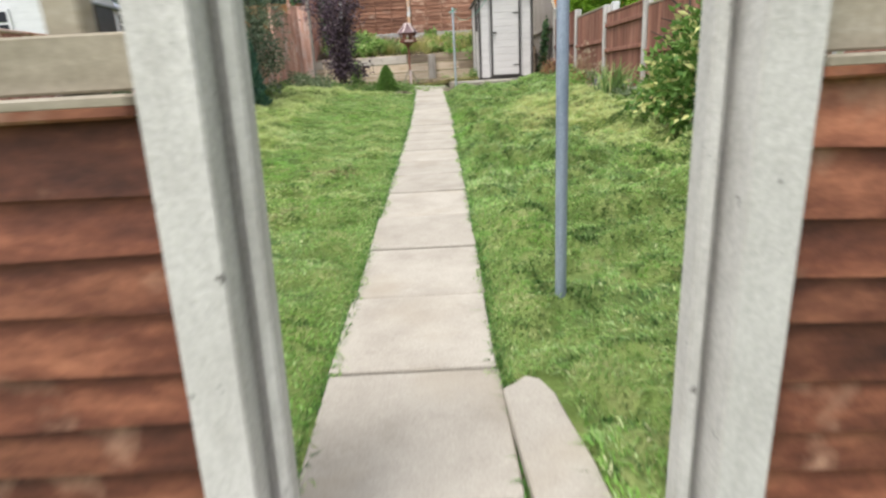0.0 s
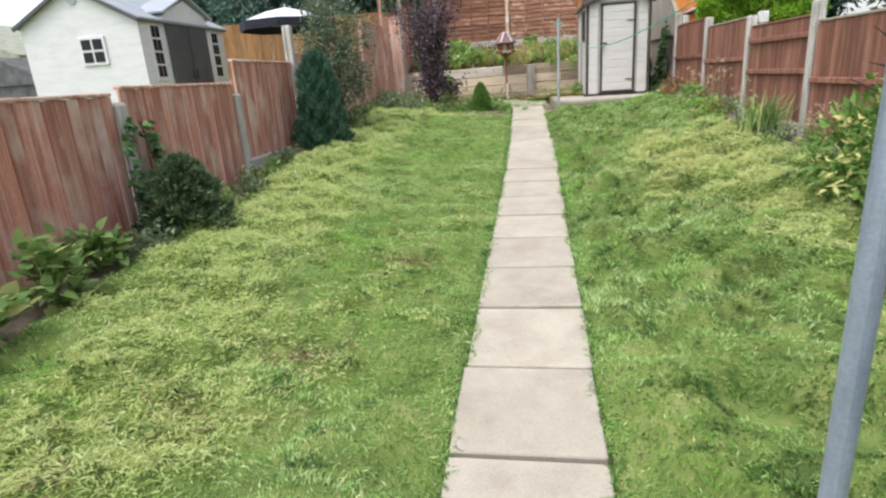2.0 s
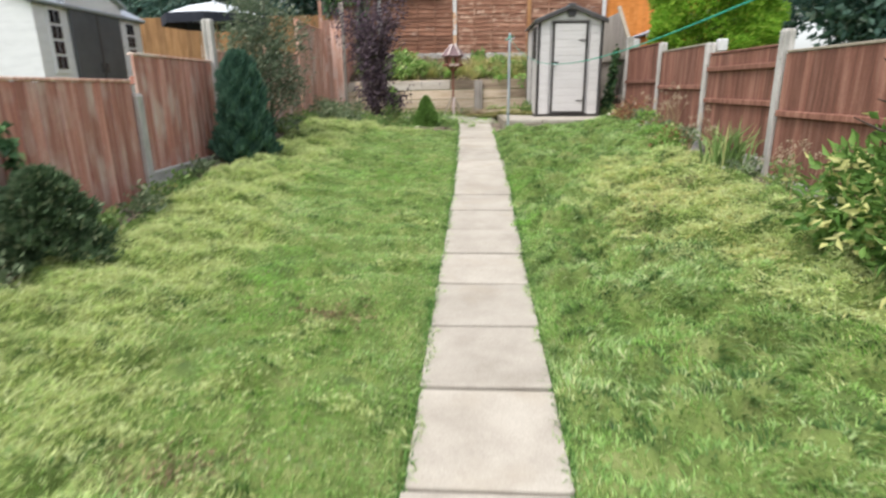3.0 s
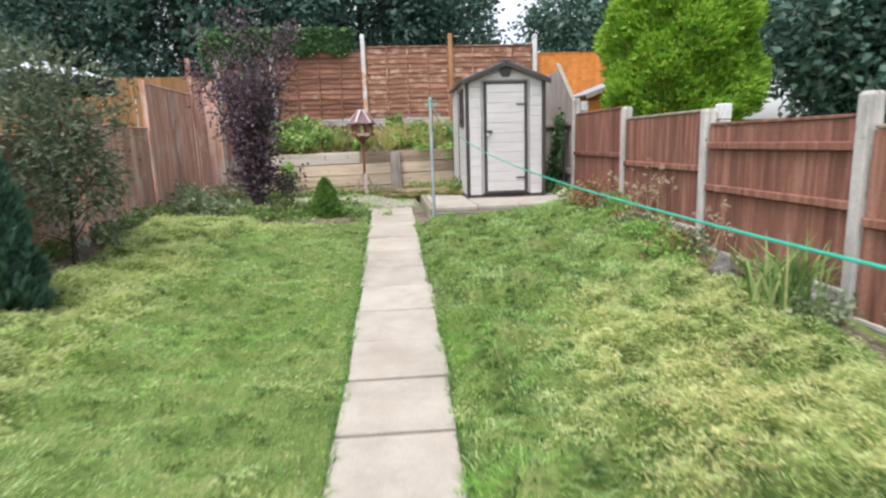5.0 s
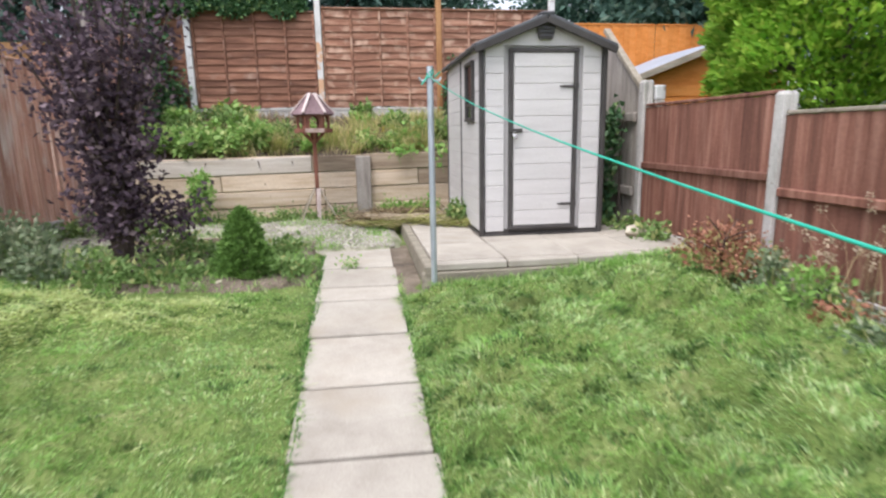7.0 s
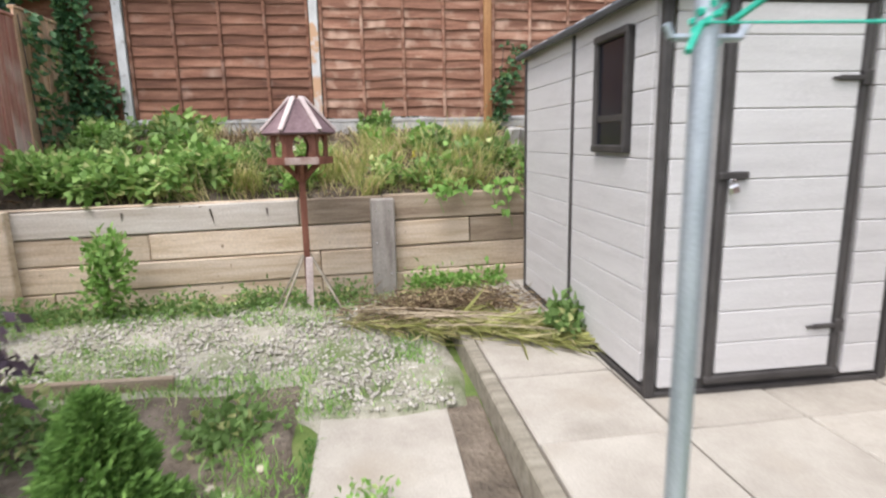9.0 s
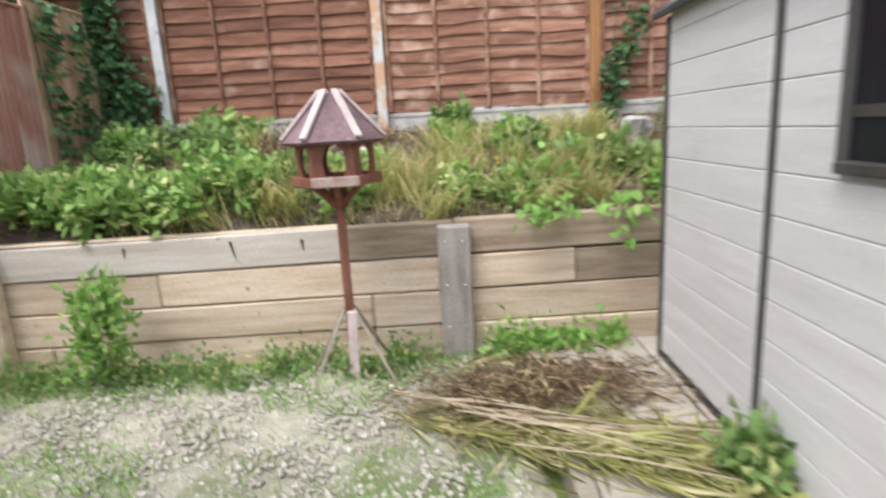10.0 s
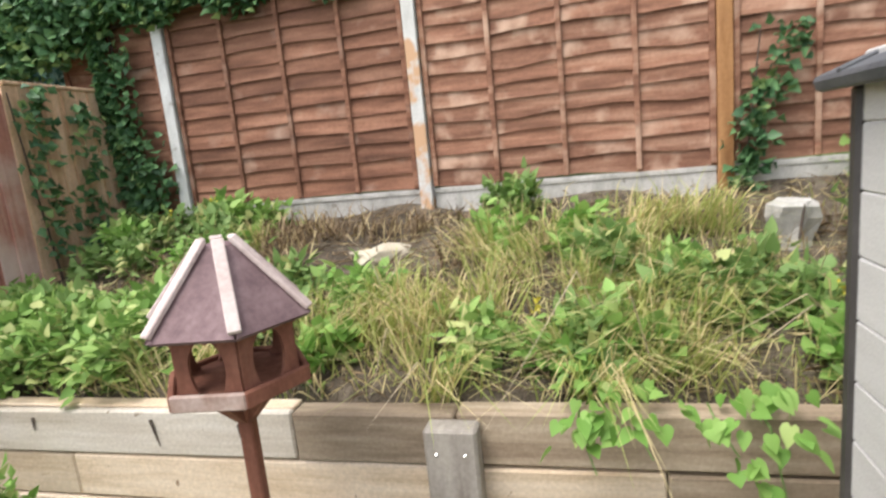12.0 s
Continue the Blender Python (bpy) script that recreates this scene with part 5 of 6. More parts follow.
plant("variegated_shrub", "broad evergreen shrub with yellow-edged leaves", "shrub", (2.0, 3.8, float(land(2.0, 3.8))),
      [("crown", pp, pw, lengths(len(pp), 0.06, 0.11), lengths(len(pp), 0.028, 0.048), None)], SHRUB_LEAF, limbs((0, 0, 0), 1.2, 0.035, 14, 0.5, 0.1, 8))
p1, w1 = clumps((0, 0, 0.38), (0.34, 0.42, 0.36), 80, 0.08, 34, 0.4, -0.7)
plant("grey_shrub", "dusty grey-green shrub beside the fence", "shrub", (2.1, 2.75, float(land(2.1, 2.75))),
      [("crown", p1, w1, lengths(len(p1), 0.04, 0.08), 0.026, None)], GREY_LEAF, limbs((0, 0, 0), 0.8, 0.03, 10, 0.35, 0.1, 9))

# sword-leaved clump and other border plants
def tuft_plant(name, label, at, n, height, width, lean, material, category="plant", spread=0.08):
    b = np.zeros((n, 3)); b[:, :2] = rng.normal(size=(n, 2)) * spread
    ln = rng.normal(size=(n, 3)) * lean; ln[:, 2] = 0
    p = thing(name, label, category, at)
    part("leaf_tuft", blades("leaf_tuft", b, ln, rng.uniform(0.6, 1.0, n) * height, width, material), None, p)
    return p


def at_land(x, y):
    return (x, y, float(land(x, y)) + 0.01)


tuft_plant("sword_leaf_plant", "clump of tall narrow sword-shaped leaves", at_land(2.16, 6.52), 130, 0.62, 0.022, 0.33, WEED_LEAF)
tuft_plant("withered_plant", "withered grey-brown plant clump in the border", at_land(2.2, 7.2), 200, 0.3, 0.009, 0.6, DEAD_LEAF, spread=0.1)
for x, y, s in ((2.0, 8.33, 0.11), (2.12, 8.15, 0.1), (1.98, 7.7, 0.13), (1.95, 7.35, 0.08)):
    p1, w1 = clumps((0, 0, s), (s, s, s * 0.8), 18, 0.03, 22, 0.3, -0.3)
    plant("lime_plant", "low lime-green leafy plant in the border", "plant", at_land(x, y),
          [("leaf_clump", p1, w1, lengths(len(p1), 0.03, 0.06), 0.03, None)], VINE_LEAF, group="lime-green border plants")
p1, w1 = clumps((0, 0, 0.17), (0.28, 0.36, 0.17), 46, 0.05, 36, 0.3, -0.4)
plant("rusty_shrub", "low rust-brown flowering shrub past its bloom", "shrub", at_land(2.12, 9.85),
      [("crown", p1, w1, lengths(len(p1), 0.02, 0.045), 0.018, None)], RUST_LEAF, limbs((0, 0, 0), 0.35, 0.02, 10, 0.3, 0.1, 4))
for x, y, h in ((2.38, 9.08, 0.74), (2.38, 8.66, 0.74), (2.3, 9.3, 0.5), (2.35, 7.6, 0.55), (2.3, 5.6, 0.6)):
    n = 16
    st = np.zeros((n, 3)); st[:, :2] = rng.normal(size=(n, 2)) * 0.1
    ln = rng.normal(size=(n, 3)) * 0.25; ln[:, 2] = 0
    hs = rng.uniform(0.6, 1.0, n) * h
    p = thing("seed_stalk", "thin stalks with pale dry seed heads", "plant", at_land(x, y), "dry seed stalks")
    part("stalk", blades("stalk", st, ln, hs, 0.006, DEAD_LEAF), None, p)
    tips = st + ln * hs[:, None] + np.array([[0, 0, 1]]) * (hs * (1 - 0.35 * np.minimum(np.linalg.norm(ln, axis=1), 1.4)))[:, None]
    hp = np.repeat(tips, 14, 0) + rng.normal(size=(n * 14, 3)) * 0.014
    part("seed_head", leaves("seed_head", hp, ball(len(hp)), 0.02, 0.012, PALE_SEED), None, p)

# weeds along the borders
def weed(at, r, h, material, label, n=16, leaf=(0.04, 0.09), group="border weeds", flowers=0, name="weed"):
    pts, ways = clumps((0, 0, h * 0.5), (r, r, h * 0.5), n, 0.045, 22, 0.25, -0.8)
    ways[:, 2] += 0.3
    p = plant(name, label, "weed", at, [("leaf_clump", pts, ways, lengths(len(pts), *leaf), lengths(len(pts), leaf[0] * 0.6, leaf[1] * 0.65), None)], material, group=group)
    stems = [[((0, 0, -0.02), 0.006), ((random.uniform(-r, r) * 0.7, random.uniform(-r, r) * 0.7, h * 0.85), 0.003)] for _ in range(7)]
    part("stem", trunk_mesh(stems, WEED_LEAF, 5), None, p)
    if flowers:
        fp = rng.normal(size=(flowers * 8, 3)) * 0.012 + np.repeat(np.array([[0, 0, h]]) + rng.normal(size=(flowers, 3)) * np.array([[r, r, 0.05]]), 8, 0)
        part("flower", leaves("flower", fp, ball(len(fp)), 0.03, 0.02, FLOWER), None, p)
    return p


random.seed(9)
for k in range(26):
    y = 0.6 + k * 0.5 + random.uniform(-0.15, 0.15)
    if abs(y - 7.3) < 0.35 or abs(y - 4.05) < 0.22:
        continue
    x = -3.3 + random.uniform(-0.1, 0.12)
    big_leaf = 1.3 < y < 3.2
    weed(at_land(x, y), random.uniform(0.1, 0.19), random.uniform(0.12, 0.26) + (0.2 if big_leaf else 0), WEED_LEAF if big_leaf else WEED_LEAF if k % 3 else GREY_LEAF,
         "green leafy weeds at the foot of the fence", 8 if big_leaf else 12, (0.07, 0.13) if big_leaf else (0.03, 0.07))
for k in range(14):
    y = 0.8 + k * 0.7 + random.uniform(-0.2, 0.2)
    weed(at_land(2.25 + random.uniform(-0.12, 0.1), y), random.uniform(0.1, 0.18), random.uniform(0.12, 0.28), WEED_LEAF if k % 2 else GREY_LEAF,
         "low weeds at the foot of the brown fence", 10, (0.03, 0.06))
for k in range(9):
    y = 7.75 + k * 0.28
    weed(at_land(2.22 + random.uniform(-0.16, 0.06), y), random.uniform(0.11, 0.17), random.uniform(0.14, 0.3), (GREY_LEAF, WEED_LEAF, VINE_LEAF)[k % 3] if k % 4 else RUST_LEAF,
         "mixed weeds and fading flowers along the brown fence", 13, (0.03, 0.06))
# round the purple tree, the conifer and by the wall
for x, y, r, h in ((-2.9, 11.2, 0.28, 0.45), (-2.5, 10.95, 0.25, 0.34), (-3.2, 11.6, 0.28, 0.5), (-1.95, 11.75, 0.22, 0.3), (-2.9, 13.0, 0.3, 0.4),
                   (-1.75, 10.95, 0.2, 0.18), (-1.55, 11.75, 0.22, 0.12), (-0.95, 11.72, 0.16, 0.09), (-0.8, 11.0, 0.14, 0.12), (-2.2, 10.9, 0.25, 0.2)):
    weed(at_land(x, y), r, h, GREY_LEAF if h > 0.33 else WEED_LEAF, "mixed green weeds on bare soil", 22, (0.035, 0.07))
weed(at_land(-2.1, 13.45), 0.11, 0.62, VINE_LEAF, "tall bright green weed before the sleeper wall", 24, (0.04, 0.08), name="tall_weed")
for k in range(12):
    x = -3.1 + k * 0.24
    weed(at_land(x, 13.5 + random.uniform(-0.08, 0.08)), 0.15, random.uniform(0.06, 0.15), WEED_LEAF, "low weeds along the sleeper wall", 12, (0.025, 0.055), "weeds along the wall")
for x in (0.1, 0.28, 0.45, 0.62):
    weed((x, 13.57, 0.74), 0.09, 0.09, VINE_LEAF, "bright weeds between paving and wall", 10, (0.04, 0.07), "weeds along the wall")
weed((0.755, 12.3, 0.785), 0.07, 0.14, WEED_LEAF, "leafy weed at the foot of the shed", 16, (0.05, 0.085))
weed((-0.36, 11.19, 0.6), 0.035, 0.05, VINE_LEAF, "tiny weed in a path joint", 5, (0.02, 0.04))
for x, y in ((2.3, 11.0), (2.3, 11.6), (2.35, 12.2)):
    weed((x, y, float(land(x, y)) + 0.05), 0.11, 0.2, WEED_LEAF, "rank weeds beside the shed base", 11, (0.04, 0.08))

# raised bed growth
random.seed(21)
for k in range(12):
    x, y = -2.68 + (k % 6) * 0.23 + random.uniform(-0.08, 0.08), 13.98 + (k // 6) * 0.28 + random.uniform(-0.07, 0.07)
    weed((x, y, float(bed_top(x, y))), 0.2, random.uniform(0.22, 0.34) * (0.6 if k > 5 else 1), BROAD_LEAF, "dense leafy weeds on the raised bed", 20, (0.05, 0.1), "weeds on the raised bed", 0)
for k in range(84):
    x, y = random.uniform(-2.9, 2.3), random.uniform(14.0, 15.5)
    if (abs(x + 0.95) < 0.75 and y > 14.6) or (abs(x - 1.25) < 0.3 and y > 14.4):
        continue
    weed((x, y, float(bed_top(x, y))), random.uniform(0.1, 0.17), random.uniform(0.1, 0.26), random.choice([WEED_LEAF, BROAD_LEAF, VINE_LEAF, WEED_LEAF]),
         "scattered weeds on the raised bed", 9, (0.045, 0.1), "weeds on the raised bed", 1 if k % 6 == 0 else 0)
cx, cy = rng.uniform(-1.7, 2.3, 120), 13.9 + 1.25 * rng.random(120) ** 1.3
keep = ~((np.abs(cx + 0.95) < 0.6) & (cy > 14.45)) & ~((np.abs(cx - 1.25) < 0.3) & (cy > 14.35))
cx, cy = cx[keep], cy[keep]
per = 62
bx, by = np.repeat(cx, per) + rng.normal(size=len(cx) * per) * 0.05, np.repeat(cy, per) + rng.normal(size=len(cx) * per) * 0.04
by = np.maximum(by, 13.87)
n = len(bx)
fall = np.repeat(rng.normal(size=(len(cx), 3)) * 0.45, per, 0)
ln = rng.normal(size=(n, 3)) * 0.55 + fall; ln[:, 1] -= 0.35; ln[:, 2] = 0
tagged(new("long_grass", blades("long_grass", np.stack([bx, by, bed_top(bx, by)], 1), ln, rng.uniform(0.14, 0.4, n), 0.008, LONG_GRASS)),
       "arching tufts of long green and straw-coloured grass on the raised bed", "grass", kind="stuff")
n = 2600
bx, by = rng.uniform(-2.2, 2.4, n), 13.88 + 1.65 * rng.random(n) ** 1.4
keep = ~((np.abs(bx - 1.25) < 0.2) & (by > 14.4)) & ~((np.abs(bx + 1.0) < 0.8) & (by > 14.6))
bx, by = bx[keep], by[keep]; n = len(bx)
ln = rng.normal(size=(n, 3)) * 0.6; ln[:, 1] -= 0.3; ln[:, 2] = 0
tagged(new("bed_grass", blades("bed_grass", np.stack([bx, by, bed_top(bx, by)], 1), ln, rng.uniform(0.06, 0.22, n), 0.007, LONG_GRASS)),
       "short scattered grass between the tufts on the raised bed", "grass", kind="stuff")
n = 44
bx, by = rng.uniform(-1.6, 1.9, n), rng.uniform(13.85, 14.5, n)
ln = rng.normal(size=(n, 3)) * 0.8; ln[:, 1] -= 0.7; ln[:, 2] = 0
tagged(new("grass_stalks", blades("grass_stalks", np.stack([bx, by, bed_top(bx, by)], 1), ln, rng.uniform(0.4, 0.75, n), 0.006, PALE_SEED)),
       "long dry grass stalks hanging over the wall", "grass", kind="stuff")
n = 4200
bx, by = rng.uniform(-3.4, 2.4, n), rng.uniform(13.9, 15.6, n)
d = rng.normal(size=(n, 3)); d[:, 2] = np.abs(d[:, 2]) * 0.25
tagged(new("dry_litter", leaves("dry_litter", np.stack([bx, by, bed_top(bx, by) + 0.03], 1), d, rng.uniform(0.05, 0.16, n), 0.008, DEAD_LEAF)),
       "withered brown plant litter on the raised bed", "plant litter", kind="stuff")
n = 3200
bx, by = np.concatenate([rng.normal(size=n * 3 // 4) * 0.5 - 1.2, rng.uniform(-2.6, 2.2, n // 4)]), rng.uniform(14.25, 15.4, n)
keep = ~((np.abs(bx + 0.92) < 0.4) & (by > 14.4) & (by < 15.2))
bx, by = bx[keep], by[keep]; n = len(bx)
ln = rng.normal(size=(n, 3)) * 0.8; ln[:, 2] = 0
tagged(new("withered_stalks", blades("withered_stalks", np.stack([bx, by, bed_top(bx, by)], 1), ln, rng.uniform(0.08, 0.28, n), 0.009, DEAD_LEAF)),
       "withered brown stalks standing on the raised bed", "plant litter", kind="stuff")
# trailing bindweed over the wall
for k, (x, drop, count) in enumerate(((0.25, 0.16, 34), (0.42, 0.1, 16), (0.66, 0.08, 12), (0.8, 0.28, 30))):
    t = rng.random(count)
    px = x + 0.07 * np.sin(t * 5) + rng.normal(size=count) * 0.05
    py = np.where(t < 0.3, 13.8 - rng.random(count) * 0.1, 13.66 - rng.random(count) * 0.05)
    pz = 1.555 - np.clip(t - 0.3, 0, 1) * drop * 1.2 + rng.random(count) * 0.06
    d = np.stack([rng.normal(size=count) * 0.5, -0.6 + 0 * t, -0.5 + rng.normal(size=count) * 0.4], 1)
    v = thing("trailing_vine", "trailing bindweed with bright green leaves over the wall", "vine", (0, 0, 0), "trailing vines")
    part("leaf_clump", heart_leaves("leaf_clump", np.stack([px, py, pz], 1), d, rng.uniform(0.045, 0.08, count), rng.uniform(0.038, 0.065, count), VINE_LEAF), None, v)
    part("stem", trunk_mesh([[((x, 13.85, 1.5), 0.004), ((x, 13.69, 1.5), 0.004), ((x + 0.05, 13.66, 1.5 - drop), 0.003)]], WEED_LEAF, 5), None, v)

# stones on the raised bed
def rock(at, s, label, name="stone", material=STONE, seed=0):
    bm = bmesh.new()
    bmesh.ops.create_icosphere(bm, subdivisions=2, radius=1)
    for v in bm.verts:
        k = noise.noise(v.co * 1.4 + Vector((seed * 3.1, 0, 0)))
        v.co = Vector((v.co.x * s[0], v.co.y * s[1], v.co.z * s[2])) * (1 + 0.45 * k + 0.12 * noise.noise(v.co * 4.0 + Vector((seed, 1, 2))))
    return single(name, bm, material, label, "stone", at, turn=seed * 40)


rock((-0.84, 15.0, float(bed_top(-0.84, 15.0)) + 0.04), (0.2, 0.11, 0.055), "flat pale yellow stone slab on the bed", seed=1)
stump = loft(bmesh.new(), [hexring(0.075, -0.05, 7, 0.3), hexring(0.088, 0.07, 7, 0.35), hexring(0.112, 0.17, 7, 0.42), hexring(0.118, 0.225, 7, 0.4), hexring(0.085, 0.25, 7, 0.4)])
for v in stump.verts:
    v.co += Vector((noise.noise(v.co * 9), noise.noise(v.co * 9 + Vector((3, 1, 7))), 0.6 * noise.noise(v.co * 7 + Vector((5, 5, 1))))) * 0.03
block = single("stone_block", stump, CONCRETE_POST, "upright cracked pale stone block on the bed", "stone", (1.25, 14.92, float(bed_top(1.25, 14.92)) - 0.03))
part("crack", boxed((0.0, -0.104, 0.16), (0.006, 0.02, 0.16), (0, 6, 0), 0.001), BARK, block)
for k, (x, y, s) in enumerate(((-0.95, 11.35, 0.035), (-0.88, 11.28, 0.05), (-0.93, 11.18, 0.04), (-1.35, 10.85, 0.05), (-0.78, 11.45, 0.03))):
    rock((x, y, float(land(x, y)) + 0.04), (s, s * 0.8, s * 0.5), "small pale stone on bare soil", seed=k + 3)
for x, y, s, mat_, lab in ((2.12, 7.12, (0.1, 0.1, 0.19), ROCK_GREY, "upright rough grey stone in the border"),
                           (1.99, 6.92, (0.11, 0.1, 0.1), ROCK_GREY, "low dark grey rounded stone in the border"),
                           (1.95, 7.1, (0.05, 0.045, 0.04), STONE, "small pale stone in the border")):
    rock((x, y, float(land(x, y)) + s[2] * 0.35), s, lab, material=mat_, seed=int(x * 40))
rock((2.28, 11.2, 0.82), (0.16, 0.1, 0.07), "pale lump of rubble beside the shed base", "rubble", seed=9)
single("edging_board", boxed((0, 0, 0), (1.25, 0.035, 0.1), (0, 0, -3), 0.006), SLEEPER_DARK, "rotting timber edging between soil and gravel", "edging", (-1.95, 12.27, 0.7))

# cut weeds heaped by the shed
hn = 2300
t = rng.random(hn) ** 0.5
hp = np.stack([-0.55 + 1.35 * t + rng.normal(size=hn) * 0.05, 13.0 - 0.72 * t + rng.normal(size=hn) * (0.04 + 0.08 * t), 0.735 + 0.02 * rng.random(hn) + np.where(t > 0.5, 0.06, 0.04 * t) + 0.05 * t * rng.random(hn)], 1)
hd = np.stack([0.85 + 0 * t, -0.5 + 0 * t, 0 * t], 1) + rng.normal(size=(hn, 3)) * np.array([[0.5, 0.45, 0.1]])
heap = thing("cut_grass_heap", "heap of cut yellowing grass and withered stalks", "plant litter", (0, 0, 0))
part("straw", leaves("straw", hp, hd, rng.uniform(0.08, 0.36, hn) * (0.5 + 0.5 * (rng.random(hn) < 0.3)), 0.0042, HEAP_GRASS), None, heap)
stalks = bmesh.new()
for k in range(22):
    t0 = rng.uniform(-0.05, 0.5)
    a0 = Vector((-0.5 + 1.35 * t0 + rng.normal() * 0.03, 13.0 - 0.72 * t0 + rng.normal() * 0.05, 0.79 + 0.03 * t0 + rng.random() * 0.04))
    b0 = a0 + Vector((0.6 + rng.normal() * 0.12, -0.3 + rng.normal() * 0.08, 0.03 + rng.normal() * 0.015))
    tube(stalks, a0, a0.lerp(b0, 0.5) + Vector((0, 0, 0.015)), 0.004, 0.0035, 5)
    tube(stalks, a0.lerp(b0, 0.5) + Vector((0, 0, 0.015)), b0, 0.0035, 0.002, 5)
part("long_straw", mesh_of("long_straw", stalks, PALE_SEED), None, heap, "long pale straws")
hn = 4600
c = np.stack([0.22 + rng.normal(size=hn) * 0.28, 13.05 + rng.normal(size=hn) * 0.15, 0.755 + 0.1 * rng.random(hn) ** 2], 1)
part("dead_litter", leaves("dead_litter", c, rng.normal(size=(hn, 3)) * np.array([[1, 1, 0.3]]), rng.uniform(0.04, 0.16, hn), 0.0045, DEAD_LEAF), None, heap)

# golden conifer beyond the fence: many upright fans
n = 42000
h = rng.random(n)
prof = 0.88 * np.interp(h, [0, 0.08, 0.5, 0.8, 1.0], [0.8, 1.0, 0.98, 0.75, 0.15])
a = rng.uniform(0, 2 * np.pi, n)
fan = 1 + 0.1 * np.sin(a * 7 + np.floor(h * 9) * 2.1) + 0.1 * np.sin(a * 3 - h * 14)
rr = prof * fan * (0.72 + 0.3 * rng.random(n) ** 0.5)
gp = np.stack([rr * np.cos(a), rr * np.sin(a), 1.12 + h * 2.4], 1)
hold = ~((gp[:, 0] < -0.8) & (gp[:, 2] < 1.5))
gp, a = gp[hold], a[hold]; n = len(gp)
gw = np.stack([np.cos(a), np.sin(a), 0.5 + 0 * a], 1) + rng.normal(size=(n, 3)) * 0.4
plant("golden_conifer", "large rounded golden-green conifer beyond the fence", "conifer", (3.5, 10.55, 0.6),
      [("crown", gp, gw, lengths(n, 0.05, 0.1), lengths(n, 0.025, 0.045), None)], GOLD_LEAF, limbs((0, 0, 0), 3.0, 0.09, 24, 0.8, 0.15, 12))

# woodland behind the back fence
random.seed(31)
TREES = [(-11.5, 21, 6.5, 2.6), (-8.2, 18.8, 6.2, 2.4), (-5.3, 18.6, 6.6, 2.3), (-3.0, 18.0, 6.0, 2.1), (-0.9, 19.2, 6.8, 2.2), (1.3, 20.5, 5.6, 1.7),
         (5.9, 20.5, 5.6, 1.7), (8.3, 18.2, 6.6, 2.6), (12.0, 17.5, 6.8, 2.8), (-14.5, 24, 7.0, 3.0), (9.5, 13.2, 5.2, 2.0), (16, 14, 7, 3.0), (6.6, 16.8, 4.6, 1.7), (7.2, 11.2, 4.4, 1.7), (8.6, 8.4, 4.6, 2.0), (11.5, 11.0, 6.0, 2.4)]
for k, (x, y, hgt, r) in enumerate(TREES):
    p1, w1 = clumps((0, 0, hgt * 0.56), (r, r * 0.85, hgt * 0.46), 165, 0.28, 90, 0.35)
    lab = "tall dark green leafy tree behind the back fence"
    plant("tree", lab, "tree", (x, y, 1.8 if y > 16 else 0.8), [("crown", p1, w1, lengths(len(p1), 0.1, 0.24), lengths(len(p1), 0.06, 0.13), None)],
          DARK_TREE_LEAF if x < 0 else TREE_LEAF, limbs((0, 0, 0), hgt * 0.85, 0.14, 16, r * 0.75, 0.2, k + 40), "trees behind the fence")

# ivy on the corner of the fences
def ivy(name, pts, ways, label, stems):
    v = thing(name, label, "ivy", (0, 0, 0), "ivy on the fences")
    part("leaf_mass", leaves("leaf_mass", pts, ways, lengths(len(pts), 0.05, 0.1), lengths(len(pts), 0.045, 0.08), IVY_LEAF), None, v)
    part("stem", trunk_mesh(stems, BARK, 5), None, v)


n = 1100
t = rng.random(n)
col = np.where(rng.random(n) < 0.5, 0.0, 1.0)
px = -3.0 + 0.12 * np.sin(t * 6) + rng.normal(size=n) * 0.13
px = np.clip(px - 0.02, -3.09, -2.6)
pz = 1.75 + 1.9 * t + rng.normal(size=n) * 0.08
ivy("ivy", np.stack([px, BACK - 0.06 - 0.08 * rng.random(n), pz], 1), np.stack([rng.normal(size=n) * 0.6, -0.6 + 0 * t, -0.5 + rng.normal(size=n) * 0.3], 1),
    "dark ivy climbing the corner of the back fence", [[((-3.0, BACK - 0.07, 1.7), 0.012), ((-2.92, BACK - 0.07, 2.6), 0.01), ((-3.0, BACK - 0.07, 3.5), 0.006)]])
n = 6500
t = rng.random(n)
px = -3.9 + 3.0 * t ** 1.3
pz = 3.57 + 0.45 * rng.random(n) - np.clip(0.5 - t * 1.1, 0, 1) * rng.random(n) * 1.3 - 0.12 * rng.random(n) * (np.sin(px * 9) > 0)
py = BACK - 0.12 - 0.35 * rng.random(n) * (1 - t) + 0.1
ivy("ivy", np.stack([px, py, pz], 1), np.stack([rng.normal(size=n) * 0.6, -0.6 + 0 * t, -0.4 + rng.normal(size=n) * 0.4], 1),
    "thick ivy hanging over the top of the back fence", [[((-3.9, BACK - 0.1, 3.4), 0.012), ((-2.0, BACK + 0.02, 3.62), 0.008)]])
n = 260
t = rng.random(n)
ivy("ivy", np.stack([CORNER + 0.04 + 0.04 * rng.random(n), np.where(rng.random(n) < 0.5, 14.85, 15.2) + 0.07 * rng.normal(size=n) + 0.1 * t, 1.95 + 1.1 * t], 1),
    np.stack([0.5 + 0 * t, rng.normal(size=n) * 0.6, -0.5 + rng.normal(size=n) * 0.4], 1), "thin ivy strands on the tan side fence",
    [[((CORNER + 0.04, 14.9, 1.8), 0.008), ((CORNER + 0.04, 14.8, 3.0), 0.005)]])
n = 700
t = rng.random(n) ** 1.4
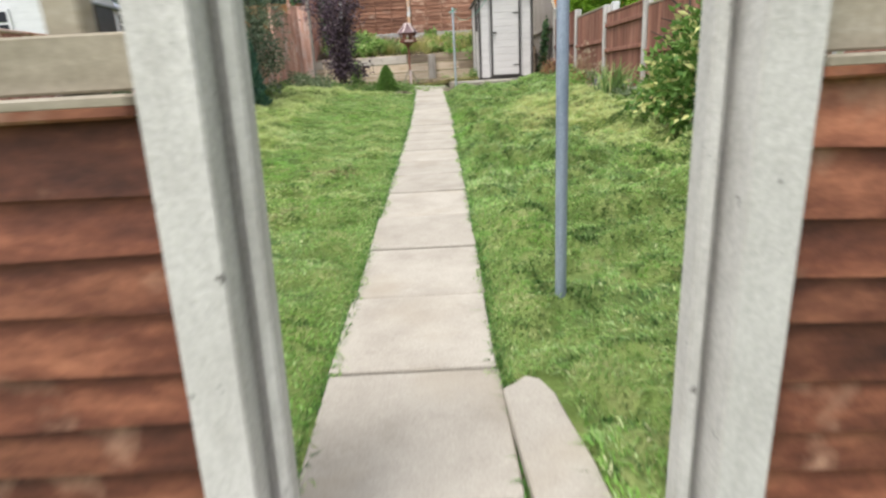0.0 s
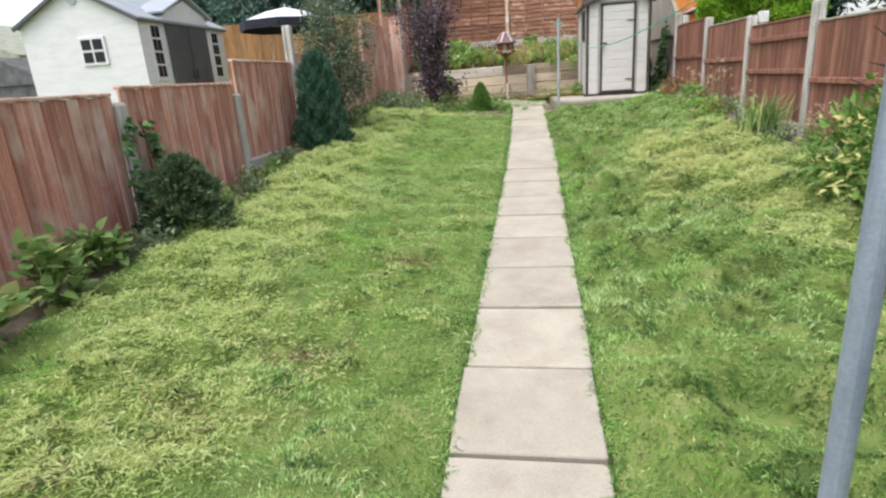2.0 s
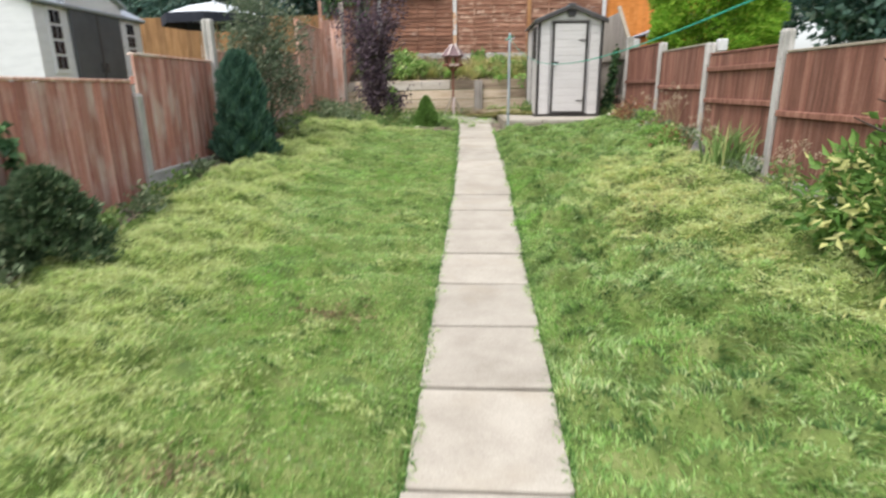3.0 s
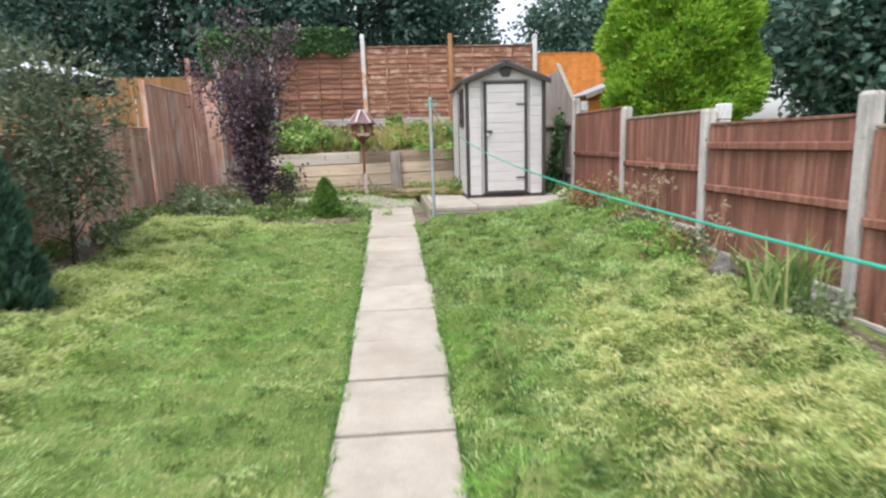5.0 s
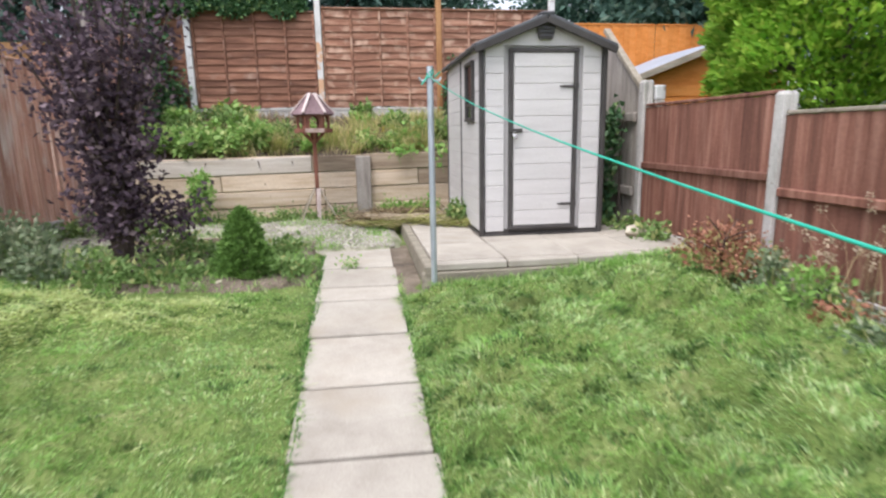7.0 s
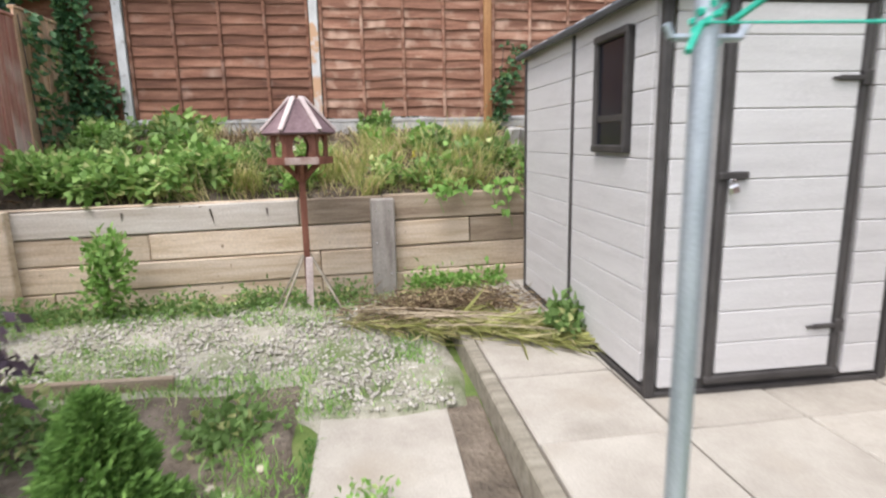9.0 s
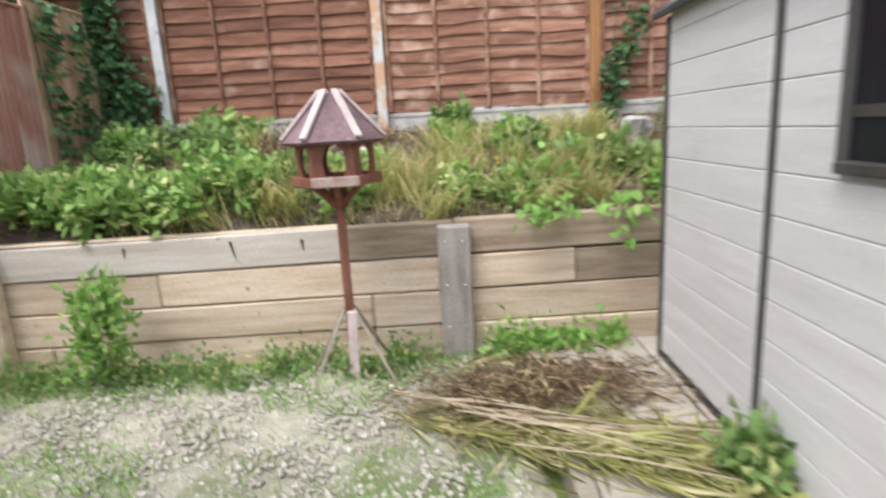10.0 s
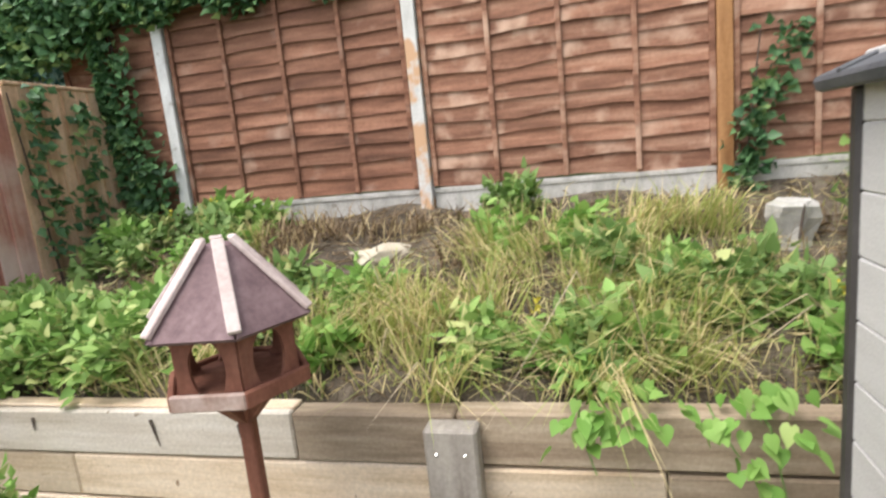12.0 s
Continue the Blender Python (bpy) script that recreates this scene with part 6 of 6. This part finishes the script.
ivy("ivy", np.stack([RIGHT - 0.07 - 0.1 * rng.random(n) - 0.1 * (1 - t) * rng.random(n), 12.0 + 0.25 * rng.random(n) + 0.6 * rng.random(n) * (1 - t), 0.78 + 1.2 * t + rng.normal(size=n) * 0.05], 1),
    np.stack([-0.6 + 0 * t, -0.4 + rng.normal(size=n) * 0.5, -0.3 + rng.normal(size=n) * 0.4], 1), "green climber on the grey fence beside the shed",
    [[((RIGHT - 0.07, 12.1, 0.7), 0.01), ((RIGHT - 0.08, 12.15, 1.4), 0.008), ((RIGHT - 0.07, 12.1, 2.0), 0.004)]])
n = 210
t = rng.random(n)
ivy("ivy", np.stack([1.22 + rng.normal(size=n) * 0.06 + 0.25 * t * t, BACK - 0.07 - 0.05 * rng.random(n), 2.0 + 0.9 * t], 1),
    np.stack([rng.normal(size=n) * 0.6, -0.6 + 0 * t, -0.3 + rng.normal(size=n) * 0.4], 1), "ivy sprigs beside a timber fence post",
    [[((1.2, BACK - 0.06, 1.9), 0.008), ((1.3, BACK - 0.06, 2.9), 0.004)]])
n = 240
t = rng.random(n)
ivy("ivy", np.stack([LEFT + 0.08 + 0.05 * rng.random(n), np.where(rng.random(n) < 0.4, 3.9 + 0.02 * t, 4.14 + 0.25 * (1 - t)) + rng.normal(size=n) * 0.035, 0.35 + 0.8 * t], 1),
    np.stack([0.5 + 0 * t, rng.normal(size=n) * 0.6, -0.4 + rng.normal(size=n) * 0.4], 1), "ivy creeping up a concrete fence post",
    [[((LEFT + 0.08, 4.4, 0.2), 0.008), ((LEFT + 0.08, 4.14, 1.15), 0.004)], [((LEFT + 0.08, 3.9, 0.2), 0.006), ((LEFT + 0.08, 3.92, 1.1), 0.003)]])

# ---- gravel, grass, clippings ----
n = 10500
px, py = rng.uniform(-3.3, 0.06, n), rng.uniform(11.82, 13.6, n)
keep = ~((px < -2.2) & (py > 13.2)) & ~((px < -0.62 - 0.16 * np.sin(py * 9)) & (px > -2.75) & (py < 12.24 - 0.2 * smooth_step(px, -1.3, -0.7)))
px, py = px[keep], py[keep]; n = len(px)
s = (0.005 + 0.017 * rng.random(n) ** 2.2)[:, None]
octa = np.array([[1, 0, 0], [0, 1, 0], [-1, 0, 0], [0, -1, 0], [0, 0, 0.7], [0, 0, -0.7]])
rot = rng.uniform(0, 6.28, n)
ox = octa[None] * (s[:, None] * rng.uniform(0.7, 1.3, (n, 6, 1)))
cx = ox[..., 0] * np.cos(rot)[:, None] - ox[..., 1] * np.sin(rot)[:, None]
cy = ox[..., 0] * np.sin(rot)[:, None] + ox[..., 1] * np.cos(rot)[:, None]
pv = np.stack([cx + px[:, None], cy + py[:, None], ox[..., 2] + (land(px, py) + 0.041)[:, None]], -1)
of = np.array([0, 1, 4, 1, 2, 4, 2, 3, 4, 3, 0, 4, 1, 0, 5, 2, 1, 5, 3, 2, 5, 0, 3, 5])
pf = (np.arange(n)[:, None] * 6 + of[None]).ravel()
tagged(new("gravel", raw_mesh("gravel", pv.reshape(-1, 3), pf, 3, PEBBLE)), "loose pale grey gravel stones", "gravel", kind="stuff")


def mid_of(y):
    return np.interp(y, [-1, 0.4, 3, 7, 9, 12], [-0.49, -0.488, -0.42, -0.31, -0.3, -0.28])


def lawn_points(n, y0=-1.5, y1=10.9):
    x, y = rng.uniform(-3.2, 2.25, n), rng.uniform(y0, y1, n)
    off = np.abs(x - mid_of(y) + 0.0)
    edge = 0.285 + 0.02 * np.sin(y * 9) + 0.015 * np.sin(y * 23 + x)
    ok = (off > edge) & ~((x > 0.05) & (y > 10.42)) & ~((x > -0.3) & (x < 0.0) & (y < 0.37) & (y > -0.4))
    ok &= ~((y > 10.55 + 0.15 * np.sin(x * 4)) & (x > -2.5) & (x < -0.65) & (rng.random(n) < 0.75))
    return x[ok], y[ok]


def yellow(x, y):
    """How dry the lawn is: the strip by the red fence and the patch beside the path."""
    rag = 0.14 * np.sin(x * 5 + y * 3) * np.sin(y * 4 - x * 2) + 0.1 * np.sin(y * 7 + 2 * np.sin(x * 6))
    band = -2.62 + 0.45 * np.exp(-((y - 2.0) / 1.2) ** 2) + 0.1 * np.sin(y * 1.7)
    a = np.exp(-(np.abs(x - band) / 0.52) ** 2.6) * (1 - 0.35 * smooth_step(y, 8.5, 10.5))
    b = 1.25 * np.exp(-((x - 1.3) / 0.75) ** 2 - ((y - 5.8) / 1.3) ** 2)
    c = 0.75 * np.exp(-((x - 1.6) / 0.5) ** 2 - ((y - 3.6) / 1.2) ** 2)
    d = 0.3 * np.exp(-((x + 1.45) / 0.4) ** 2 - ((y - 2.9) / 0.9) ** 2)
    e = 0.7 * np.exp(-((x + 1.8) / 0.9) ** 2 - ((y - 10.2) / 0.5) ** 2)
    f = 0.45 * np.exp(-((x - 1.9) / 0.3) ** 2 - ((y - 7.2) / 0.8) ** 2)
    g = 0.16 * np.exp(-((x + 1.3) / 0.6) ** 2 - ((y - 5.5) / 2.2) ** 2)
    return smooth_step(a + b + c + d + e + f + g + rag, 0.12, 0.9)


lattice = rng.random((256, 256))


def field(x, y, cell, shift=0):
    """Smooth random heights on a lattice of the given cell."""
    u, v = np.asarray(x) / cell + 40 + shift * 17.3, np.asarray(y) / cell + 40 + shift * 9.1
    i, j = np.floor(u).astype(int), np.floor(v).astype(int)
    f, g = u - i, v - j
    f, g = f * f * (3 - 2 * f), g * g * (3 - 2 * g)
    at = lambda a, b: lattice[a % 256, b % 256]
    return (at(i, j) * (1 - f) + at(i + 1, j) * f) * (1 - g) + (at(i, j + 1) * (1 - f) + at(i + 1, j + 1) * f) * g


def lumps(x, y):
    """Rank mown grass lying in lumps, rougher away from the path and on the far lawn."""
    rough = np.where(x > mid_of(y), 0.5 + 0.5 * smooth_step(y, 1.0, 3.0), 0.4 + 0.4 * yellow(x, y))
    rough = rough * smooth_step(np.abs(x - mid_of(y)), 0.29, 0.55) * smooth_step(2.35 - x, 0.0, 0.25) * smooth_step(x + 3.25, 0.0, 0.25) * (1 - smooth_step(y, 10.2, 10.45))
    wx, wy = x + 0.12 * field(x, y, 0.3, 5), y + 0.12 * field(x, y, 0.3, 6)
    a = smooth_step(field(wx * 0.6, wy, 0.17, 1), 0.32, 0.62)
    b = smooth_step(field(wx, wy, 0.085, 2), 0.25, 0.8)
    return rough * (0.115 * a + 0.06 * b + 0.03 * field(x, y, 0.6, 3) - 0.03)


lx, ly = np.arange(-3.25, 2.36, 0.035), np.arange(-1.5, 10.46, 0.035)
LX, LY = np.meshgrid(lx, ly)
LZ = land(LX, LY) + lumps(LX, LY) - np.where(np.abs(LX - mid_of(LY)) < 0.3, 0.09, 0.0) + 0.004
LZ -= 0.09 * ((LX > -0.3) & (LX < 0.02) & (LY < 0.4) & (LY > -0.45))
lix = np.arange(len(ly) - 1)[:, None] * len(lx) + np.arange(len(lx) - 1)[None, :]
turf_mesh = raw_mesh("lumpy_turf", np.stack([LX, LY, LZ], -1).reshape(-1, 3), np.stack([lix, lix + 1, lix + 1 + len(lx), lix + len(lx)], -1).ravel(), 4, TURF)
turf_mesh.shade_smooth()
tagged(new("lumpy_turf", turf_mesh), "lumpy turf under rough mown grass", "turf", kind="structure")


def sow(name, label, x, y, material, tall=1.0, thin=1.0):
    """Blades that lie over in swaths and hang over the edges of the lumps."""
    n = len(x)
    e = 0.03
    gx_, gy_ = (lumps(x + e, y) - lumps(x - e, y)) / (2 * e), (lumps(x, y + e) - lumps(x, y - e)) / (2 * e)
    ln = rng.normal(size=(n, 3)) * 0.7; ln[:, 2] = 0
    swirl = field(x, y, 0.55, 4) * 9
    ln[:, 0] += 0.8 * np.cos(swirl) - 0.9 * gx_; ln[:, 1] += 0.8 * np.sin(swirl) - 0.9 * gy_
    rough = np.where(x > mid_of(y), 0.45 + 0.55 * smooth_step(y, 1.5, 3.5), 0.45 + 0.4 * yellow(x, y))
    hgt = (0.014 + 0.038 * rng.random(n) * rough) * tall
    tagged(new(name, blades(name, np.stack([x, y, land(x, y) + lumps(x, y) - 0.002], 1), ln, hgt, rng.uniform(0.005, 0.0095, n) * thin, material)), label, "grass", kind="stuff")


x, y = lawn_points(400000)
dry = yellow(x, y)
roll = rng.random(len(x))
is_dry = roll < dry * (0.6 + 0.6 * smooth_step(field(x, y, 0.16, 8), 0.3, 0.6))
sage = ~is_dry & (rng.random(len(x)) < np.where(x > mid_of(y), 0.2 + 0.25 * smooth_step(y, 1.5, 3.5), 0.2) * smooth_step(field(x, y, 0.35, 9), 0.4, 0.6) * 1.3)
# noise picks the dark blades that paint shaded hollows, apart from the lumps
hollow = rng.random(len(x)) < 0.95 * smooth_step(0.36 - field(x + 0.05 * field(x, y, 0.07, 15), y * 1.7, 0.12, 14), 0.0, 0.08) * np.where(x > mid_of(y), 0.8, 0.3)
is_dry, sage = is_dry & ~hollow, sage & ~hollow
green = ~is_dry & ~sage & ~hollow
sow("shade_grass", "dark grass painting the shade of hollows in the rough lawn", x[hollow], y[hollow], SHADE_GRASS, 0.8)
sow("lawn", "uneven freshly cut green lawn", x[green], y[green], GRASS)
sow("pale_lawn", "pale sage-green cut grass lying on the lawn", x[sage], y[sage], SAGE_GRASS, 1.1)
sow("yellowed_lawn", "yellowed patches of the cut lawn", x[is_dry], y[is_dry], DRY_GRASS, 0.95)
# ragged tufts that the mower missed, coloured dark to paint shady gaps too
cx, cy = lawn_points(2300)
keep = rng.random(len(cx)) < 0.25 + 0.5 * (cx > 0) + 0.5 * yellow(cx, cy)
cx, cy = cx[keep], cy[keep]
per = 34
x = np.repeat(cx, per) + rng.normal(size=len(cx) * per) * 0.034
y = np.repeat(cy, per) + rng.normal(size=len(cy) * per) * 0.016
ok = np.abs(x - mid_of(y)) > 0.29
sow("grass_tufts", "ragged dark tufts and painted shady gaps in the rough lawn", x[ok], y[ok], SHADE_GRASS, 1.25)


def scatter(name, label, x, y, rise, lo, hi, material):
    n = len(x)
    d = rng.normal(size=(n, 3)); d[:, 2] = np.abs(d[:, 2]) * 0.35
    tagged(new(name, leaves(name, np.stack([x, y, land(x, y) + lumps(x, y) + 0.01 + rise * rng.random(n)], 1), d, rng.uniform(lo, hi, n), 0.0075, material, lying=1.2)),
           label, "grass clippings", kind="stuff")


x, y = lawn_points(190000)
keep = rng.random(len(x)) < np.clip(yellow(x, y) * (0.3 + 0.9 * smooth_step(field(x, y, 0.16, 8), 0.3, 0.6)) + 0.008, 0, 1)
scatter("grass_clippings", "pale yellow dry grass clippings on the lawn", x[keep], y[keep], 0.02, 0.02, 0.055, STRAW)
cx, cy = lawn_points(2600)
keep = rng.random(len(cx)) < np.clip(yellow(cx, cy) * 1.1, 0, 1)
cx, cy = cx[keep], cy[keep]
per = 84
a = rng.uniform(-0.6, 0.6, len(cx))
u, v = rng.normal(size=(len(cx), per)) * 0.085, rng.normal(size=(len(cx), per)) * 0.026
x = (cx[:, None] + u * np.cos(a)[:, None] - v * np.sin(a)[:, None]).ravel()
y = (cy[:, None] + u * np.sin(a)[:, None] + v * np.cos(a)[:, None]).ravel()
ok = np.abs(x - mid_of(y)) > 0.3
scatter("clipping_heaps", "small ridges of raked yellow grass clippings", x[ok], y[ok], 0.045, 0.02, 0.055, STRAW)
n = 34000
x, y = 1.3 + 0.6 * rng.normal(size=n), 5.8 + 1.2 * rng.normal(size=n)
keep = (x > 0.1) & (x < 2.2) & (y > 2.5) & (rng.random(n) < yellow(x, y) * (0.15 + 0.85 * smooth_step(field(x, y, 0.2, 11), 0.4, 0.6)))
scatter("warm_clippings", "warm yellow dry clippings on the rough lawn", x[keep], y[keep], 0.02, 0.02, 0.055, WARM_STRAW)
# worn spots with brown dead grass
sx, sy = np.array([-1.55, -1.95, -2.2, -1.25, 0.9, 1.6]), np.array([2.35, 1.85, 1.35, 3.6, 5.1, 6.0])
k = rng.integers(0, 6, 1800)
scatter("worn_spots", "worn brownish spots of dead grass in the lawn", sx[k] + rng.normal(size=1800) * 0.13, sy[k] + rng.normal(size=1800) * 0.09, 0.015, 0.02, 0.05, DEAD_LEAF)
# ragged grass along the path and on the gravel
n = 11000
y = rng.uniform(-1.2, 11.7, n)
s = np.where(rng.random(n) < 0.5, -1, 1)
x = mid_of(y) + s * (0.292 + np.abs(rng.normal(size=n)) * 0.03 + 0.015 * np.sin(y * 5.7 + s) * np.sin(y * 2.3))
ln = rng.normal(size=(n, 3)) * 0.6; ln[:, 0] -= 0.35 * s; ln[:, 2] = 0
keep = ~((y > 10.45) & (s > 0))
tagged(new("path_edge_grass", blades("path_edge_grass", np.stack([x, y, land(x, y) - 0.005], 1)[keep], ln[keep], rng.uniform(0.015, 0.045, n)[keep], 0.006, TUFT_GRASS)),
       "ragged grass leaning over the path edges", "grass", kind="stuff")
n = 17000
x, y = rng.uniform(-3.3, 0.05, n), rng.uniform(11.8, 13.65, n)
keep = rng.random(n) < 0.15 + 0.85 * ((y > 13.3) | ((np.sin(x * 3.1 + 1) * np.cos(y * 4) > 0.35)))
x, y = x[keep], y[keep]; n = len(x)
ln = rng.normal(size=(n, 3)) * 0.6; ln[:, 2] = 0
tagged(new("gravel_grass", blades("gravel_grass", np.stack([x, y, land(x, y) + 0.03], 1), ln, rng.uniform(0.02, 0.07, n), 0.006, GRASS)),
       "thin grass growing through the gravel", "grass", kind="stuff")
n = 2600
x, y = rng.uniform(0.3, 2.45, n), 10.49 - 0.16 * rng.random(n) ** 1.4
ln = rng.normal(size=(n, 3)) * 0.5; ln[:, 2] = 0
tagged(new("platform_grass", blades("platform_grass", np.stack([x, y, land(x, y)], 1), ln, rng.uniform(0.05, 0.15, n), 0.008, GRASS)),
       "uncut grass along the foot of the shed base", "grass", kind="stuff")
n = 9000
x, y = rng.uniform(-3.0, -0.62, n), rng.uniform(10.5, 12.3, n)
keep = rng.random(n) < 0.1 + 0.9 * np.maximum(smooth_step(field(x, y, 0.3, 13), 0.5, 0.64), smooth_step(y, 11.98, 12.12))
x, y = x[keep], y[keep]; n = len(x)
ln = rng.normal(size=(n, 3)) * 0.7; ln[:, 2] = 0
tagged(new("soil_grass", blades("soil_grass", np.stack([x, y, land(x, y) + 0.045], 1), ln, rng.uniform(0.02, 0.08, n), 0.007, GRASS)),
       "rough grass and seedlings on the bare soil", "grass", kind="stuff")
